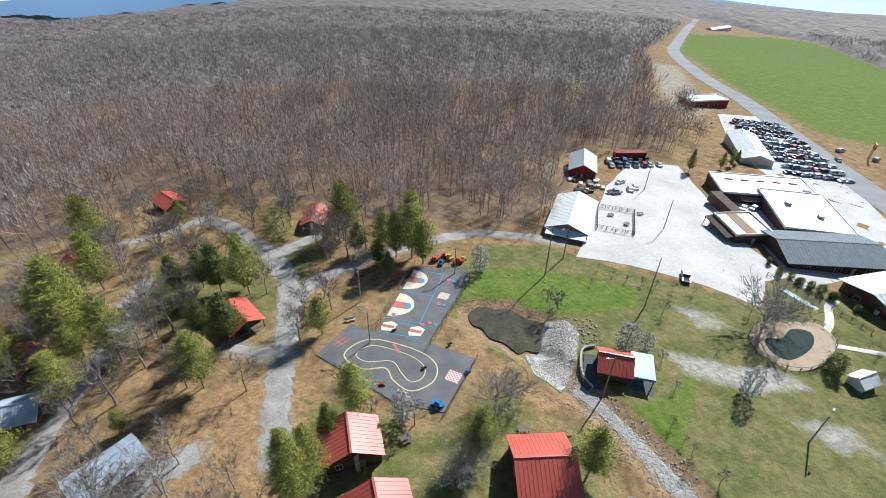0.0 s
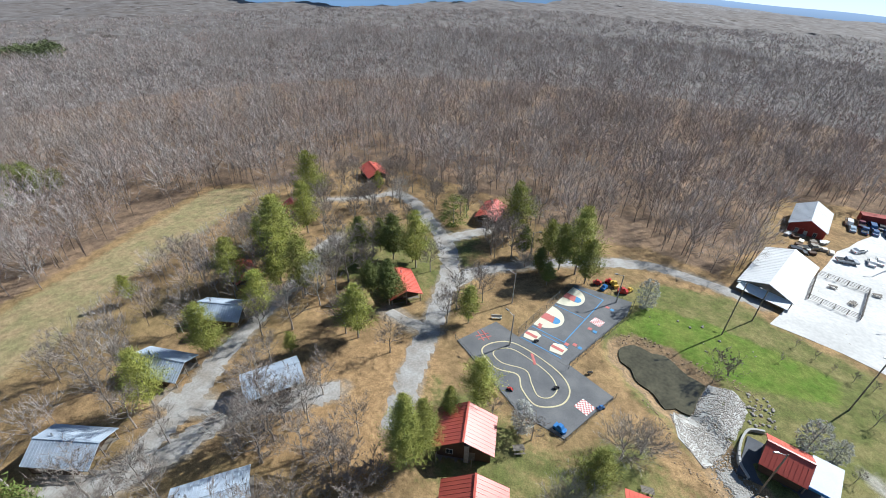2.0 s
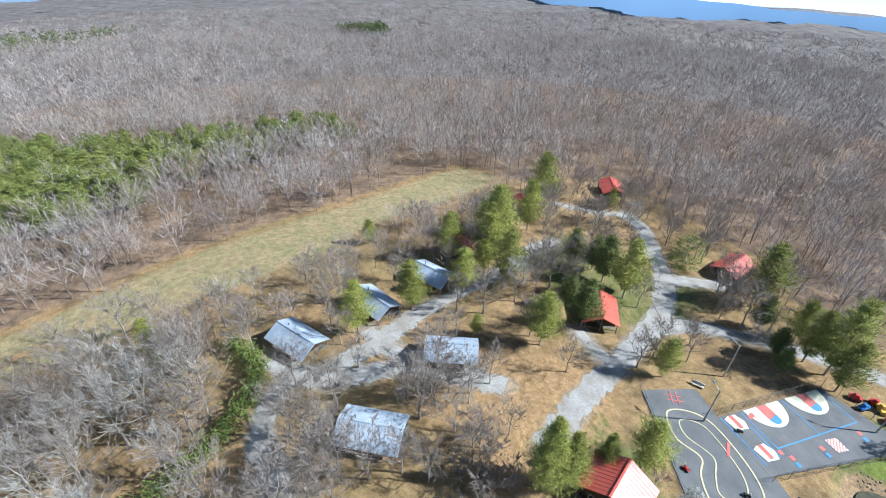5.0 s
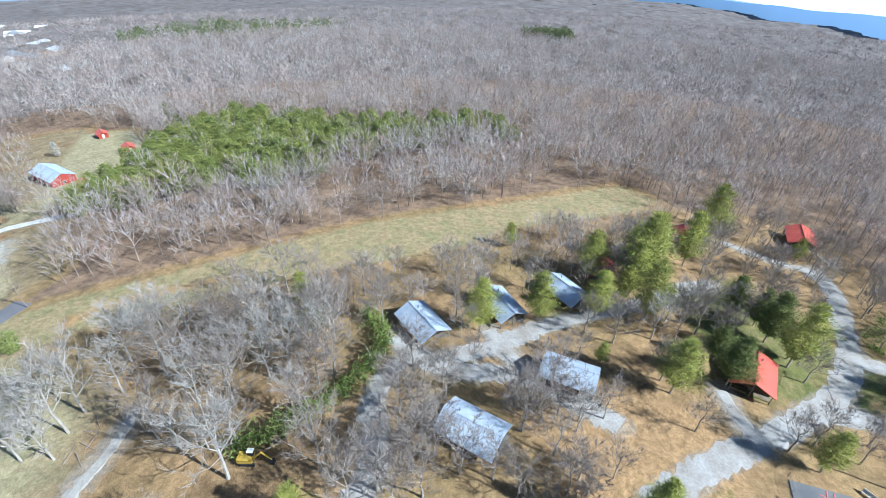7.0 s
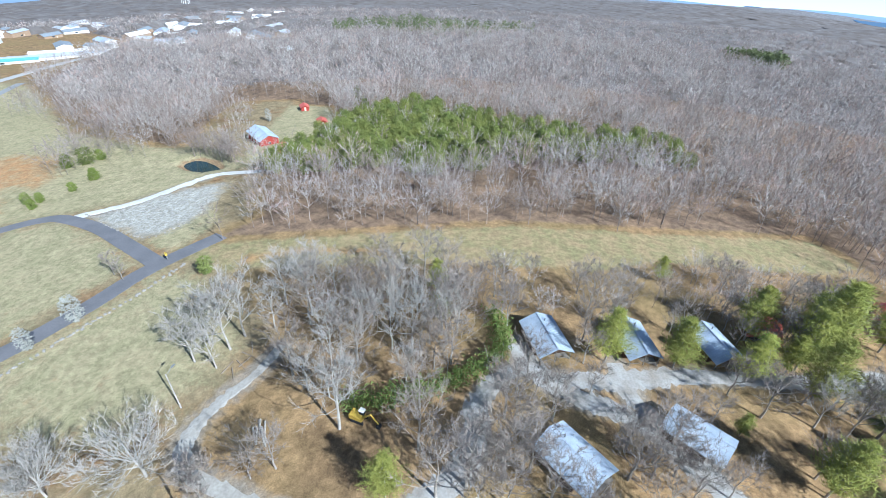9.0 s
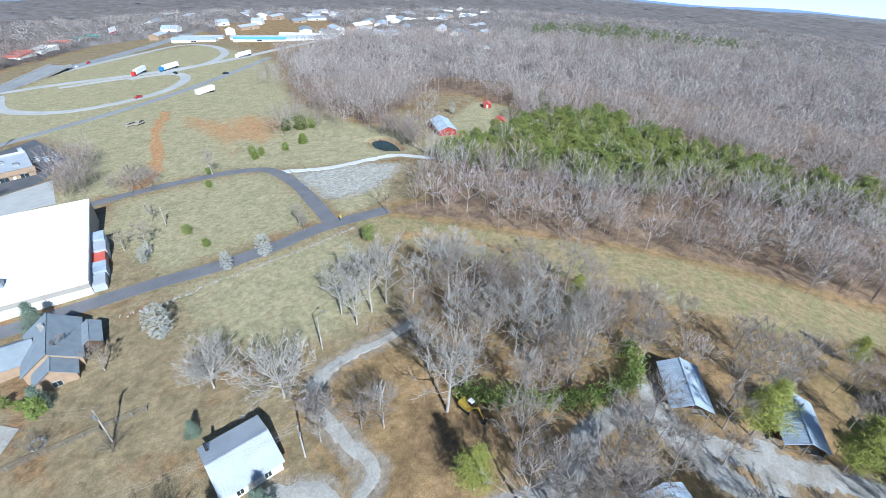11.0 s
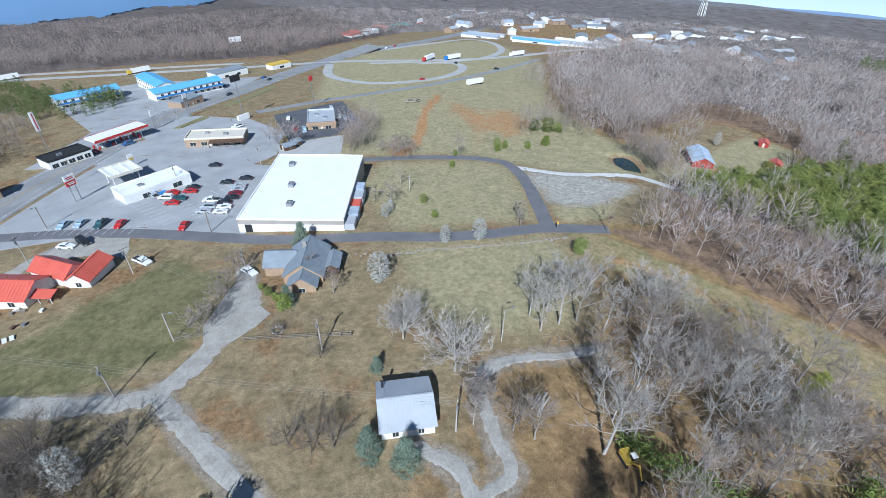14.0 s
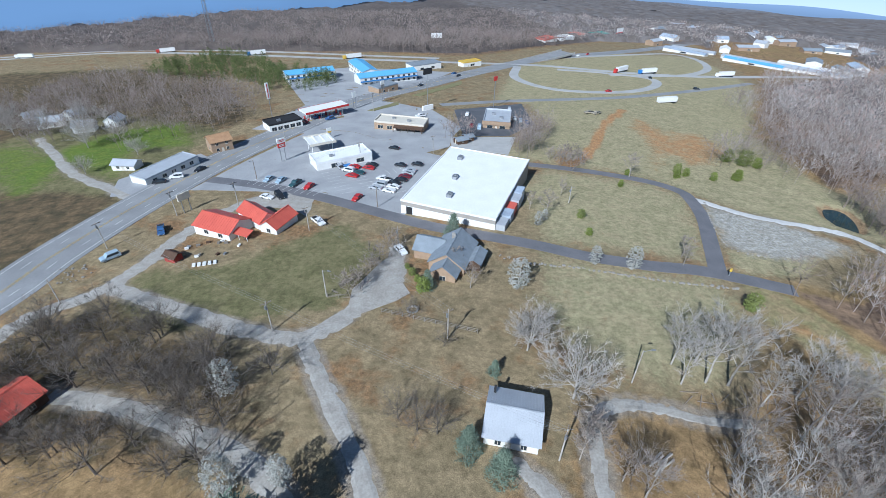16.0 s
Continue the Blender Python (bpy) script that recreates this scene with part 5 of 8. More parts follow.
# trees between the cabins of the camp
CAMP_HOUSES = [(-39.9, 16.4), (-66.6, 13.6), (-48.0, 36.8), (-69.0, 31.2), (-71.5, 47.4), (-41.8, 71.0), (-86.5, 129.5), (-37.3, 117.0), (-78.5, 60.0), (-91.0, 93.0)]
rngb = np.random.default_rng(79)
cx1, cy1 = rngb.uniform(-104, -26, 1200), rngb.uniform(-2, 124, 1200)
okb = (poly_dist(cx1, cy1, [(-30, -2), (-26, 30), (-36, 40), (-36, 60), (-26, 80), (-10, 100), (-20, 112), (-60, 124), (-92, 118), (-100, 104), (-90, 60), (-78, 26), (-60, 4)]) > 0) & (poly_dist(cx1, cy1, FIELD) < -1.5)
okb &= np.minimum.reduce([line_dist(cx1, cy1, p) for p in LANES]) > 3.6
for qx, qy in CAMP_HOUSES:
    okb &= np.hypot(cx1 - qx, cy1 - qy) > 6.0
plant(bare_t + pale_t[:1], [(float(a), float(b), float(c)) for a, b, c in zip(cx1[okb][:75], cy1[okb][:75], rngb.uniform(7, 12.5, 75))], 17, 13.0)
cx2, cy2 = rngb.uniform(-100, -10, 600), rngb.uniform(78, 136, 600)
okb = (poly_dist(cx2, cy2, [(-100, 108), (-92, 136), (-64, 130), (-30, 124), (-10, 106), (-24, 92), (-40, 92), (-52, 102), (-70, 100), (-84, 112)]) > 0) & (np.minimum.reduce([line_dist(cx2, cy2, p) for p in LANES]) > 3.4)
for qx, qy in CAMP_HOUSES:
    okb &= np.hypot(cx2 - qx, cy2 - qy) > 5.5
plant(bare_t, [(float(a), float(b), float(c)) for a, b, c in zip(cx2[okb][:34], cy2[okb][:34], rngb.uniform(8, 13, 34))], 18, 13.0)
# low thickets
brush_t = [make_bare(150 + s, 3.0, M_BARK, "low leafless brown thicket", limbs=14, spread=0.6, twigs=12, clear=0.02, trunk_r=0.01) for s in range(2)]
plant(brush_t, [(-27, 24, 4), (-25, 27, 4), (-23, 25, 4), (-30, 25, 3), (-31, 29, 3), (-38, 27, 3), (-41, 26, 3), (-44, 24, 3), (-27, 30, 3), (-22, 29, 4), (-43, 14, 3), (-20, 24, 4), (3, -93, 4), (5, -90, 4), (8, -83, 4), (10, -81, 4), (-1, -100, 4), (-72, -156, 5), (-78, -160, 5), (-69, -160, 5), (-74, -165, 5), (-80, -168, 4), (-67, -166, 5), (24, 77, 4), (-30, -39, 4), (-29.5, -36, 4)], 8, 3.0)


def pine_shape(s):
    return 0.36 * max(0.0, min(1.0, (s - 0.14) * 4.0)) * (1.02 - s) ** 0.6


def slim_shape(s):
    return 0.25 * max(0.0, min(1.0, (s - 0.1) * 5)) * (1.03 - s) ** 0.75


def cone_shape(s):
    return 0.44 * max(0.0, min(1.0, (s + 0.02) * 12)) * (1.03 - s)


def ball_shape(s):
    return 0.5 * math.sqrt(max(0.0, 0.27 - (s - 0.52) ** 2)) * 1.6 * (1 if s > 0.08 else 0.4)


def oval_shape(s):
    return ball_shape(s) * 0.7


pines = [make_pine(200 + s, 13.0, M_NEEDLE, "yellow-green pine with a loose open crown", pine_shape) for s in range(5)]
big_pines = [make_pine(206 + s, 17.0, M_NEEDLE, "tall yellow-green pine beside the lodge", slim_shape) for s in range(2)]
plant(big_pines, [(-19.6, 33.5, 16), (-18.0, 36.2, 13), (-16.9, 43.0, 12), (96.5, 171.5, 10), (112, 177, 8), (118, 181, 8), (123, 185.5, 8)], 19, 17.0)
cedars = [make_pine(210 + s, 10.0, M_CEDAR, "dark green cedar with dense drooping foliage", pine_shape, 150, 20, "cedar_tree", 0.5, 0.06) for s in range(2)]
spruces = [make_pine(220 + s, 6.0, M_SPRUCE, "blue-green spruce, broad at its foot", cone_shape, 150, 18, "spruce_tree", 0.36, 0.05) for s in range(2)]
plant(pines, [(-24, 68, 8), (-14, 48, 13), (-42, 54, 11), (-65, 38, 14), (-64, 25, 11), (-73, 67, 16), (-80, 85, 13), (-92, 102, 14), (-27, 109, 14), (-8, 98, 15), (-16, 103, 9), (-12, 98, 11), (-96, 43, 6), (-64, 51, 10), (-68, 60, 11), (-61, 61, 10), (-78, 119, 6), (-44, 82, 10), (-93, 108, 8), (-80, -10, 6), (-51, 45, 6), (-5, 95, 10), (22, 38, 9), (6, 41, 8.5), (-31, -10, 8), (-88, 75, 9), (-81, 75, 10), (-77, 56, 9), (-86, 92, 11), (-70, 63, 12)], 11, 13.0, 1.22)
plant(cedars, [(-60, 82, 11), (-51, 83, 12), (-42, 66, 11), (-56, 85, 10), (-22, 100, 9), (-13, 90, 6), (-46, 84, 9), (-252, -80, 10), (-231, -69, 9), (-237, -72, 8), (-228, -74, 7), (-48, 68, 9), (-16, 94, 7)], 12, 10.0)
plant(spruces, [(-9.3, -37.3, 6), (-13.4, -32.8, 6.2), (-17, -52.5, 3.5), (-18.0, -105.5, 7), (-8, -81, 5), (20, -25, 15)], 13, 6.0)
willow = [make_pine(230, 9.0, M_WILLOW, "round pale green tree in first leaf", ball_shape, 150, 16, "young_leaved_tree", 0.5, 0.05, 0.02, "leafing trees")]
plant(willow, [(-45, 107, 10), (-72, -8, 6)], 14, 9.0)
bloom = [make_pine(240 + s, 7.0, M_BLOSSOM, "blossoming pear tree with a white crown", oval_shape, 230, 15, "blossoming_tree", 0.18, 0.05, 0.016, "blossoming trees") for s in range(2)]
plant(bloom, [(9, 92, 8), (36.4, 65.5, 6.5), (40, 65, 5.5), (55.3, 55.3, 9), (-6, 47, 6), (-52, -88, 7), (-61, -85, 6), (-44, -110, 6), (-29, -79, 7.5), (30, -55, 7), (26, -36, 7), (18, -36, 5.5), (-215, -115, 8), (-47, -113, 5)], 15, 7.0)
shrubs = [make_pine(250 + s, 2.2, M_CEDAR if s else M_WILLOW, "clipped rounded evergreen shrub on grass", ball_shape, 90, 12, "shrub", 0.2, 0.05, 0.02, "shrubs") for s in range(2)]
plant(shrubs, [(-59, -114, 3), (-57, -103, 2.4), (-84, -138, 2.4), (-111, -146, 3), (-116, -148, 3), (-125, -144, 3), (-135, -144, 4), (-138, -147, 3), (-114, -151, 3), (-92, -149, 2.2), (77, 63, 3.4), (-81, -67, 3.5), (-5, -87, 1.6), (-6, -84, 1.8), (-7, -80, 3.4), (-4, -90, 1.2), (95, 88, 1.8), (98, 84, 1.8), (90, 94, 1.8), (87, 97, 1.8), (88.0, 103.0, 1.6), (88.5, 99.2, 1.6), (90.1, 96.8, 1.8), (90.9, 94.1, 1.8), (92.0, 92.1, 1.8), (93.5, 90.4, 2), (94.6, 88.2, 2), (-150, -160, 5), (-146, -165, 5), (-155, -158, 4)], 16, 2.2)


def hedge():
    line = spline([(-74, 3), (-64, 5.5), (-58.5, 2.5), (-53, -3), (-50, -8), (-47, -14), (-45, -20)], 0.5)
    rng = np.random.default_rng(31)
    tris = []
    for x, y in line:
        z = gz(x, y)
        for _ in range(46):
            q = np.array([x, y, z]) + np.array([rng.normal() * 1.0, rng.normal() * 1.0, rng.uniform(0.1, 3.4)])
            d = rng.normal(size=3)
            d *= 0.45 / np.linalg.norm(d)
            tris.append(tri_blade(q - d, q + d, 0.11, rng))
    h = new("hedge")
    for k, (x, y) in enumerate(line[::3]):
        part("stem", MB().tube((x, y, gz(x, y) - 0.3), (x + 0.2, y, gz(x, y) + 2.2), 0.05, 0.02, 4, False), M_BARK, h)
    part("foliage", as_mesh(np.array(tris, np.float32).reshape(-1, 3)), M_WILLOW2, h)
    tagged(h, "long unclipped green hedge winding through bare trees", "hedge")


M_WILLOW2 = mat("hedge_leaves", (0.115, 0.165, 0.035), 0.75, 0.35, 0.3, 2.5, 0.0, second=(0.175, 0.21, 0.05))
hedge()

# ---- vehicles ----
PAINTS = {"white": (0.75, 0.75, 0.74), "silver": (0.42, 0.44, 0.46), "black": (0.025, 0.027, 0.03), "red": (0.42, 0.03, 0.03), "blue": (0.05, 0.11, 0.24), "teal": (0.04, 0.09, 0.10), "tan": (0.34, 0.30, 0.23), "pale_blue": (0.33, 0.42, 0.50), "dark_red": (0.16, 0.02, 0.03)}


def car_body(profile, width):
    """A body from a side outline, narrowed towards its top and rounded at its ends."""
    mb = MB()
    n = len(profile)
    zs = [z for _, z in profile]
    top = max(zs)
    vs = []
    for s in (-1, 1):
        for x, z in profile:
            k = 1.0 - 0.16 * max(0.0, (z - 0.75)) / max(top - 0.75, 0.3)
            vs.append((x, s * width / 2 * k, z))
    fs = [tuple(range(n - 1, -1, -1)), tuple(range(n, 2 * n))] + [(i, (i + 1) % n, n + (i + 1) % n, n + i) for i in range(n)]
    if poly_area([(x, z) for x, z in profile]) < 0:
        fs = [f[::-1] for f in fs]
    fs = [f[::-1] for f in fs]
    return mb.add(vs, fs)


KINDS = {
    "car": (4.6, 1.8, [(-2.3, 0.35), (2.3, 0.35), (2.32, 0.65), (1.9, 0.85), (1.0, 0.93), (0.35, 1.42), (-1.1, 1.42), (-1.75, 0.98), (-2.25, 0.92), (-2.32, 0.6)]),
    "van": (4.9, 1.95, [(-2.4, 0.4), (2.4, 0.4), (2.42, 0.8), (1.95, 1.05), (1.2, 1.12), (0.55, 1.8), (-2.1, 1.82), (-2.4, 1.1)]),
    "pickup": (5.4, 1.95, [(-2.7, 0.5), (2.7, 0.5), (2.72, 0.9), (2.3, 1.08), (1.35, 1.12), (0.8, 1.75), (-0.45, 1.76), (-0.6, 1.12), (-2.7, 1.1)]),
}
BUILT = {}
LIGHT_W = mat("lamp_glass", (0.65, 0.65, 0.62), 0.2, 0.05, 1.0, 5.0, 0.0)


def car(kind, paint, x, y, rot, group="parked cars", z=None):
    m = pose(x, y, (gz(x, y) if z is None else z) + 0.06, 0, 0, rot)
    lab = f"{paint.replace('_', ' ')} {'minivan' if kind == 'van' else 'pickup truck' if kind == 'pickup' else 'saloon car'} parked on level ground"
    key = (kind, paint)
    if key in BUILT:
        c = copy_thing(BUILT[key], m)
        c["group"] = group
        return c
    l, w, prof = KINDS[kind]
    c = new({"car": "car", "van": "minivan", "pickup": "pickup_truck"}[kind])
    c.matrix_basis = m
    tagged(c, lab, "car", group)
    pm = mat("paint_" + paint, PAINTS[paint], 0.25, 0.05, 1.0, 6.0, 0.0, spec=0.6)
    body = part("body", car_body(prof, w), pm, c)
    mb = MB()
    if kind == "car":
        win = [(0.92, 0.95), (0.36, 1.39), (-1.08, 1.39), (-1.62, 1.0)]
    elif kind == "van":
        win = [(1.15, 1.13), (0.56, 1.74), (-2.05, 1.76), (-2.3, 1.15)]
    else:
        win = [(1.3, 1.14), (0.8, 1.7), (-0.42, 1.71), (-0.55, 1.15)]
    for s in (-1, 1):
        mb2 = MB()
        yy = [s * (w / 2 * (1 - 0.16 * (z - 0.75) / max(max(q for _, q in prof) - 0.75, 0.3)) + 0.006) for _, z in win]
        f = (0, 1, 2, 3) if s > 0 else (3, 2, 1, 0)
        mb2.add([(x0 * 0.93, q, z) for (x0, z), q in zip(win, yy)], [f])
        part("side_window", mb2, M_GLASS, body)
    for (x0, z0), (x1, z1), nm, d in ((win[0], win[1], "windscreen", 0.02), (win[3], win[2], "rear_window", -0.02)):
        k0, k1 = w / 2 * 0.9, w / 2 * 0.8
        q = [(x0 + d, -k0, z0 + 0.02), (x0 + d, k0, z0 + 0.02), (x1 + d, k1, z1 + 0.01), (x1 + d, -k1, z1 + 0.01)]
        part(nm, MB().add(q, [(0, 1, 2, 3) if d > 0 else (3, 2, 1, 0)]), M_GLASS, body)
    if kind == "pickup":
        part("load_bed", MB().box(-2.6, -0.78, 1.0, -0.7, 0.78, 1.13), M_BLACK, body)
    for s in (-1, 1):
        part("headlight", MB().box(l / 2 - 0.08, s * w * 0.34 - 0.18, 0.6, l / 2 + 0.03, s * w * 0.34 + 0.18, 0.76), LIGHT_W, body)
        part("tail_light", MB().box(-l / 2 - 0.03, s * w * 0.38 - 0.12, 0.65, -l / 2 + 0.06, s * w * 0.38 + 0.12, 0.85), M_RED, body)
        for wx in (-l * 0.3, l * 0.3):
            t = part("tyre", MB().tube((wx, s * (w / 2 - 0.2), 0.32), (wx, s * (w / 2 + 0.01), 0.32), 0.33, None, 12), M_BLACK, c)
            part("rim", MB().tube((wx, s * (w / 2 + 0.01), 0.32), (wx, s * (w / 2 + 0.025), 0.32), 0.19, None, 10), M_METAL, t)
    BUILT[key] = c
    return c


for kind, paint, x, y, r in (("car", "pale_blue", 40.3, -155.6, 62), ("car", "pale_blue", 35.8, -153.7, 62), ("pickup", "teal", 30.2, -149.6, 62), ("car", "red", 25.3, -146.2, 62), ("car", "red", 8.9, -134.1, 62), ("van", "white", 12.4, -160.1, -28), ("car", "red", 10.3, -163.5, -28), ("car", "red", 11.0, -154.2, -28), ("car", "teal", 8.6, -156.9, -28),
                             ("car", "red", 5.0, -161.4, -28), ("car", "black", 3.8, -164.8, -28), ("car", "black", -5.6, -184.1, -28), ("car", "black", -7.0, -163, -28), ("car", "black", -13.4, -163.4, -28), ("car", "silver", -10.2, -157.2, -28), ("car", "silver", -9.4, -154.6, -28), ("car", "dark_red", -7.9, -151.1, -28), ("car", "black", -6.3, -148, -28),
                             ("pickup", "white", -0.4, -149.3, -28), ("car", "silver", 2.7, -141.8, -28), ("van", "silver", 1.1, -144.6, -28), ("car", "black", -3.6, -145.4, -28), ("car", "white", -1.6, -138.6, -28), ("car", "white", -3.2, -141.9, -28), ("pickup", "silver", 15.8, -164.6, -68)):
    car(kind, paint, x, y, r, "cars in the store's car park")
for kind, paint, x, y, r in (("car", "white", 38, -139.5, 150), ("van", "black", 34.0, -139.6, 120), ("pickup", "white", 19.8, -118.4, 125), ("pickup", "blue", 64.3, -121, 110), ("van", "pale_blue", 72.4, -108, 40), ("car", "white", -3.0, -98.4, 115), ("van", "white", 74.4, -164.9, 10), ("car", "black", 79.0, -160.8, 10), ("car", "black", 68, -171, 60)):
    car(kind, paint, x, y, r, "cars by the houses")
car("pickup", "black", 60.6, 92.9, 70, "cars in the white yard")
rngc = random.Random(3)
names = [p for p in PAINTS if p not in ("red", "teal", "tan")]
for k in range(13):
    car(rngc.choice(("car", "van", "pickup")), rngc.choice(names), 66 + (k % 7) * 3.4 + rngc.uniform(-0.5, 0.5), 172.5 + (k // 7) * 5.4 + (k % 7) * 0.7, 84 + rngc.uniform(-8, 8), "cars in the white yard")
for x, y, k, p, r in ((58.9, 145.3, "pickup", "silver", 10), (64, 155.2, "car", "white", 40), (65.5, 148.8, "car", "white", 80), (68, 151, "car", "white", 80), (46.5, 143.4, "van", "black", 0), (50.8, 148.5, "pickup", "tan", 30), (104.7, 139, "car", "pale_blue", 30), (100.5, 138.5, "car", "white", 50)):
    car(k, p, x, y, r, "cars in the white yard")
for row in range(9):
    for k in range(11):
        u, v = row / 8, k / 10
        x = 143 + 22 * u + (v - 0.5) * 4 + v * 26 * 0 + rngc.uniform(-0.6, 0.6) + 16 * v
        y = 178 + 84 * v + rngc.uniform(-0.8, 0.8) - 6 * u
        if rngc.random() < 0.9 and poly_dist(np.array([x]), np.array([y]), [(128, 181), (142, 178), (150, 222), (146, 222), (134, 216)])[0] < 0:
            car(rngc.choice(("car", "car", "van", "pickup")), rngc.choice(names), x, y, 10 + rngc.uniform(-10, 10), "rows of cars by the highway")
for x, y, r in ((178, 200, 70), (190, 215, 20), (200, 205, 30), (205, 195, 60), (196, 190, 20), (215, 200, 10)):
    car(rngc.choice(("car", "van")), rngc.choice(names), x, y, r, "cars across the highway")
for x, y, r in ((-48, -212, 75), (-45, -216, 75), (-70, -228, 75), (-72, -224, 75), (-74, -220, 75), (-72, -246, 75), (-47, -238, 70), (30, -240, 30), (24, -236, 30), (36, -232, 120), (-22, -236, 20), (-60, -362, 40), (-30, -346, 20), (-10, -320, 40)):
    car(rngc.choice(("car", "van", "pickup")), rngc.choice(names), x, y, r, "cars at the roadside shops")
for x, y, r in ((-30, -316, 48), (-62, -352, 45), (-200, -462, 36), (-215, -474, 36), (-155, -299, 5), (-214, -350, 80), (-230, -314, 160)):
    car("car", rngc.choice(("white", "black", "silver", "red")), x, y, r, "cars on the roads", gz(x, y) + 0.1)


def truck(x, y, rot, cab, label="white box trailer lorry on the interstate"):
    t = thing("articulated_lorry", x, y, rot, label, "lorry", "lorries", gz(x, y) + 0.1)
    part("trailer", MB().box(-10.5, -1.3, 1.1, 3.2, 1.3, 4.1), M_WHITE, t)
    part("cab", MB().prism([(3.8, -1.2), (6.0, -1.2), (6.6, -0.9), (6.6, 0.9), (6.0, 1.2), (3.8, 1.2)], 0.7, 3.4), cab, t)
    part("chassis", MB().box(-10, -0.5, 0.7, 6.0, 0.5, 1.1), M_BLACK, t)
    for wx in (-9.2, -8.0, 3.0, 4.2, 5.8):
        part("tyre", MB().tube((wx, -1.25, 0.5), (wx, 1.25, 0.5), 0.5, None, 10), M_BLACK, t)


for x, y, r, c in ((350, -553, 0, M_WHITE), (206, -530, 22, M_RED), (110, -486, 22, M_BLUE), (20, -448, 22, M_YELLOW), (-221, -371, 10, M_BLUE), (-200, -375, 30, M_RED), (-290, -368.5, 5, M_WHITE)):
    truck(x, y, r, c)
tl = thing("parked_trailer", -181, -270.8, 5, "white lorry trailer parked on grass", "trailer")
part("body", MB().box(-6.5, -1.3, 0.9, 6.5, 1.3, 3.8), M_WHITE, tl)
for wx in (-5, -4, 4.5):
    part("tyre", MB().tube((wx, -1.25, 0.4), (wx, 1.25, 0.4), 0.5, None, 10), M_BLACK, tl)
for x, y, r in ((-120.4, -240, 20), (-116.6, -241.5, 0)):
    car("pickup", "tan", x, y, r, "trucks on the dirt track")


# ---- the cabins ----
def cabin(name, x, y, rot, l, w, roof, wall, label, group, porch_end="e", eave=2.6, rise=1.5):
    """A small log cabin whose metal roof runs on over an open timber porch at one end."""
    h = thing(name, x, y, rot, label, "cabin", group)
    d, s = 2.2, 1 if porch_end == "e" else -1
    b = l - d
    m = pose(-s * d / 2, 0, 0)
    me = gable_walls(MB(), b, w, eave, rise).mesh("wall")
    me.transform(m)
    part("wall", me, wall, h)
    roof_parts(h, l, w, eave, rise, roof, 0.4, 0.5)
    for side, at in (("s", -b * 0.2), ("n", -b * 0.2), ("w" if s > 0 else "e", 0.0)):
        window(h, m @ wall_pose(side, at, 1.5, b, w), 0.9, 1.0)
    door(h, m @ wall_pose("e" if s > 0 else "w", 0.3, 0.05, b, w), material=M_GREYWOOD)
    x0, x1 = sorted((s * (l / 2 - d), s * l / 2))
    px = s * (l / 2 - 0.12)
    part("deck", MB().box(x0 - 0.0, -w / 2, -1.6, x1 + 0.3, w / 2, 0.2), M_GREYWOOD, h)
    for py in (-w / 2 + 0.1, 0.0, w / 2 - 0.1):
        part("post", MB().box(px - 0.07, py - 0.07, 0.2, px + 0.07, py + 0.07, eave - 0.1 + (rise - 0.25 if py == 0.0 else 0)), M_GREYWOOD, h)
    part("railing", MB().box(px - 0.04, -w / 2, 0.95, px + 0.04, -0.5, 1.05).box(px - 0.04, 0.9, 0.95, px + 0.04, w / 2, 1.05), M_GREYWOOD, h)
    part("gable_board", MB().add([(px, -w / 2, eave - 0.15), (px, w / 2, eave - 0.15), (px, 0, eave + rise - 0.2)], [(0, 1, 2), (2, 1, 0)]), M_WOOD, h)
    part("step", MB().box(px, -0.5, -0.9, px + s * 0.7, 0.6, 0.0) if s > 0 else MB().box(px - 0.7, -0.5, -0.9, px, 0.6, 0.0), M_GREYWOOD, h)
    part("flue", MB().tube((-s * l * 0.28, 0.7, eave + 0.6), (-s * l * 0.28, 0.7, eave + rise + 0.4), 0.12, None, 8), M_METAL, h)
    return h


blue = "log cabin with a blue-grey galvanised roof and plank porch"
cabin("cabin", -39.9, 16.4, 46, 9.6, 6.6, M_BLUEROOF, M_WOOD, blue, "blue-roofed cabins")
cabin("cabin", -66.6, 13.6, 22, 9.6, 6.4, M_BLUEROOF, M_WOOD, blue, "blue-roofed cabins")
cabin("cabin", -48.0, 36.8, 53, 9.2, 5.8, M_BLUEROOF, M_WOOD, blue, "blue-roofed cabins")
cabin("cabin", -69.0, 31.2, 14, 9.4, 6.0, M_BLUEROOF, M_WOOD, blue, "blue-roofed cabins")
cabin("cabin", -71.5, 47.4, 20, 9.2, 6.0, M_BLUEROOF, M_WOOD, blue, "blue-roofed cabins")
redl = "dark timber cabin under a bright red metal roof"
cabin("cabin", -41.8, 71.0, -45, 8.6, 6.6, M_REDROOF, M_WOOD, redl, "red-roofed cabins", eave=2.8)
cabin("cabin", -86.5, 129.5, -38, 9.5, 7.0, M_REDROOF, M_WOOD, redl, "red-roofed cabins")
cabin("cabin", -37.3, 117.0, 92, 9.5, 6.2, M_REDROOF, M_WOOD, redl, "red-roofed cabins", "w")
cabin("cabin", -78.5, 60.0, -20, 7.0, 6.0, M_REDROOF, M_WOOD, redl, "red-roofed cabins")
cabin("cabin", -91.0, 93.0, -30, 7.0, 6.0, M_REDROOF, M_WOOD, redl, "red-roofed cabins")
lodge = "large dark timber lodge with a salmon-red metal roof and stone chimney"


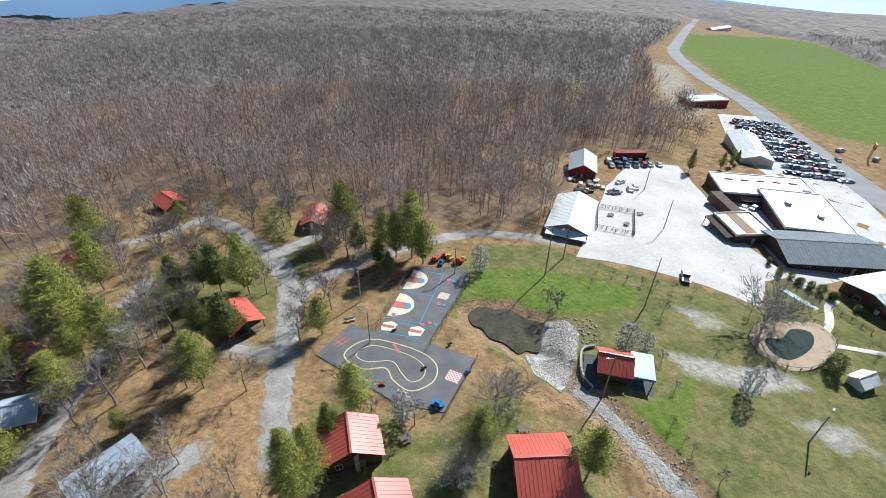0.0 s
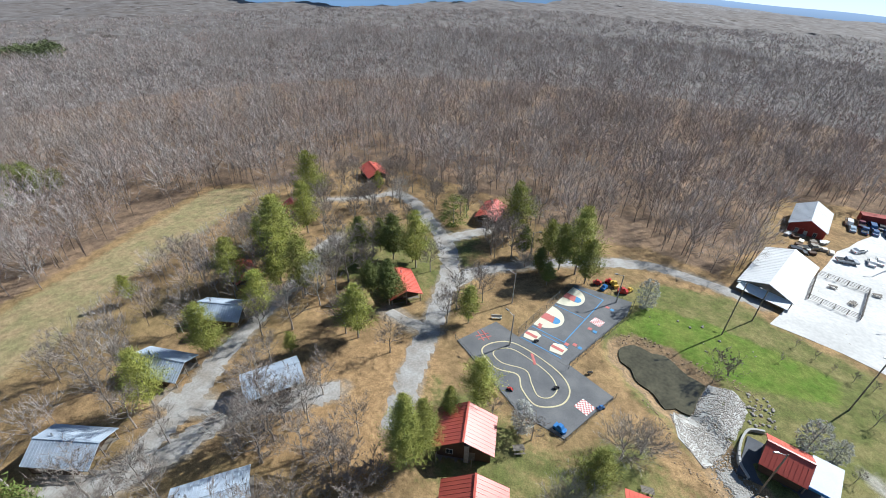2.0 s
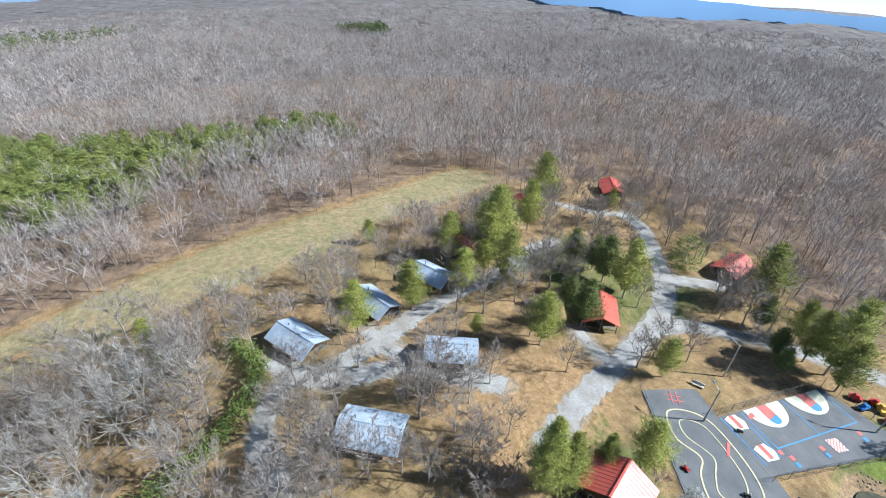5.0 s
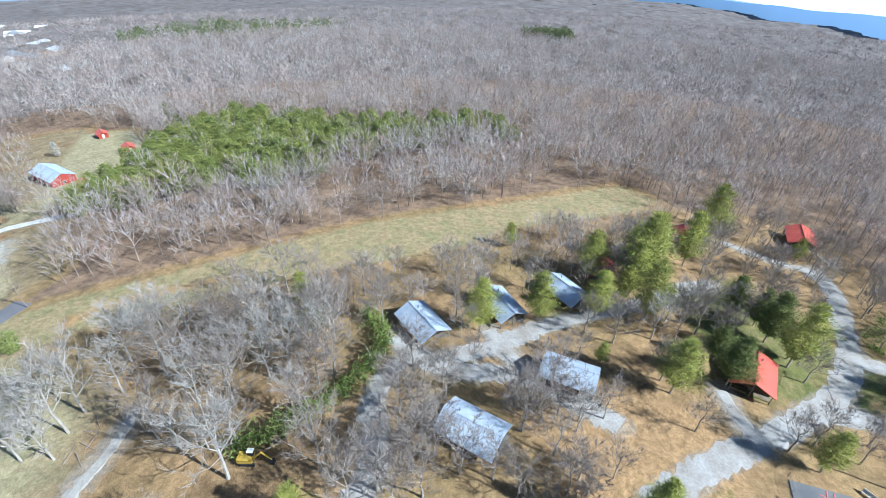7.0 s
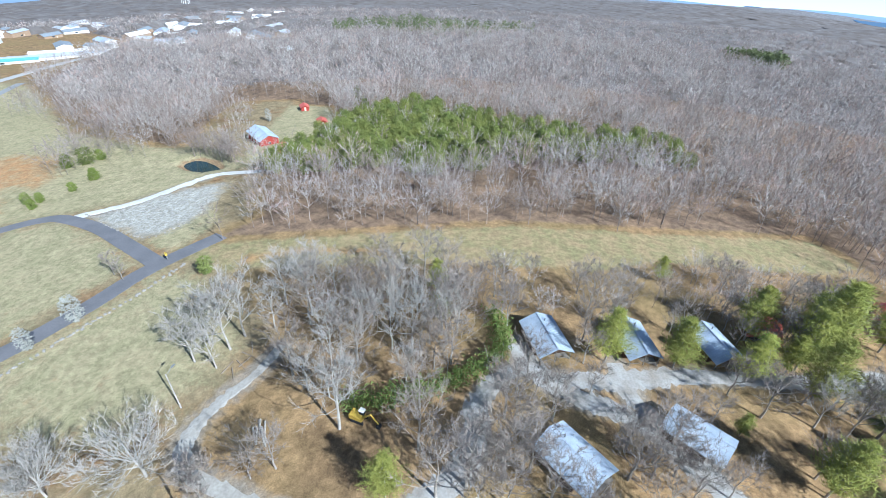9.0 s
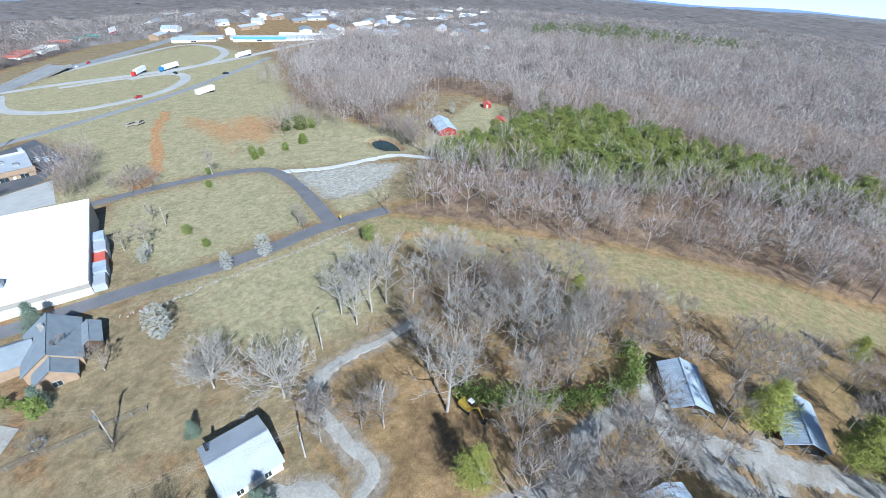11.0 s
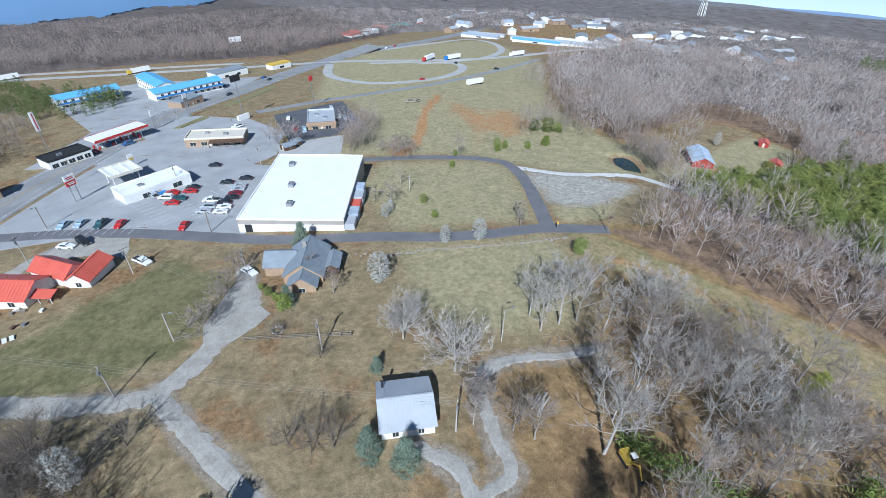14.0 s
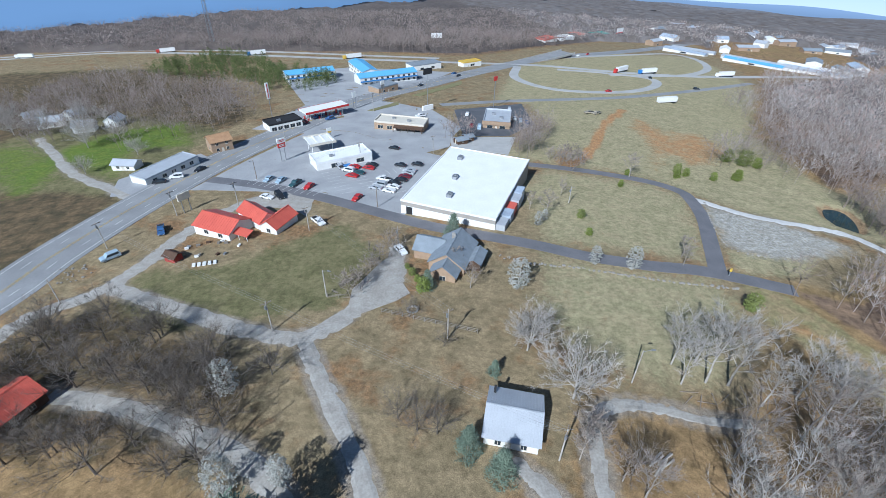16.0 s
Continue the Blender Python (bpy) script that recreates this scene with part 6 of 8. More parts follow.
def lodge_house(x, y, rot, l, w, chim):
    h = house("lodge", x, y, rot, l, w, 3.0, 2.3, M_REDROOF, M_WOOD, lodge, "cabin", (("e", -2.0, 1.6, 0.9, 1.0), ("w", 0, 1.6, 0.9, 1.0), ("n", -1.5, 1.6, 1.2, 1.0), ("s", 1.5, 1.6, 1.2, 1.0)), (("e", 1.4),), 0.6, 0.55, chim, "salmon-roofed lodges", M_GREYWOOD)
    porch(h, l / 2, -w / 2 + 0.3, l / 2 + 1.4, w / 2 - 2.6, 0.25, 2.6, 2.9, None, [(l / 2 + 1.3, -w / 2 + 0.4), (l / 2 + 1.3, w / 2 - 2.7)])
    return h


lodge_house(-13.3, 41.0, -74, 6.0, 8.4, (3.3, 0.6, 4.6))
lodge_house(-7.6, 30.2, -72, 6.2, 8.4, (3.4, 0.6, 4.6))
lodge_house(15.0, 37.6, 4, 8.0, 9.4, (4.3, 0.4, 5.9))


def picnic_table(x, y, rot):
    t = thing("picnic_table", x, y, rot, "weathered brown wooden picnic table with benches", "table", "picnic tables")
    for k in range(4):
        part("board", MB().box(-0.9, -0.38 + k * 0.2, 0.72, 0.9, -0.2 + k * 0.2, 0.76), M_GREYWOOD, t)
    for s in (-1, 1):
        part("bench", MB().box(-0.9, s * 0.7 - 0.13, 0.42, 0.9, s * 0.7 + 0.13, 0.46), M_GREYWOOD, t)
        part("leg", MB().box(s * 0.65 - 0.04, -0.75, 0.36, s * 0.65 + 0.04, 0.75, 0.42).box(s * 0.65 - 0.04, -0.45, -0.2, s * 0.65 + 0.04, -0.35, 0.72).box(s * 0.65 - 0.04, 0.35, -0.2, s * 0.65 + 0.04, 0.45, 0.72), M_GREYWOOD, t)
    return t


for q in ((-5.2, 43.2, 30), (13.5, 45.2, 10), (29.0, 31.0, 40), (62, 129, 10), (55, 121, 60), (52, 127, 0), (-66, 65.5, 20), (-84, 118, 10)):
    picnic_table(*q)

# ---- the playground ----
TRACK = [(-23.8, 61.9), (-18.9, 71.0), (-13.3, 68.6), (-4.8, 66.7), (6.6, 61.3), (0.7, 48.5), (-7.5, 50.3)]
COURT = [(-13.2, 68.2), (-6.8, 93.2), (6.4, 92.7), (5.9, 87), (-2.6, 64.9)]
court = sheet("court_slab", COURT, M_COURT, 0.16, "dark asphalt ball court with painted markings", "court", 3.0)
pad = sheet("play_slab", TRACK, M_COURT, 0.14, "dark asphalt play slab with a painted tricycle track", "court", 3.0)


def stripe(parent, pts, width, material, lift=0.2, closed=False, name="line"):
    return road(name, pts, width, material, lift, "", parent=parent, closed=closed, cols=3)


def paint(parent, outline, material, lift=0.19, name="marking", label=""):
    return sheet(name, outline, material, lift, label, "", 2.0, parent, 0.0)


U, V = Vector((6.4, 25.0)).normalized(), Vector((25.0, -6.4)).normalized()  # along the court, and across it
O = Vector((-13.2, 68.2))


def cp(u, v):
    p = O + U * u + V * v
    return (p.x, p.y)


M_LINEBLUE = mat("blue_line_paint", (0.10, 0.28, 0.52), 0.7, 0.15, 0.8, 6.0, 0.03)
M_LINEPINK = mat("faded_red_paint", (0.55, 0.17, 0.15), 0.7, 0.15, 0.8, 6.0, 0.03)
M_LINECREAM = mat("cream_court_paint", (0.70, 0.66, 0.50), 0.7, 0.1, 0.8, 6.0, 0.03)
for u0 in (10.1, 20.3):
    fan = [cp(u0 + 4.2 * math.cos(a), 0.1 + 4.6 * max(0.0, math.sin(a))) for a in np.linspace(0.0, math.pi, 17)]
    paint(court, fan[::-1], M_LINECREAM, 0.19)
    paint(court, [cp(u0 - 1.1, 0.1), cp(u0 - 1.1, 3.0), cp(u0 + 1.1, 3.0), cp(u0 + 1.1, 0.1)], M_LINEPINK, 0.205)
    fan = [cp(u0 + 1.1 * math.cos(a), 3.0 + 1.1 * math.sin(a)) for a in np.linspace(0, math.pi, 9)]
    paint(court, fan[::-1] + [cp(u0 + 1.1, 2.4)], M_LINEBLUE, 0.215)
for v0 in (0.3, 6.2):
    paint(court, [cp(1.0, v0 + 0.4), cp(2.0, v0), cp(3.6, v0), cp(4.3, v0 + 1.6), cp(3.7, v0 + 3.0), cp(1.4, v0 + 2.8)], M_LINECREAM, 0.20)
    paint(court, [cp(2.2, v0), cp(2.2, v0 + 2.6), cp(3.0, v0 + 2.6), cp(3.0, v0)], M_LINEPINK, 0.215)
for a, b in (((5.2, 0.3), (5.2, 8.6)), ((15.2, 0.3), (15.2, 7.4)), ((5.2, 7.6), (24.6, 7.6)), ((0.6, 0.3), (0.6, 9.4)), ((24.6, 0.8), (24.6, 7.6)), ((4.2, 3.2), (4.2, 9.0))):
    stripe(court, [cp(*a), cp((a[0] + b[0]) / 2, (a[1] + b[1]) / 2), cp(*b)], 0.22, M_LINEBLUE, 0.2)
for u0, v0, c in ((5.6, 9.2, 0), (5.4, 10.4, 1), (12.4, 9.3, 0), (12.2, 10.5, 1), (15.8, 9.2, 0), (15.6, 10.4, 1), (22.2, 9.0, 0), (22.0, 10.2, 1), (4.6, 7.9, 0), (5.6, 1.2, 0), (6.3, 0.9, 0)):
    paint(court, [cp(u0, v0), cp(u0, v0 + 0.8), cp(u0 + 0.8, v0 + 0.8), cp(u0 + 0.8, v0)], (M_LINEPINK, M_LINEBLUE)[c], 0.2)


def checker(parent, cx, cy, rot, s, n, lift):
    a = radians(rot)
    for i in range(n):
        for j in range(n):
            x0, y0 = (i - n / 2) * s, (j - n / 2) * s
            q = [(cx + math.cos(a) * x - math.sin(a) * y, cy + math.sin(a) * x + math.cos(a) * y) for x, y in ((x0, y0), (x0 + s, y0), (x0 + s, y0 + s), (x0, y0 + s))]
            mb = MB()
            mb.add([(x, y, gz(x, y) + lift) for x, y in q], [(0, 1, 2, 3)])
            part("square", mb, (M_LINEPINK, M_WHITE)[(i + j) % 2], parent)


checker(pad, 2.4, 56.6, -25, 0.33, 8, 0.19)
checker(court, 0.4, 81.2, 70, 0.3, 8, 0.21)
TL = [(-18.4, 61.5), (-16.6, 65.0), (-12.5, 66.2), (-4.6, 63.2), (-0.9, 59.6), (-1.2, 55.4), (-5.0, 53.0), (-8.4, 55.4), (-10.2, 58.4), (-14.5, 58.2)]
TI = [(-16.2, 61.8), (-14.8, 63.9), (-12.0, 64.3), (-5.6, 61.6), (-2.9, 58.6), (-3.4, 55.9), (-5.4, 55.2), (-7.2, 57.4), (-9.2, 60.2), (-13.8, 60.0)]
stripe(pad, TL, 0.28, M_CREAMLINE, 0.2, True)
stripe(pad, TI, 0.22, M_CREAMLINE, 0.2, True)
for a, b in (((-21.0, 64.6), (-19.0, 66.8)), ((-20.2, 64.0), (-18.2, 66.2)), ((-21.2, 66.2), (-19.0, 64.2)), ((-20.6, 67.0), (-18.2, 65.0))):
    stripe(pad, [a, ((a[0] + b[0]) / 2, (a[1] + b[1]) / 2), b], 0.2, M_LINEPINK, 0.21)
stripe(pad, [(-9.4, 65.0), (-8.4, 63.2), (-8.0, 62.4)], 0.5, M_LINEPINK, 0.215)


def mesh_fence(pts, h, label, post_r=0.035):
    """Posts with rails and thin wires between."""
    x, y = pts[0]
    f = thing("chain_link_fence", x, y, 0, label, "fence", "chain-link fences")
    z00 = gz(x, y)
    for (ax, ay), (bx, by) in zip(pts, pts[1:]):
        n = max(1, round(math.hypot(bx - ax, by - ay) / 3.0))
        P = [Vector((ax + (bx - ax) * k / n - x, ay + (by - ay) * k / n - y, gz(ax + (bx - ax) * k / n, ay + (by - ay) * k / n) - z00)) for k in range(n + 1)]
        for p in P:
            part("post", MB().tube(p - Vector((0, 0, 0.3)), p + Vector((0, 0, h)), post_r, None, 6), M_WIRE, f)
        for p, q in zip(P, P[1:]):
            mb = MB()
            for k in range(8):
                zz = Vector((0, 0, 0.05 + (h - 0.08) * k / 7))
                mb.tube(p + zz, q + zz, 0.022 if k in (0, 7) else 0.006, None, 3, False)
            for k in range(1, 9):
                a = p.lerp(q, k / 9)
                mb.tube(a, a + Vector((0, 0, h)), 0.006, None, 3, False)
            tagged(part("wire_panel", mb, M_WIRE, f), kind="stuff")
    return f


mesh_fence([(-13.4, 68.9), (-6.9, 93.8), (6.9, 93.3), (6.4, 87), (-2.1, 64.2)], 2.4, "tall dark chain-link fence round the ball court")
mesh_fence([(6.9, 61.4), (0.9, 48.0), (-7.6, 49.9), (-24.3, 62.0)], 1.4, "low chain-link fence along the play slab")

# play things
def slide_car(x, y, rot, body, label, s=1.0):
    """A moulded plastic ride-on house with a roof, cab and wheels."""
    t = thing("play_house", x, y, rot, label, "toy", "plastic play things")
    part("body", MB().prism([(-1.0 * s, -0.5 * s), (1.0 * s, -0.5 * s), (1.15 * s, 0), (1.0 * s, 0.5 * s), (-1.0 * s, 0.5 * s)], 0.15 + 0.1, 0.9 * s), body, t)
    part("hood", MB().add([(-0.5 * s, -0.45 * s, 0.9 * s), (0.6 * s, -0.45 * s, 0.9 * s), (0.6 * s, 0.45 * s, 0.9 * s), (-0.5 * s, 0.45 * s, 0.9 * s), (-0.3 * s, -0.35 * s, 1.5 * s), (0.3 * s, -0.35 * s, 1.5 * s), (0.3 * s, 0.35 * s, 1.5 * s), (-0.3 * s, 0.35 * s, 1.5 * s)],
                           [(4, 5, 6, 7), (0, 1, 5, 4), (1, 2, 6, 5), (2, 3, 7, 6), (3, 0, 4, 7)]), body, t)
    for wx in (-0.65 * s, 0.65 * s):
        for wy in (-0.5 * s, 0.5 * s):
            part("wheel", MB().tube((wx, wy - 0.08, 0.25), (wx, wy + 0.08, 0.25), 0.25, None, 10), M_BLACK, t)
    return t


for x, y, r, m, lab, s in ((-2.2, 96.2, 20, M_RED, "red moulded plastic play climber", 0.95), (-0.4, 94.9, 70, M_BLUE, "blue moulded plastic play climber", 0.95), (1.6, 97.4, 130, M_YELLOW, "yellow moulded plastic play slide", 1.1), (3.8, 95.5, 10, M_RED, "red moulded plastic play slide", 1.1), (5.2, 96.9, 60, M_YELLOW, "yellow moulded plastic play climber", 0.85), (0.3, 98.3, 0, M_RED, "red moulded plastic play tower", 0.9), (-0.4, 49.9, -20, M_BLUE, "blue plastic ride-on car in the slab's corner", 1.0), (4.9, 57.6, 50, M_BLUE, "small blue plastic toy by the fence", 0.6), (-10.3, 54.3, 0, M_RED, "small red and white plastic toy", 0.5)):
    slide_car(x, y, r, m, lab, s)
for x, y in ((-9.6, 68.8), (-3.0, 58.4), (1.7, 65.0)):
    t = thing("ride_on_toy", x, y, 30, "dark plastic ride-on toy standing on asphalt", "toy", "ride-on toys", gz(x, y) + 0.15)
    part("seat", MB().prism([(-0.4, -0.2), (0.45, -0.15), (0.45, 0.15), (-0.4, 0.2)], 0.25, 0.5), M_BLACK, t)
    part("handlebar", MB().tube((0.35, -0.25, 0.8), (0.35, 0.25, 0.8), 0.03).tube((0.35, 0, 0.45), (0.35, 0, 0.8), 0.03), M_METAL, t)
    for wx, wy in ((0.4, 0), (-0.3, -0.25), (-0.3, 0.25)):
        part("wheel", MB().tube((wx, wy - 0.04, 0.17), (wx, wy + 0.04, 0.17), 0.17, None, 10), M_BLACK, t)
b = thing("bench", -19.2, 72.1, 20, "pale weathered wooden bench at the slab's edge", "bench")
part("seat", MB().box(-1.1, -0.3, 0.4, 1.1, 0.2, 0.48), M_TRIM, b)
part("backrest", MB().box(-1.1, 0.2, 0.48, 1.1, 0.28, 0.95), M_TRIM, b)
for s in (-0.9, 0.9):
    part("leg", MB().box(s - 0.06, -0.28, -0.2, s + 0.06, 0.26, 0.4), M_TRIM, b)

# ---- pond banks, stream bed and stones ----
M_PEBBLE = mat("stream_stones", (0.50, 0.49, 0.46), 0.9, 0.35, 0.6, 2.5, 0.4, second=(0.30, 0.285, 0.26), rand=0.2)
sheet("stone_bed", [(20.2, 66.0), (21.4, 70.2), (22.8, 74.2), (26.1, 74.0), (28.2, 71.3), (27.6, 66.5), (24.4, 58.8), (21.4, 54.0), (17.8, 58.0), (16.6, 61.6), (16.4, 64.4)], M_PEBBLE, 0.10, "pale stone apron beside the pond", "stones", 1.5, jag=0.5)
road("stream_bed", STREAM[3:], 3.6, M_PEBBLE, 0.12, "bed of pale grey stones in a dry stream", "stones", jag=0.4)


def stone_mesh(seed):
    rng = random.Random(seed)
    bm = bmesh.new()
    bmesh.ops.create_icosphere(bm, subdivisions=1, radius=0.5)
    for v in bm.verts:
        v.co *= rng.uniform(0.75, 1.2)
        v.co.z *= 0.6
    me = bpy.data.meshes.new("stone")
    bm.to_mesh(me)
    bm.free()
    return me


stones = [stone_mesh(s) for s in range(6)]
tri_v = []
for me in stones:
    me.calc_loop_triangles()
    co = np.array([v.co for v in me.vertices], np.float32)
    tri_v.append(np.concatenate([co[list(t.vertices)] for t in me.loop_triangles]))
rs = np.random.default_rng(8)
k = rs.integers(0, len(STREAM), 2600)
sx = np.array([STREAM[i][0] for i in k]) + rs.normal(size=2600) * 1.3
sy = np.array([STREAM[i][1] for i in k]) + rs.normal(size=2600) * 1.3
ax, ay = rs.uniform(15, 29, 6000), rs.uniform(53, 76, 6000)
inb = poly_dist(ax, ay, [(19.4, 66.0), (20.8, 70.2), (22.0, 74.2), (26.1, 74.0), (28.2, 71.3), (27.6, 66.5), (24.4, 58.8), (21.4, 54.0), (17.8, 58.0), (16.6, 61.6), (16.4, 64.0)]) > 0
sx, sy = np.append(sx, ax[inb]), np.append(sy, ay[inb])
soup("stones", scatter(tri_v, sx, sy, rs.uniform(0.12, 0.42, len(sx)), 9, -0.10), M_STONE, "scattered pale field stones in the stream bed", "stones")
bk = spline([(4.7, 77.5), (9.1, 80.8), (13, 79.8), (20, 77.4), (28.5, 75), (30, 70), (31, 66)], 0.8) + spline([(4.8, 73.4), (12.0, 64.6), (17.8, 53.6), (22.6, 51.2), (27, 45.5), (31, 39), (33.5, 33)], 0.8)
bx2 = np.array([p[0] for p in bk for _ in range(5)]) + rs.normal(size=5 * len(bk)) * 0.8
by2 = np.array([p[1] for p in bk for _ in range(5)]) + rs.normal(size=5 * len(bk)) * 0.8
soup("bank_stones", scatter(tri_v, bx2, by2, rs.uniform(0.1, 0.45, len(bx2)), 10, -0.02), mat("bank_stone", (0.33, 0.24, 0.16), 0.9, 0.35, 0.7, 4.0, 0.3), "brown stones and clods along the pond bank", "stones")

# ---- stage pavilion by the stream ----
pv = thing("pavilion", 32.0, 59.5, -13, "open stage pavilion with a red barn roof beside the stream", "pavilion")
part("floor", MB().box(-5.0, -4.8, -1.6, 7.0, 3.2, 0.2), mat("dark_deck", (0.10, 0.105, 0.12), 0.8, 0.2, 0.6, 8.0, 0.1), pv)
part("wall", gable_walls(MB(), 5.4, 5.2, 2.9, 1.6), M_WOOD, pv)
roof_parts(pv, 5.4, 5.6, 2.9, 1.7, M_REDROOF, 0.5, 0.6)
part("side_roof", MB().slab((3.0, -2.6, 2.6), (7.0, -2.6, 2.6), (7.0, 3.0, 3.2), (3.0, 3.0, 3.2), 0.12), mat("pale_blue_sheet", (0.66, 0.72, 0.80), 0.5, 0.1, 0.4, 5.0, 0.03), pv, "pale blue-white sheet roof")
part("fascia", MB().box(3.0, -2.72, 2.1, 7.0, -2.62, 2.62), M_BLUE, pv, "blue front board")
for px2, py2 in ((6.8, -2.4), (6.8, 2.8), (3.2, -2.4)):
    part("post", MB().box(px2 - 0.09, py2 - 0.09, 0.2, px2 + 0.09, py2 + 0.09, 2.5), M_GREYWOOD, pv)
rim = solo("curved_wall", MB(), M_CONCRETE, "low curved concrete retaining wall by the pavilion", "wall")
mbw = MB()
for (ax2, ay2), (bx3, by3) in zip(spline([(30.5, 66.0), (28.0, 65), (26.6, 61.5), (26.4, 58), (27.6, 55.6)], 0.8), spline([(30.5, 66.0), (28.0, 65), (26.6, 61.5), (26.4, 58), (27.6, 55.6)], 0.8)[1:]):
    z2 = gz(ax2, ay2)
    d2 = Vector((bx3 - ax2, by3 - ay2, 0)).normalized()
    n2 = Vector((-d2.y, d2.x, 0)) * 0.18
    a2, b2 = Vector((ax2, ay2, z2 - 0.8)), Vector((bx3, by3, z2 - 0.8)) + d2 * 0.02
    up2 = Vector((0, 0, 1.5))
    mbw.add([a2 - n2, b2 - n2, b2 + n2, a2 + n2, a2 - n2 + up2, b2 - n2 + up2, b2 + n2 + up2, a2 + n2 + up2], [(3, 2, 1, 0), (4, 5, 6, 7), (0, 1, 5, 4), (1, 2, 6, 5), (2, 3, 7, 6), (3, 0, 4, 7)])
me = mbw.mesh("curved_wall")
me.materials.append(M_CONCRETE)
rim.data = me

# ---- the kidney-shaped pool deck ----
DECK = spline([(66.2, 73.5), (71.5, 76.6), (77.1, 76.3), (82.2, 75.9), (83.0, 71.2), (78.3, 65.9), (71.5, 62.6), (65.8, 63.8), (64.6, 68.5)], 1.0, True)
BASIN = spline([(68.4, 71.3), (71.5, 71.2), (75.6, 74.2), (79.0, 73.2), (77.5, 69.8), (73.3, 66.6), (69.2, 65.3), (67.2, 68.0)], 1.0, True)
pool = thing("swimming_pool", 73.5, 70.0, 0, "kidney-shaped pool with green water in a tan deck", "pool", z=gz(73.5, 70.0) + 0.6)


def rel(line):
    r = [(x - 73.5, y - 70.0) for x, y in line]
    return r if poly_area(r) > 0 else r[::-1]


M_DECK = mat("tan_deck", (0.52, 0.40, 0.28), 0.85, 0.2, 0.5, 5.0, 0.1)
part("deck", MB().prism(rel(DECK), -3.0, 0.2), M_DECK, pool)
part("basin_water", MB().prism(rel(BASIN), 0.0, 0.215), M_POOL, pool, "dark green pool water")
rd = rel(DECK)
mbp, mbr = MB(), MB()
for k, ((ax2, ay2), (bx3, by3)) in enumerate(zip(rd, rd[1:] + rd[:1])):
    mbr.tube((ax2, ay2, 1.15), (bx3, by3, 1.15), 0.05, None, 4, False).tube((ax2, ay2, 0.65), (bx3, by3, 0.65), 0.035, None, 4, False)
    if k % 2 == 0:
        part("fence_post", MB().box(ax2 - 0.06, ay2 - 0.06, 0.2, ax2 + 0.06, ay2 + 0.06, 1.2), M_GREYWOOD, pool)
part("rail", mbr, M_GREYWOOD, pool)
road("footpath", [(83, 74), (88, 79), (92, 85), (96, 88)], 1.8, M_TRIM, 0.08, "tan path from the pool to the hall", "path")
road("footpath", [(83, 71), (89, 70), (95, 69)], 1.4, M_TRIM, 0.08, "tan path along the lawn", "path")
bd = thing("shuffle_board", 86.2, 87.2, -61, "long pale blue game board lying on grass", "game")
part("board", MB().box(-4.2, -0.6, -0.2, 4.2, 0.6, 0.12), mat("pale_blue_board", (0.42, 0.58, 0.68), 0.6, 0.1, 1.0, 6.0, 0.03), bd)
part("border", MB().box(-4.3, -0.72, -0.2, 4.3, -0.6, 0.18).box(-4.3, 0.6, -0.2, 4.3, 0.72, 0.18), M_WHITE, bd)

# ---- larger houses and halls ----
def wing(h, lx, ly, rot, l, w, eave, rise, roof, wall, ribs=0.0, windows=(), doors=(), over=0.4, deep=2.5):
    """A gabled wing of a larger house."""
    m = pose(lx, ly, 0, 0, 0, rot)
    me = gable_walls(MB(), l, w, eave, rise, deep).mesh("wall")
    me.transform(m)
    part("wall", me, wall, h)
    roof_parts(h, l, w, eave, rise, roof, over, ribs, m)
    for side, at, z, ww, hh in windows:
        window(h, m @ wall_pose(side, at, z, l, w), ww, hh)
    for side, at in doors:
        door(h, m @ wall_pose(side, at, 0.05, l, w), material=M_WHITE)


gh = thing("house", -17.2, -91.5, 0, "grey-roofed brick bungalow with gabled wings and a porch", "house")
wing(gh, 1.3, -1.0, 63.6, 12.0, 9.0, 2.9, 3.2, M_GREYROOF, M_TAN, 0, (("s", -3, 1.4, 1.2, 1.2), ("n", 2, 1.4, 1.2, 1.2), ("w", 0, 1.4, 1.2, 1.2)), (("s", 1),))
wing(gh, 3.9, 4.9, 63.6, 6.4, 6.4, 2.7, 2.4, M_GREYROOF, M_TAN, 0, (("w", 0, 1.4, 1.4, 1.2), ("e", 0.0, 1.4, 1.4, 1.2)))
wing(gh, 6.4, -5.2, -26, 7.0, 7.0, 2.7, 2.0, M_GREYROOF, M_TAN, 0, (("e", 0, 1.4, 1.2, 1.2),))
wing(gh, -4.2, 1.2, 63.6, 6.0, 3.4, 2.5, 1.0, M_GREYROOF, M_WOOD)
part("chimney", MB().box(0.6, -3.4, 0, 1.4, -2.6, 6.9), M_STONE, gh)

wh = house("house", -17.4, -41.3, -20, 8.4, 9.2, 2.7, 1.7, M_STEELROOF, M_WHITE, "small white cottage with a pale metal roof and concrete terrace", "house", (("n", -2, 1.4, 0.9, 1.1), ("n", 2, 1.4, 0.9, 1.1), ("e", 1.5, 1.4, 0.9, 1.1), ("w", 0, 1.4, 0.9, 1.1)), (("n", 0.4),), 0.45, 0.4)
part("terrace", MB().box(1.0, 4.6, -1.6, 4.2, 7.4, 0.15), M_CONCRETE, wh)
part("chimney", MB().box(3.3, -3.5, 1.5, 3.7, -3.1, 4.8), M_BLACK, wh)
part("back_step", MB().box(-3.4, -6.0, -1.0, -1.4, -4.6, 0.1), M_GREYWOOD, wh)

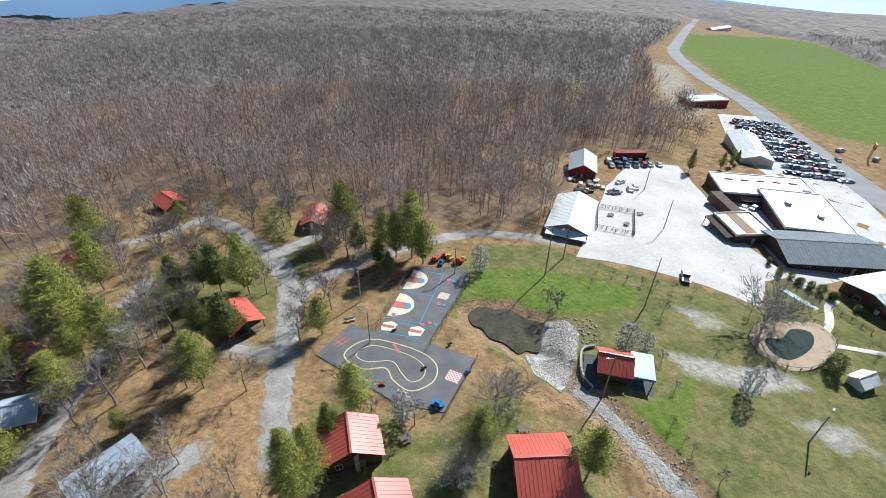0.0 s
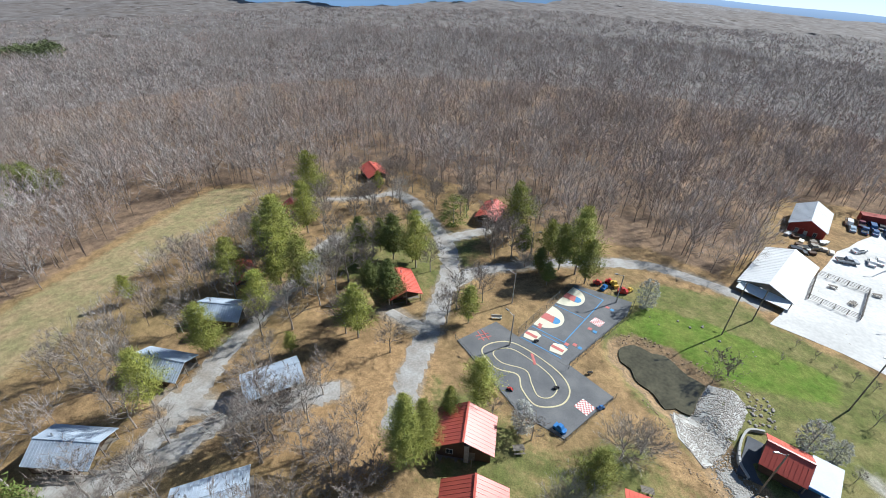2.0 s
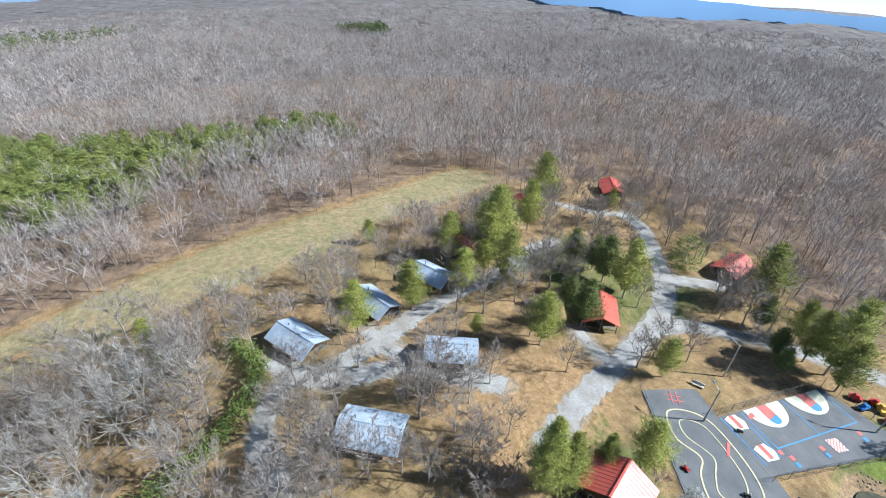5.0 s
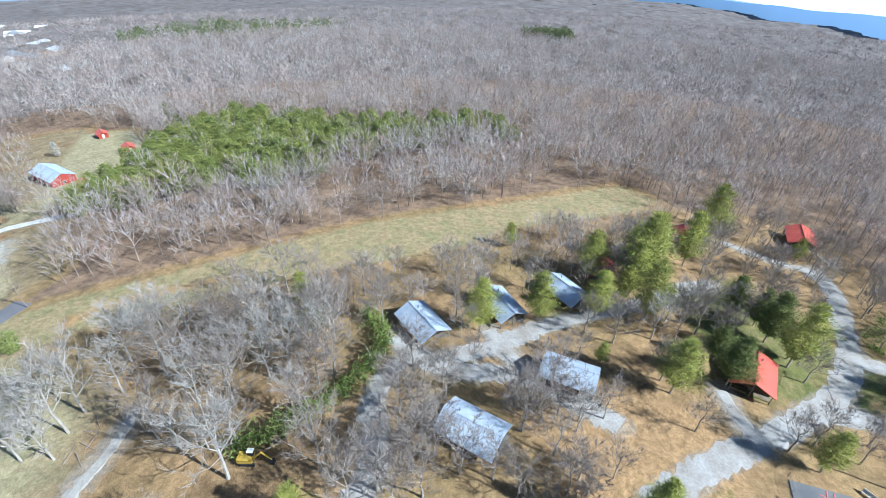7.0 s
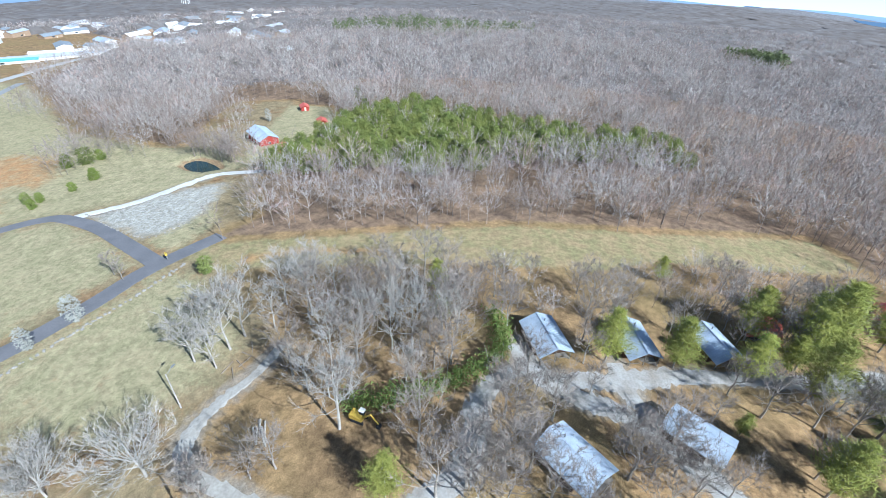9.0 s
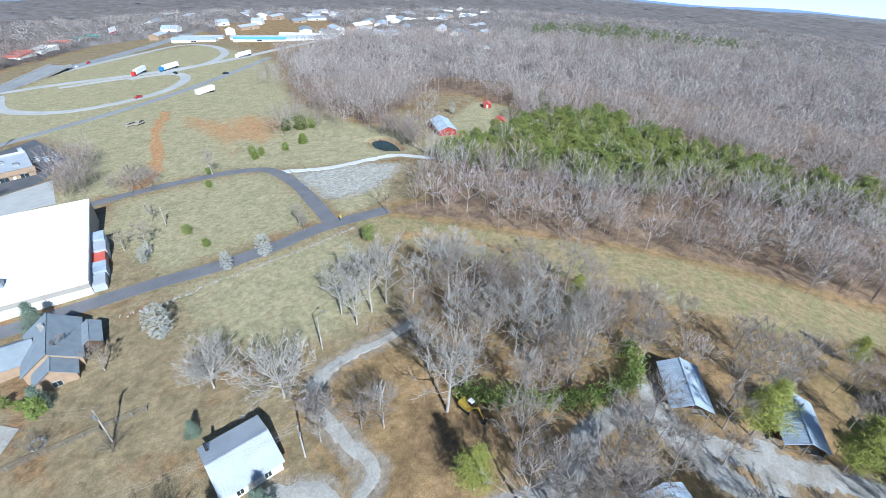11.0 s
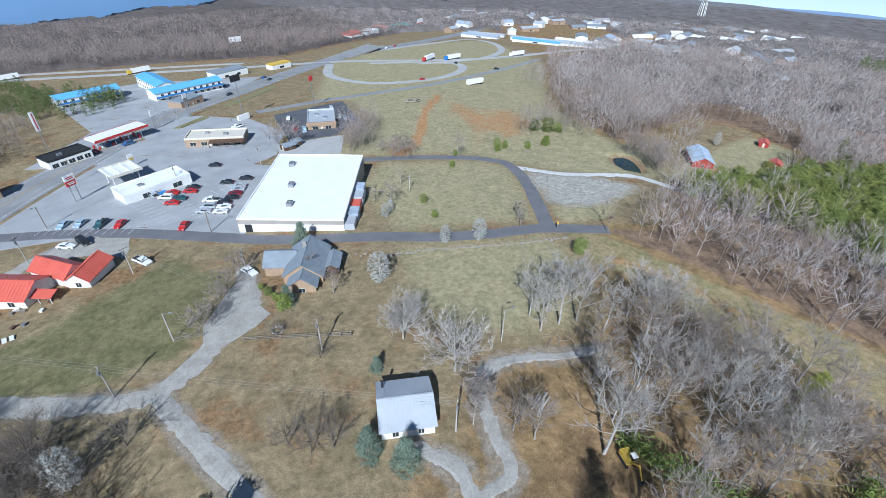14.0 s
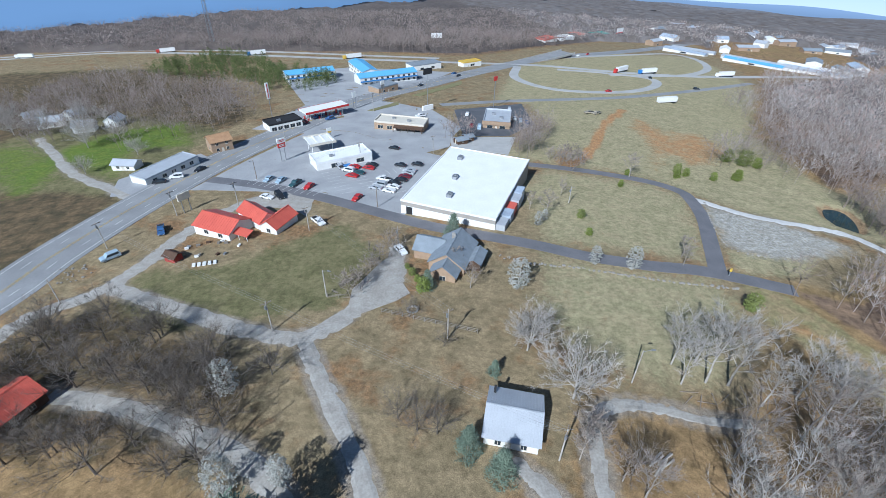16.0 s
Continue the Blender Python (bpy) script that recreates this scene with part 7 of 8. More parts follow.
rh = thing("house", 38.0, -119.0, 0, "white shop house with joined salmon-red roofs and a veranda", "house")
wing(rh, 8.2, 0.4, -30, 12.6, 9.0, 2.8, 2.1, M_REDROOF, M_WHITE, 0.8, (("n", -3, 1.4, 1.4, 1.2), ("n", 2, 1.4, 1.4, 1.2), ("e", 0, 1.4, 1.4, 1.2)), (("n", -0.4),))
wing(rh, -0.6, -3.6, -47, 11.0, 6.0, 2.8, 2.0, M_REDROOF, M_WHITE, 0.8)
wing(rh, -7.2, 0.6, 60, 9.4, 5.6, 2.8, 1.9, M_REDROOF, M_WHITE, 0.8, (("s", -2, 1.4, 1.2, 1.2), ("e", 0, 1.4, 1.2, 1.2), ("s", 2, 1.4, 1.2, 1.2)), (("e", 1.6),))
vm = pose(3.2, 5.2, 0, 0, 0, -30)
me = MB().slab((-4.5, -1.2, 2.9), (4.5, -1.2, 2.9), (4.5, 1.6, 2.3), (-4.5, 1.6, 2.3), 0.1).mesh("veranda_roof")
me.transform(vm)
part("veranda_roof", me, M_REDROOF, rh)
for k in range(4):
    p = vm @ Vector((-4.2 + 2.8 * k, 1.4, 0))
    part("post", MB().box(p.x - 0.06, p.y - 0.06, -1.0, p.x + 0.06, p.y + 0.06, 2.25), M_WHITE, rh)

# the store with its white roof
M_STOREWALL = mat("grey_tan_block_wall", (0.36, 0.33, 0.29), 0.85, 0.12, 0.5, 6.0, 0.1)
st = box_store("store", -28.1, -134.0, 61.0, 43.6, 29.6, 0, M_WHITEROOF, M_STOREWALL, "large flat white-roofed grocery store with a loading side", "store", 0.25, 14.0)
st.location.z = -4.6
part("plinth_band", MB().box(21.8, -14.8, -9.0, 21.86, 14.8, -1.7), M_WHITE, st, "white painted lower wall")
for ux, uy in ((14.0, -2.0), (2.0, -4.5), (-13.0, -8.0)):
    u = part("rooftop_unit", MB().box(ux - 1.1, uy - 0.8, 0, ux + 1.1, uy + 0.8, 1.1), M_METAL, st)
    part("fan_hood", MB().tube((ux - 0.4, uy, 1.1), (ux - 0.4, uy, 1.35), 0.45, None, 12), M_METAL, u)
for k in range(5):
    part("loading_shed", MB().box(-4.0 + k * 5.2, 14.82, -9.0, 0.6 + k * 5.2, 17.6 + 0.3 * (k % 2), -1.4 - 0.25 * (k % 3)), (M_BLUEROOF, M_STEELROOF, M_REDROOF, M_BLUEROOF, M_STEELROOF)[k], st)
part("door", MB().box(21.86, -13.0, -6.5, 21.92, -11.0, -1.8), M_BLACK, st, "dark service door")

# halls round the white yard
hall = house("barn", 38.4, 121.5, 69, 20.0, 11.5, 3.1, 2.2, M_WHITEROOF, M_GREYWOOD, "weathered timber barn with a white metal roof", "barn", (("w", -3, 1.5, 1.0, 1.2), ("w", 3, 1.5, 1.0, 1.2), ("s", 4, 1.5, 1.0, 1.2)), (("w", 0),), 0.9, 0.6)
porch(hall, -13.0, -5.2, -10.0, 5.2, 0.2, 2.4, 2.4, None, [(-12.8, -5), (-12.8, 0), (-12.8, 5)])
part("porch_roof", MB().slab((-13.2, -5.6, 2.5), (-10.0, -5.6, 3.0), (-10.0, 5.6, 3.0), (-13.2, 5.6, 2.5), 0.1), M_WHITEROOF, hall)
rb = house("barn", 52.5, 166.0, 76, 15.0, 9.5, 3.6, 2.4, M_STEELROOF, M_BARNRED, "barn-red shed with a pale metal roof", "barn", (("w", -2.4, 1.6, 0.8, 1.4), ("w", 2.4, 1.6, 0.8, 1.4)), (("w", 0),), 0.9, 0.5)
tr = thing("container", 76.5, 183.5, 4, "long brick-red storage trailer at the wood's edge", "trailer")
part("body", MB().box(-6.5, -1.3, 0.5, 6.5, 1.3, 3.1), M_BARNRED, tr)
part("roof", MB().box(-6.6, -1.4, 3.1, 6.6, 1.4, 3.25), M_BARNRED, tr)
for wx in (-4.5, -3.4, 4.6):
    part("wheel", MB().tube((wx, -1.35, 0.3), (wx, 1.35, 0.3), 0.5, None, 10), M_BLACK, tr)
hb = box_store("shop_hall", 112.5, 150.5, -8, 32.0, 16.0, 4.6, M_WHITEROOF, M_WOOD, "flat white-roofed timber shop hall", "building", 0.25, 5.0, ((13, -3, 1.0),), (("s", -8, 1.6, 1.6, 1.4), ("s", 0, 1.6, 1.6, 1.4), ("s", 8, 1.6, 1.6, 1.4)), (("s", -4),))
for k in range(5):
    part("skylight", MB().box(-12 + k * 5.4, 2.4, 4.6, -9.4 + k * 5.4, 3.2, 4.72), M_GLASS, hb)
part("canopy", MB().slab((-10, -10.2, 3.0), (4, -10.2, 3.0), (4, -8, 3.6), (-10, -8, 3.6), 0.12), M_TAN, hb)
box_store("shop_hall", 115.5, 132.0, 78, 26.0, 20.0, 4.2, M_WHITEROOF, M_WOOD, "flat white-roofed timber hall beside the yard", "building", 0.25, 5.0, ((3, 4, 1.0), (-4, -3, 0.9)), (("w", 3, 1.6, 1.6, 1.2),), (("w", -3),))
house("dance_hall", 106.0, 108.5, -4, 26.0, 15.0, 3.6, 2.0, M_GREYROOF, M_WOOD, "long timber hall with a broad grey metal roof", "building", (("s", -8, 1.5, 1.6, 1.2), ("s", 0, 1.5, 1.6, 1.2), ("s", 8, 1.5, 1.6, 1.2)), (("s", 4),), 0.9, 1.0)
house("pool_hall", 110.5, 87.5, 14, 18.0, 15.0, 3.8, 1.6, M_WHITEROOF, M_WOOD, "timber hall with a bright white roof near the pool", "building", (("s", -4, 1.5, 1.6, 1.2), ("w", 3, 1.5, 1.4, 1.2)), (("w", -2),), 0.9, 1.0)
wb = box_store("shop_hall", 89.4, 120.6, 4, 11.5, 12.5, 3.4, M_TRIM, M_WOOD, "low dark timber shop with a tan and white roof", "building", 0.3, 4.0, (), (("w", 0, 1.5, 1.4, 1.2),), (("s", 0),))
part("roof_strip", MB().box(-2.2, -6.0, 3.41, 1.0, 6.0, 3.46), M_TAN, wb)
part("porch_roof", MB().slab((-8.2, -6.2, 2.4), (-5.7, -6.2, 3.0), (-5.7, 6.2, 3.0), (-8.2, 6.2, 2.4), 0.12), M_WOOD, wb)
for k in range(4):
    part("post", MB().box(-8.1, -6 + k * 4 - 0.08, -1, -7.95, -6 + k * 4 + 0.08, 2.35), M_WOOD, wb)
part("side_shed", MB().box(2, 7.0, -1, 5.5, 22.0, 2.4), M_WOOD, wb)
house("warehouse", 136.0, 201.0, 75.5, 32.0, 12.0, 4.0, 1.8, M_STEELROOF, M_TRIM, "long shed with a dull pale roof beside parked cars", "building", (("n", 0, 1.6, 2, 1.2),), (("n", 5),), 1.2, 0.5)
box_store("roadside_shop", 161.0, 297.0, 10, 26.0, 12.0, 4.5, M_WHITEROOF, M_BARNRED, "red-fronted roadside shop with a pale roof", "shop", 0.4, 4.0, (), (("s", -5, 1.6, 2, 1.4), ("s", 5, 1.6, 2, 1.4)), (("s", 0),))
house("long_shed", 502.0, 956.0, 32, 58.0, 14.0, 5.0, 2.0, M_WHITEROOF, M_WHITE, "distant long white-roofed shed at the field's end", "shed", (("s", 0, 2, 4, 2),), (("s", 9),))


def rail_fence(pts, label, h=1.2, rails=3, name="rail_fence", material=M_GREYWOOD):
    x, y = pts[0]
    f = thing(name, x, y, 0, label, "fence", "wooden fences")
    z0 = gz(x, y)
    for (ax, ay), (bx, by) in zip(pts, pts[1:]):
        n = max(1, round(math.hypot(bx - ax, by - ay) / 2.4))
        P = [Vector((ax + (bx - ax) * k / n - x, ay + (by - ay) * k / n - y, gz(ax + (bx - ax) * k / n, ay + (by - ay) * k / n) - z0)) for k in range(n + 1)]
        for p in P:
            part("post", MB().box(p.x - 0.07, p.y - 0.07, p.z - 0.4, p.x + 0.07, p.y + 0.07, p.z + h), material, f)
        for p, q in zip(P, P[1:]):
            for r in range(rails):
                u = Vector((0, 0, h * (r + 0.8) / rails))
                part("rail", MB().tube(p + u, q + u, 0.05, None, 4), material, f)
    return f


rail_fence([(49.6, 132.7), (60.4, 129.8), (55.1, 114.4), (45.2, 117.8), (49.6, 132.7)], "grey timber rail pen on white gravel", 1.5, 4)
rail_fence([(2.8, -73.3), (-10.4, -66.8), (-16.3, -64)], "weathered split-rail fence beside the lawn")
rail_fence([(14.6, -80.4), (9.6, -79.2)], "short weathered split-rail fence by the lane")
rail_fence([(12, -84), (7, -88.5), (2.6, -95)], "split-rail fence along a hedge line")
rail_fence([(84, 97), (88, 91), (92, 84), (95.5, 76)], "timber rail along the hall's terrace")

# ---- roadside buildings ----
box_store("long_shop", 80.0, -171.5, 57.6, 23.0, 8.0, 3.2, M_STEELROOF, M_WHITE, "long low roadside shop with a pale metal roof", "shop", 0.15, 3.0, (), tuple(("n", -8 + 4 * k, 1.5, 1.6, 1.2) for k in range(5)), (("n", 0),))
house("house", 67.0, -196.5, 30, 8.5, 8.0, 5.0, 1.8, mat("tan_shingle", (0.40, 0.24, 0.13), 0.85, 0.2, 0.8, 8.0, 0.2), M_TAN, "two-storey tan timber house with a brown roof", "house", (("n", -2, 1.5, 1, 1.2), ("n", 2, 1.5, 1, 1.2), ("n", -2, 4.0, 1, 1.2), ("n", 2, 4.0, 1, 1.2), ("e", 0, 1.5, 1, 1.2)), (("n", 0),))
house("cottage", 97.5, -180.5, -12, 9.0, 5.5, 2.5, 1.2, M_STEELROOF, M_WHITE, "small white mobile home on a lawn", "house", (("n", -2, 1.4, 1, 1), ("n", 2, 1.4, 1, 1)), (("n", 0),))
for x, y, r, l in ((165, -256, 20, 11), (160, -270, 60, 9), (142, -242, 10, 9), (181, -270, 40, 8), (131, -249, 80, 8)):
    house("farmhouse", x, y, r, l, 6.5, 3.4, 2.2, M_STEELROOF, M_WHITE, "pale farmhouse among bare trees", "house", (("n", -2, 1.5, 1, 1.2), ("n", 2, 1.5, 1, 1.2), ("e", 0, 1.5, 1, 1.2)), (("n", 0),), group="farmhouses")
box_store("diner", 45.5, -226.0, 30, 16.0, 9.0, 3.8, M_BLACK, M_WHITE, "white diner with a dark roof and red band", "diner", 0.4, 3.0, ((2, 1, 0.9),), tuple(("n", -6 + 3 * k, 1.6, 2.2, 1.6) for k in range(5)), (("e", 0),))
fc = thing("fuel_canopy", 27.0, -243.0, 32, "red-edged fuel station canopy on posts", "canopy")
part("roof", MB().box(-12, -4, 4.4, 12, 4, 5.2), M_WHITE, fc)
part("fascia", MB().box(-12.2, 4.0, 4.3, 12.2, 4.15, 5.3).box(-12.2, -4.15, 4.3, 12.2, -4.0, 5.3), M_RED, fc)
for px2 in (-9, -3, 3, 9):
    for py2 in (-2.2, 2.2):
        part("post", MB().tube((px2, py2, -1.5), (px2, py2, 4.4), 0.18, None, 8), M_WHITE, fc)
        part("fuel_pump", MB().box(px2 + 1.0, py2 - 0.4, -0.5, px2 + 1.6, py2 + 0.4, 1.6), M_RED, fc)
M_BLUEMETAL = mat("bright_blue_roof", (0.16, 0.42, 0.68), 0.5, 0.1, 0.2, 3.0, 0.03)


def motel(x, y, rot, l, w, label):
    h = house("motel", x, y, rot, l, w, 5.6, 1.6, M_BLUEMETAL, M_WHITE, label, "motel", group="motels")
    for side in ("n", "s"):
        for k in range(int(l / 4)):
            for zz in (1.3, 4.1):
                window(h, wall_pose(side, -l / 2 + 2 + 4 * k, zz, l, w), 1.6, 1.3)
    part("balcony", MB().box(-l / 2, w / 2, 2.7, l / 2, w / 2 + 1.4, 2.85), M_CONCRETE, h)
    part("balcony_rail", MB().box(-l / 2, w / 2 + 1.34, 2.85, l / 2, w / 2 + 1.4, 3.8), M_BLUE, h)
    return h


motel(46, -355, 19, 34, 13, "two-storey white motel under a bright blue roof")
motel(-8, -338, 20, 42, 12, "two-storey white motel wing with a blue roof")
motel(8, -372, 108, 34, 12, "rear motel wing with a blue roof")
box_store("roadside_shop", -5.0, -304.0, 40, 16.0, 10.0, 4.0, M_GREYROOF, M_TAN, "dark-roofed brick roadside shop", "shop", 0.4, 4.0, ((2, 1, 0.9),), (("n", -4, 1.6, 2, 1.4), ("n", 4, 1.6, 2, 1.4)), (("n", 0),))
box_store("drive_in", -80.0, -402.0, 25, 18.0, 8.0, 4.0, M_YELLOW, M_WHITE, "roadside drive-in with an orange-yellow awning", "restaurant", 0.3, 4.0, (), (("n", 0, 1.6, 4, 1.6),), (("n", 4),))
box_store("roadside_shop", -40.0, -390.0, 25, 26.0, 12.0, 4.5, M_GREYROOF, M_WHITE, "low white shop with a grey roof", "shop", 0.3, 5.0, (), (("n", -5, 1.6, 3, 1.6), ("n", 5, 1.6, 3, 1.6)), (("n", 0),))
gs = box_store("service_shop", 15.5, -171.0, 22, 22.0, 9.5, 3.6, M_WHITEROOF, M_WHITE, "white flat-roofed former fuel station shop", "shop", 0.3, 3.0, ((4, 1, 0.8),), (("n", -6, 1.5, 3, 1.6), ("n", 4, 1.5, 3, 1.6)), (("n", 0),))
part("bin", MB().box(-1.5, 5.4, -1.0, 1.5, 7.0, 1.4), M_BLUE, gs, "blue waste skip")
pg = thing("canopy_frame", 24.5, -187.5, 22, "white canopy frame with dark gaps over old pumps", "canopy")
for k in range(4):
    part("beam", MB().box(-5 + k * 3.2, -5, 4.4, -4.2 + k * 3.2, 5, 4.9), M_WHITE, pg)
part("panel", MB().box(-5.2, -5.2, 4.2, 5.6, -4.6, 5.0).box(-5.2, 4.6, 4.2, 5.6, 5.2, 5.0), M_TRIM, pg)
for k in range(3):
    part("roof_sheet", MB().box(-4.1 + k * 3.2, -4.5, 4.5, -1.9 + k * 3.2, 4.5, 4.6), M_WHITE, pg)
for px2 in (-4, 4.4):
    for py2 in (-3, 3):
        part("post", MB().tube((px2, py2, -1.5), (px2, py2, 4.3), 0.16, None, 8), M_WHITE, pg)
ff = box_store("restaurant", -11.0, -216.5, -20, 24.0, 10.0, 3.8, M_TRIM, M_TAN, "tan flat-roofed restaurant with a timber front", "restaurant", 0.5, 4.0, ((-4, 1, 0.9), (4, -1, 0.8)), tuple(("n", -9 + 4.5 * k, 1.5, 2.4, 1.5) for k in range(5)), (("n", 2),))
part("porch_roof", MB().slab((-12, 5, 3.2), (2, 5, 3.2), (2, 8, 2.7), (-12, 8, 2.7), 0.12), M_WOOD, ff)
for k in range(5):
    part("post", MB().box(-11.8 + 3.4 * k, 7.7, -1.5, -11.6 + 3.4 * k, 7.9, 2.7), M_WOOD, ff)
r2 = box_store("restaurant", -59.0, -221.0, -17, 13.0, 19.0, 3.8, M_STEELROOF, M_TAN, "tan restaurant with a pale grey roof in a dark lot", "restaurant", 0.6, 4.0, ((-2, 3, 0.9), (2, -2, 0.9)), (("n", -3, 1.5, 2.6, 1.6), ("n", 3, 1.5, 2.6, 1.6), ("e", 0, 1.5, 2.6, 1.6)), (("n", 0),))
part("mansard", MB().box(-6.9, 9.4, 2.6, 6.9, 9.9, 4.4), M_TAN, r2)
for x, y, r, l, w in ((-35, -190, 20, 5, 4), (-39, -194, 20, 4, 4)):
    house("shed", x, y, r, l, w, 2.2, 0.8, M_GREYROOF, M_WOOD, "small dark timber service shed", "shed", (("n", 0, 1.3, 0.8, 0.8),), (("e", 0),), group="service sheds")
house("shed", 55.2, -104.0, -30, 3.4, 2.6, 1.9, 0.7, M_WOOD, M_BARNRED, "small dark red-brown garden shed on the lawn", "shed", (("n", 0, 1.2, 0.6, 0.6),), (("e", 0),))
house("cabin", 66.5, -56.5, 60, 9.0, 7.0, 2.8, 1.8, M_REDROOF, M_WOOD, "red-roofed timber cabin among bare trees", "cabin", (("n", -2, 1.4, 0.9, 1.0), ("w", 0, 1.4, 0.9, 1.0)), (("n", 1),), 0.6)
house("tent", 80.5, 60.0, 20, 4.0, 3.0, 1.8, 1.0, M_WHITE, M_WHITE, "small white canvas-roofed hut by the lawn", "hut", (("n", 0, 1.2, 0.6, 0.6),), (("e", 0),))
# barnyard beyond the field
house("barn", -183.5, -102.5, 46, 15.0, 8.0, 3.2, 1.8, M_BLUEROOF, M_BARNRED, "red barn with a pale metal roof in a clearing", "barn", (("s", -3, 1.5, 1, 1), ("s", 3, 1.5, 1, 1), ("e", 0, 1.5, 1, 1)), (("s", 0),), 0.9)
for x, y in ((-239, -106), (-212, -86), (-171, -87.5)):
    house("shed", x, y, 30, 5.0, 4.0, 2.2, 1.0, M_REDROOF, M_BARNRED, "small red field shed with an open side", "shed", (("s", 0, 1.2, 0.8, 0.7),), (("e", 0),), group="red sheds")
for x, y, r in ((-445, -205, 20), (-452, -214, 60)):
    house("farmhouse", x, y, r, 12, 8, 3.4, 2.4, M_STEELROOF, M_WHITE, "pale farmhouse deep in the bare woods", "house", (("e", 0, 1.5, 1, 1.2),), (("e", 2),), group="farmhouses")

# ---- market sheds and the town beyond the interchange ----
for k, (x, y, l) in enumerate(((-385, -452, 70), (-398, -440, 80), (-415, -432, 80), (-430, -420, 70), (-446, -452, 60), (-392, -478, 50), (-352, -520, 60), (-372, -535, 60))):
    house("market_shed", x, y, 128 + rngt.uniform(-6, 6), l * 0.8, 10, 3.2, 1.2, (M_BLUEMETAL, M_STEELROOF, M_STEELROOF, M_BLUEROOF, M_WHITEROOF, M_STEELROOF, M_BLUEROOF, M_STEELROOF)[k], M_WHITE, "long low market shed with a painted metal roof", "shed", (("n", 0, 1.6, 6, 1.4), ("s", 0, 1.6, 6, 1.4)), (("s", 8),), group="market sheds")
for x, y in TOWN:
    house("town_house", x, y, rngt.uniform(0, 180), rngt.uniform(14, 30), rngt.uniform(10, 16), rngt.uniform(3.5, 6.5), rngt.uniform(1.5, 3), rngt.choice((M_STEELROOF, M_STEELROOF, M_GREYROOF, M_GREYROOF, M_WHITEROOF, M_BLUEROOF)), rngt.choice((M_WHITE, M_WHITE, M_TAN)), "pale small-town building in the distance", "house", (("n", 0, 2, 3, 1.6), ("s", 0, 2, 3, 1.6)), (("s", 4),), group="town buildings")
for x, y, r, l, mt in ((-262, -640, 35, 40, M_REDROOF), (-300, -660, 20, 50, mat("green_roof", (0.05, 0.25, 0.22), 0.5, 0.1, 0.3, 4.0, 0.03)), (-235, -600, 35, 30, M_WHITEROOF), (-205, -575, 35, 24, M_REDROOF)):
    box_store("plaza_store", x, y, r, l, 16, 6, mt, M_WHITE, "distant coloured-roofed plaza beyond the interchange", "store", 1.0, 6.0, (), (("n", 0, 2, 8, 2),), (("n", 6),))
wt = thing("water_tower", -1150, -768, 0, "white water tower on slender legs over the town", "water tower")
part("tank", MB().tube((0, 0, 42), (0, 0, 52), 8, 8, 16).tube((0, 0, 52), (0, 0, 56), 8, 1.5, 16).tube((0, 0, 38), (0, 0, 42), 3, 8, 16), M_WHITE, wt)
for k in range(5):
    a = k * 1.2566
    part("leg", MB().tube((math.cos(a) * 10, math.sin(a) * 10, -3), (math.cos(a) * 6, math.sin(a) * 6, 43), 0.6, None, 6), M_WHITE, wt)
part("riser", MB().tube((0, 0, -3), (0, 0, 39), 1.0, None, 8), M_WHITE, wt)
# bridge parapets where the highway crosses the interstate
br = thing("road_bridge", -152, -437, 215, "concrete highway bridge with black girders painted as its shaded opening", "bridge")
for s in (-1, 1):
    part("parapet", MB().box(-46, s * 8.0 - 0.2, -0.5, 46, s * 8.0 + 0.2, 1.5), M_CONCRETE, br)
    # girder side in black, standing for the shade in the opening below
    part("girder", MB().box(-40, s * 8.3 - 0.1, -4.0, 40, s * 8.3 + 0.1, -0.3), M_BLACK, br)
part("deck", MB().box(-46, -7.9, -0.6, 46, 7.9, 0.16), M_ROADGREY, br)
# woods and scrub among the roadside plots
for poly, n, seed, tpl in (([(188, -254), (212, -336), (195, -376), (178, -392), (147, -351), (107, -331), (69, -304), (55, -240), (71, -238), (76, -224), (97, -211), (108, -196), (141, -228), (149, -210)], 520, 46, edge_t), ([(-66, -210), (-77, -215), (-82, -201), (-65, -169), (-54, -168), (-52, -177)], 50, 47, edge_t), ([(-210, -261), (-203, -221), (-178, -175), (-155, -142), (-152, -129), (-164, -134), (-168, -117), (-162, -98), (-192, -109), (-226, -130), (-268, -175), (-313, -264), (-285, -314)], 330, 41, edge_t), ([(-160, -124), (-166, -120), (-164, -108), (-158, -98), (-152, -97), (-156, -106), (-161, -114)], 36, 49, near_t), ([(-40, -186), (-28, -196), (-34, -202), (-46, -196)], 14, 42, mid_t), ([(186, -262), (206, -300), (225, -330), (262, -330), (262, -250), (215, -215)], 120, 43, edge_t), ([(-128, -160), (-150, -150), (-172, -158), (-200, -190), (-180, -195)], 60, 44, mid_t), ([(118, 200), (128, 240), (150, 285), (142, 300), (112, 215)], 50, 45, mid_t)):
    rq = np.random.default_rng(seed)
    qx, qy = rq.uniform(min(p[0] for p in poly), max(p[0] for p in poly), n * 4), rq.uniform(min(p[1] for p in poly), max(p[1] for p in poly), n * 4)
    ok = poly_dist(qx, qy, poly) > 0
    qx, qy = qx[ok][:n], qy[ok][:n]
    soup("scrub_wood", scatter(tpl, qx, qy, rq.uniform(0.45, 0.9, len(qx)), seed, 0.0, (0.0, 0.8) if seed == 41 else (0.0, 0.38)), M_WOODS, "leafless scrub wood among roadside plots", "woods")

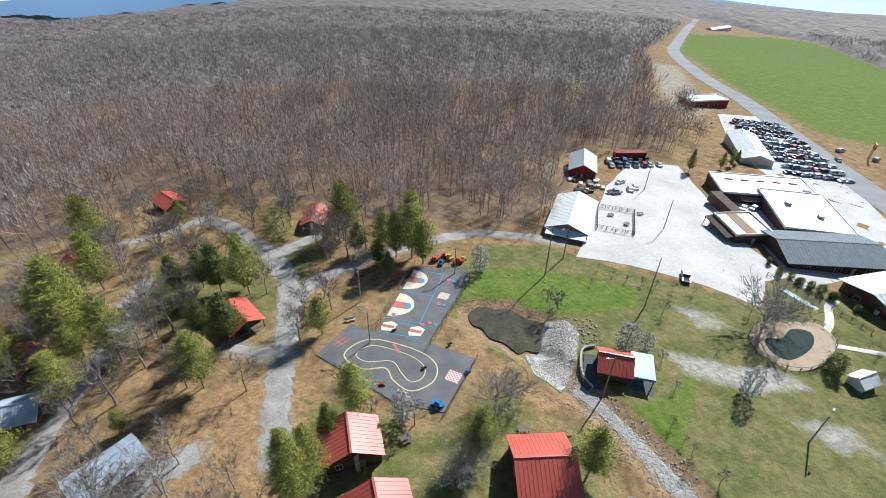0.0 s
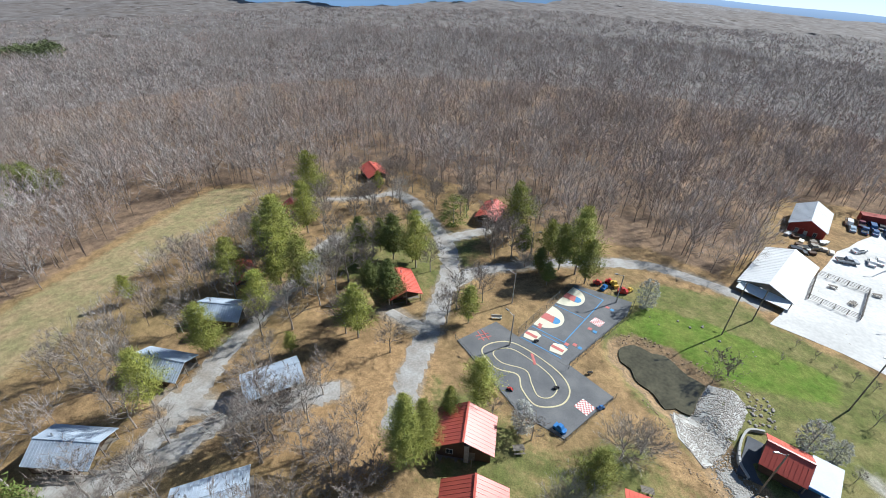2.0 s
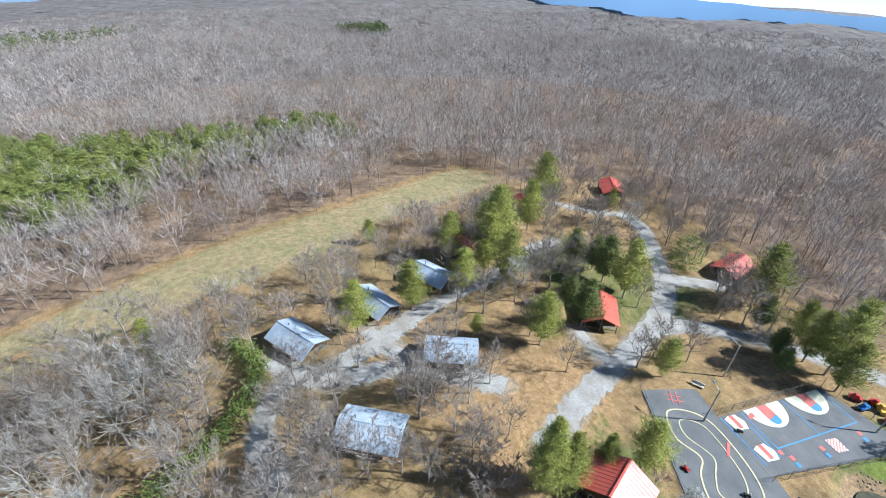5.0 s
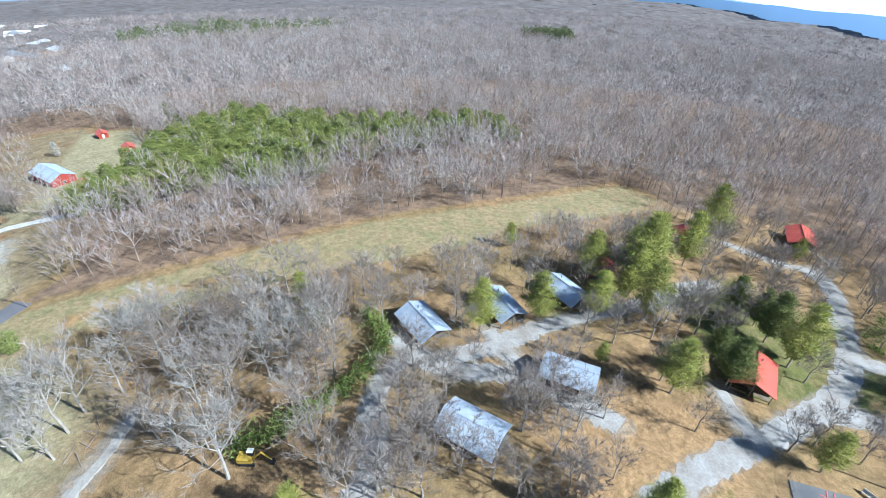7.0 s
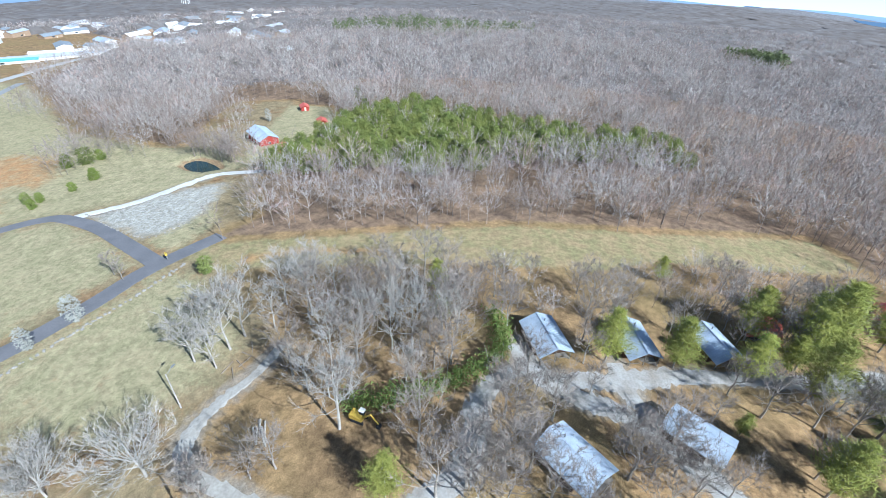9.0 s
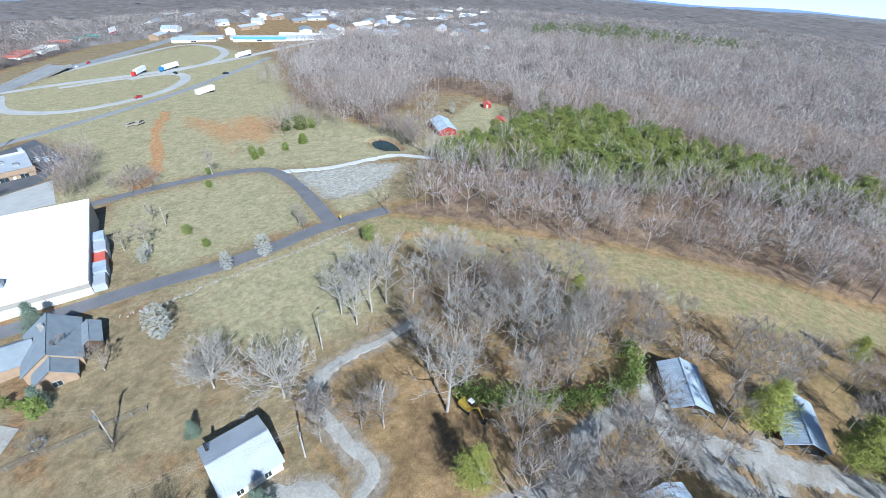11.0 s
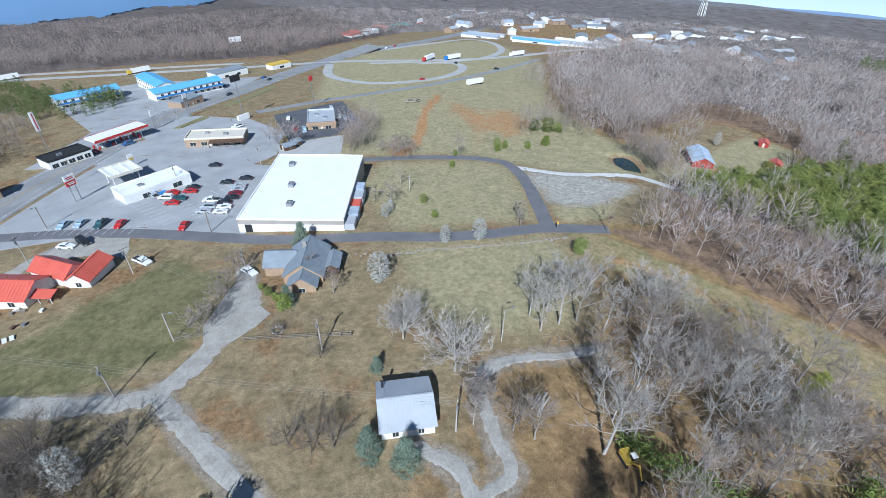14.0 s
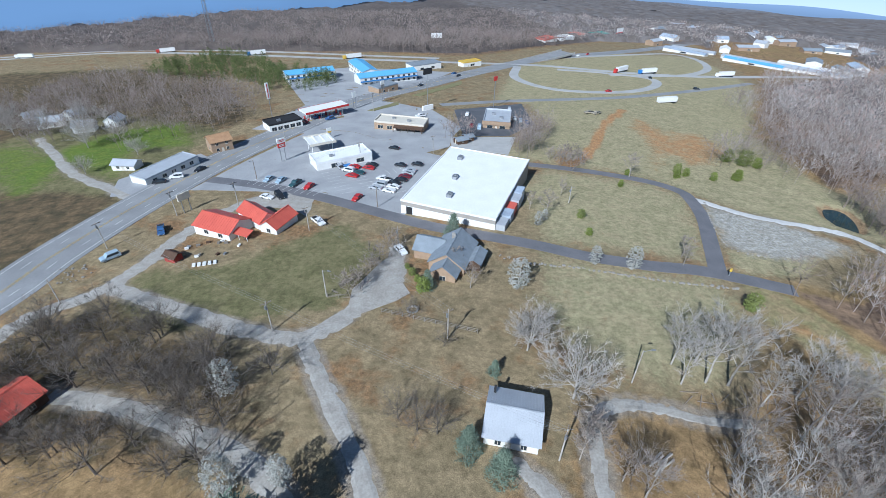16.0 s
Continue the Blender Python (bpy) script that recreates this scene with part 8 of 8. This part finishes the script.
# ---- poles, lamps and signs ----
def pole(x, y, h, kind, rot=0.0, label=""):
    t = thing({"lamp": "street_lamp", "wood": "utility_pole", "flood": "light_pole"}[kind], x, y, rot, label or {"lamp": "wooden lamp post with an arm and lamp head", "wood": "weathered wooden utility pole with a crossarm", "flood": "tall wooden pole with a floodlight"}[kind], "pole", {"lamp": "street lamps", "wood": "utility poles", "flood": "light poles"}[kind])
    part("shaft", MB().tube((0, 0, -0.8), (0, 0, h), 0.15, 0.10, 8), M_PALEBARK if kind in ("wood", "lamp") else M_POLE, t)
    if kind == "wood":
        part("crossarm", MB().box(-1.1, -0.06, h - 0.6, 1.1, 0.06, h - 0.45), M_POLE, t)
        for k in (-1.0, 0.0, 1.0):
            part("insulator", MB().tube((k, 0, h - 0.45), (k, 0, h - 0.25), 0.05, 0.03, 6), M_METAL, t)
        part("transformer", MB().tube((0.28, 0, h - 2.0), (0.28, 0, h - 1.1), 0.2, None, 10), M_METAL, t)
    else:
        a = part("arm", MB().tube((0, 0, h - 0.3), (1.5, 0, h + 0.25), 0.04, None, 6), M_METAL, t)
        part("lamp_head", MB().add([(1.3, -0.15, h + 0.14), (2.1, -0.12, h + 0.2), (2.1, 0.12, h + 0.2), (1.3, 0.15, h + 0.14), (1.35, -0.12, h + 0.36), (2.0, -0.09, h + 0.34), (2.0, 0.09, h + 0.34), (1.35, 0.12, h + 0.36)], [(3, 2, 1, 0), (4, 5, 6, 7), (0, 1, 5, 4), (1, 2, 6, 5), (2, 3, 7, 6), (3, 0, 4, 7)]), M_METAL, a)
    return t


for x, y, h, r in ((14.9, -80.9, 7.5, 150), (-41.7, -48.0, 8.5, 170), (-14, 65.4, 8.2, 160), (3, 90.7, 8.0, 200), (-18, 79, 8.5, 180), (61, 46, 7.0, 40), (75, -89, 7.5, 150), (-20, 100, 8, 20)):
    pole(x, y, h, "lamp", r)
for x, y, h, r in ((-22.8, -34.2, 7.9, 60), (-10, -63, 8, 20), (63.5, -131.5, 8.5, 50), (46, -135, 8.5, 50), (22, -114, 8, 30), (-21, -175, 8.5, 20), (8, -171, 8, 10), (76, -114, 8.5, 50), (-59.5, -125, 6, 0), (40, -196, 9, 50), (2, -250, 10, 50), (-2.5, -101, 6.5, 10), (25, -70.5, 8, 30)):
    pole(x, y, h, "wood", r)
for x, y, h, r in ((25, 91, 14, 200), (45.6, 79.9, 14, 220), (29, 54, 10, 200), (2.5, -127, 7.3, 100), (44.7, -157.4, 7.4, 60), (66, 120, 10, 200), (71, 150, 11, 200), (31.5, 100, 9, 200)):
    pole(x, y, h, "flood", r)


def strand(pts, r):
    """One thin wire through the points."""
    mb = MB()
    for p in pts:
        mb.v += [(p.x, p.y + r, p.z), (p.x + r * 0.87, p.y - r * 0.5, p.z + r * 0.3), (p.x - r * 0.87, p.y - r * 0.5, p.z - r * 0.3)]
    for k in range(len(pts) - 1):
        mb.f += [(3 * k + j, 3 * k + 3 + j, 3 * k + 3 + (j + 1) % 3, 3 * k + (j + 1) % 3) for j in range(3)]
    return mb


def power_line(a, b, ha, hb):
    za, zb = gz(*a) + ha, gz(*b) + hb
    t = thing("power_line", a[0], a[1], 0, "sagging grey overhead wires between poles", "wires", "overhead wires", 0.0)
    for k in (-0.9, 0.0, 0.9):
        p = [Vector((k, 0, za)).lerp(Vector((b[0] - a[0] + k, b[1] - a[1], zb)), i / 8) - Vector((0, 0, 0.8 * (1 - (i / 4 - 1) ** 2))) for i in range(9)]
        part("wire", strand(p, 0.02), M_METAL, t)


for a, b, ha, hb in (((-22.8, -34.2), (25, -70.5), 7.6, 7.7), ((-22.8, -34.2), (-17, -41), 7.6, 3.6), ((25, -70.5), (76, -114), 7.7, 8.2), ((63.5, -131.5), (46, -135), 8.2, 8.2), ((76, -114), (63.5, -131.5), 8.2, 8.2), ((46, -135), (8, -171), 8.2, 7.7), ((-10, -63), (22, -114), 7.7, 7.7)):
    power_line(a, b, ha, hb)


def pylon_sign(x, y, rot, h, w, ph, panels, label, legs=2):
    t = thing("pylon_sign", x, y, rot, label, "sign", "roadside signs")
    for k in range(legs):
        px = (k - (legs - 1) / 2) * w * 0.6
        part("leg", MB().tube((px, 0, -1), (px, 0, h), 0.16, 0.16, 8), M_METAL, t)
    z = h
    for m, hh in panels:
        part("panel", MB().box(-w / 2, -0.25, z - hh + 0.03, w / 2, 0.25, z), m, t)
        z -= hh
    return t


def bars(t, w, z, y, m, n=2):
    for k in range(n):
        for s in (-1, 1):
            part("sign_bar", MB().box(-w * 0.38, s * (y + 0.01) - 0.012, z - k * 0.5, w * (0.3 if k else 0.38), s * (y + 0.01) + 0.012, z - k * 0.5 + 0.26), m, t)


s1 = pylon_sign(37.9, -175.9, 40, 9.3, 3.2, 0, ((M_WHITE, 1.8), (M_RED, 1.8)), "tall two-legged store sign in white and red")
bars(s1, 3.2, 8.5, 0.25, M_RED)
bars(s1, 3.2, 6.7, 0.25, M_WHITE)
s2 = pylon_sign(54, -246, 40, 17.5, 1.6, 0, ((M_WHITE, 8.0),), "tall slim white pylon with a red strip", 1)
part("strip", MB().box(-0.2, -0.3, 10, 0.2, 0.3, 17), M_RED, s2)
s3 = pylon_sign(-27.4, -250.4, 30, 22, 5.5, 0, ((M_BLACK, 3.0),), "very tall dark pole sign over the highway", 1)
part("base_panel", MB().box(-3.4, -0.6, 0, 3.4, 0.6, 2.6), M_WHITE, s3)
pylon_sign(-65.3, -255.1, 30, 17, 2.4, 0, ((M_RED, 2.4),), "tall slim pole with a small red sign", 1)
pylon_sign(61, -134, 50, 6.5, 4.0, 0, ((M_TRIM, 2.2),), "cream roadside sign board on posts")
pylon_sign(22, -203, 30, 5.0, 2.0, 0, ((M_WHITE, 1.4), (M_YELLOW, 0.8)), "white fuel price sign on posts")
pylon_sign(12, -258, 40, 9.0, 2.4, 0, ((M_WHITE, 3.0),), "white roadside sign on a pole")
pylon_sign(-4, -272, 40, 12.0, 2.4, 0, ((M_WHITE, 2.0), (M_METAL, 1.5)), "grey and white motel sign on posts")
pylon_sign(-70, -540, 10, 12.0, 12.0, 0, ((M_WHITE, 5.0),), "white billboard above the interstate")
pylon_sign(-330, -640, 30, 16.0, 14.0, 0, ((M_WHITE, 5.0), (M_RED, 1.0)), "white and red billboard by the plaza")
pylon_sign(196, 205, 60, 8.0, 4.0, 0, ((M_YELLOW, 1.2), (M_RED, 1.2)), "yellow and red roadside sign by the pasture")
rs2 = pylon_sign(-85.6, -80.8, 40, 2.2, 0.75, 0, ((M_YELLOW, 0.75),), "yellow warning sign at the road fork", 1)
an = thing("lattice_mast", 168, -568, 0, "slender steel lattice radio mast", "mast")
for k in range(3):
    a = k * 2.094
    part("leg", MB().tube((math.cos(a) * 3.0, math.sin(a) * 3.0, -2), (math.cos(a) * 1.0, math.sin(a) * 1.0, 78), 0.3, 0.2, 4), M_METAL, an)
mbl = MB()
for k in range(26):
    r0 = 3.0 - 2.0 * k / 26
    for j in range(3):
        a, b = j * 2.094, (j + 1) * 2.094
        mbl.tube((math.cos(a) * r0, math.sin(a) * r0, 3 * k), (math.cos(b) * r0, math.sin(b) * r0, 3 * k + 3), 0.14, None, 3, False)
part("lattice", mbl, M_METAL, an)

# ---- painted road lines ----
def dashes(name, pts, material, width, dash, gap, lift, label, off=0.0):
    line = spline(pts, 1.0)
    mb = MB()
    run = 0.0
    for (ax, ay), (bx, by) in zip(line, line[1:]):
        if run % (dash + gap) < dash:
            d = Vector((bx - ax, by - ay)).normalized()
            n = Vector((-d.y, d.x))
            q = [Vector((ax, ay)) + n * (off - width / 2), Vector((bx, by)) + n * (off - width / 2), Vector((bx, by)) + n * (off + width / 2), Vector((ax, ay)) + n * (off + width / 2)]
            mb.add([(p.x, p.y, lift) for p in q], [(0, 1, 2, 3)])
        run += math.hypot(bx - ax, by - ay)
    v = np.array(mb.v)
    mb.v = [tuple(p) for p in np.column_stack([v[:, :2], v[:, 2] + GZ(v[:, 0], v[:, 1])])]
    return solo(name, mb, material, label, "road marking", kind="structure")


HWY = [(98, -84), (92.6, -97), (88.9, -113.9), (78.7, -143.8), (61.9, -183.9), (31.1, -239.5), (5.2, -281.6), (-36.6, -325), (-82.2, -374)]
for off in (-3.6, 3.6):
    dashes("lane_line", HWY, M_WHITE, 0.16, 3, 9, 0.13, "white dashed lane lines on the highway", off)
for off in (-0.3, 0.3):
    dashes("centre_line", HWY, M_YELLOW, 0.14, 400, 0, 0.13, "yellow double centre line on the highway", off)
for off in (-7.1, 7.1):
    dashes("edge_line", HWY, M_WHITE, 0.16, 400, 0, 0.13, "white edge line of the highway", off)
# stalls in the store's car park
bay = MB()
for (ux, uy, vx, vy, n) in ((46, -156, 22, -141, 11), (12, -164, 3, -140, 9), (-2, -157, -10, -160, 3), (1, -152, -5, -138, 6), (20, -160, 12, -140, 7)):
    for k in range(n + 1):
        x, y = ux + (vx - ux) * k / n, uy + (vy - uy) * k / n
        a = math.atan2(vy - uy, vx - ux) + 1.5708
        d, e = Vector((math.cos(a), math.sin(a))) * 2.6, Vector((-math.sin(a), math.cos(a))) * 0.06
        q = [Vector((x, y)) - d - e, Vector((x, y)) + d - e, Vector((x, y)) + d + e, Vector((x, y)) - d + e]
        bay.add([(p.x, p.y, gz(p.x, p.y) + 0.09) for p in q], [(0, 1, 2, 3)])
solo("bay_lines", bay, M_WHITE, "faded white parking bay lines", "road marking", kind="structure")

# ---- yard clutter ----
ex = thing("excavator", -43.2, -17.4, 75, "yellow excavator with its boom folded among trees", "excavator")
part("track", MB().prism([(-1.7, -1.3), (1.7, -1.3), (1.7, -0.8), (-1.7, -0.8)], -0.1, 0.8), M_BLACK, ex)
part("track", MB().prism([(-1.7, 0.8), (1.7, 0.8), (1.7, 1.3), (-1.7, 1.3)], -0.1, 0.8), M_BLACK, ex)
part("house", MB().prism([(-2.0, -1.1), (1.2, -1.1), (1.4, 0.0), (1.2, 1.1), (-2.0, 1.1)], 0.8, 1.9), M_YELLOW, ex)
cb = part("cab", MB().box(0.1, 0.1, 1.9, 1.3, 1.1, 3.0), M_BLACK, ex)
part("cab_roof", MB().box(0.0, 0.0, 3.0, 1.4, 1.2, 3.1), M_WHITE, cb)
part("boom", MB().tube((1.2, -0.3, 1.6), (3.6, -0.3, 4.0), 0.25, 0.2, 6).tube((3.6, -0.3, 4.0), (5.4, -0.3, 1.6), 0.2, 0.15, 6), M_YELLOW, ex)
part("bucket", MB().prism([(5.0, -0.8), (5.9, -0.8), (5.9, 0.2), (5.0, 0.2)], 0.4, 1.4), M_BLACK, ex)
ex.scale = (0.7, 0.7, 0.7)
rngl = random.Random(4)
for k in range(9):
    t = thing("log", -38.5 + rngl.uniform(-1.2, 1.2), -31.8 + rngl.uniform(-1.0, 1.0), 30 + rngl.uniform(-14, 14), "sawn pale log in a loose heap", "log", "sawn logs")
    t.location.z += 0.14 + 0.2 * (k // 4)
    part("bole", MB().tube((-1.6, 0, 0), (1.6, 0, 0), 0.17, 0.14, 8), M_PALEBARK, t)
for k in range(16):
    t = thing("log", -50 - k * 1.4 + rngl.uniform(-1, 1), -43 + k * 0.1 + rngl.uniform(-2.5, 2.5), rngl.uniform(0, 180), "fallen pale branch on leaf litter", "log", "fallen branches")
    t.location.z += 0.12
    part("bole", MB().tube((-1.8, 0, 0), (1.5, 0, 0.05), 0.12, 0.06, 6), M_POLE, t)
for k in range(5):
    t = thing("stone_slab", 49.2 - k * 1.25, -100.0 - k * 0.12, 10, "pale stone slab propped on the lawn", "slab", "stone slabs")
    part("slab", MB().box(-0.4, -0.7, -0.1, 0.4, 0.7, 0.35), M_WHITE, t)
for k in range(14):
    x, y = 42 + rngl.uniform(-4, 12), -108 + rngl.uniform(-5, 4)
    t = thing("crate", x, y, rngl.uniform(0, 90), "grey wooden yard-sale crate on grass", "crate", "yard-sale crates")
    part("box", MB().box(-0.5, -0.3, -0.1, 0.5, 0.3, 0.45), (M_GREYWOOD, M_WHITE, M_METAL, M_WOOD)[k % 4], t)
    part("lid", MB().box(-0.53, -0.33, 0.45, 0.53, 0.33, 0.5), (M_GREYWOOD, M_WHITE, M_METAL, M_WOOD)[k % 4], t)
for k in range(16):
    x, y = 48 + rngl.uniform(-3, 8), 152 + rngl.uniform(-8, 4)
    t = thing("crate", x, y, rngl.uniform(0, 90), "stacked timber and scrap crate in the yard", "crate", "yard crates")
    part("box", MB().box(-0.9, -0.6, -0.1, 0.9, 0.6, 0.8), (M_GREYWOOD, M_WOOD, M_METAL, M_TRIM)[k % 4], t)
    part("lid", MB().box(-0.95, -0.65, 0.8, 0.95, 0.65, 0.88), (M_GREYWOOD, M_WOOD, M_METAL, M_TRIM)[k % 4], t)
fp = thing("fire_pit", -3.9, -73.2, 0, "round stone fire pit with a low rim", "fire pit")
for k in range(12):
    a = k * math.pi / 6
    part("stone", MB().tube((math.cos(a) * 1.1, math.sin(a) * 1.1, -0.2), (math.cos(a) * 1.1, math.sin(a) * 1.1, 0.35), 0.3, 0.24, 6), M_STONE, fp)
fp2 = thing("fire_pit", 27.5, 34.0, 0, "round stone fire pit beside picnic tables", "fire pit")
for k in range(12):
    a = k * math.pi / 6
    part("stone", MB().tube((math.cos(a) * 0.8, math.sin(a) * 0.8, -0.2), (math.cos(a) * 0.8, math.sin(a) * 0.8, 0.3), 0.25, 0.2, 6), M_STONE, fp2)
wl = spline([(-30, -96.5), (-35, -92.8), (-44.8, -90.2), (-53, -87.5), (-62.2, -84.3), (-71.4, -81.3), (-85.1, -78.3)], 1.1)
rs3 = np.random.default_rng(21)
wx, wy = np.array([p[0] for p in wl for _ in range(2)]) + rs3.normal(size=2 * len(wl)) * 0.3 + 1.2, np.array([p[1] for p in wl for _ in range(2)]) + rs3.normal(size=2 * len(wl)) * 0.3 + 3.2
pl = spline([(-108, -124), (-100, -108), (-96, -96), (-99, -91), (-112, -87)], 1.6)
wx, wy = np.append(wx, [p[0] for p in pl]), np.append(wy, [p[1] for p in pl])
soup("boulder_row", scatter(tri_v, wx, wy, rs3.uniform(0.4, 1.0, len(wx)), 22, -0.1), M_STONE, "row of pale boulders edging the drive", "stones")
gx2, gy2 = np.concatenate([rs3.uniform(28, 33, 50), rs3.uniform(9, 32, 12), rs3.uniform(74, 84, 40)]), np.concatenate([rs3.uniform(67, 75, 50), rs3.uniform(81, 92, 12), rs3.uniform(-106, -98, 40)])
soup("boulders", scatter(tri_v, gx2, gy2, rs3.uniform(0.2, 0.8, len(gx2)), 23, -0.1), M_STONE, "loose pale boulders on grass", "stones")
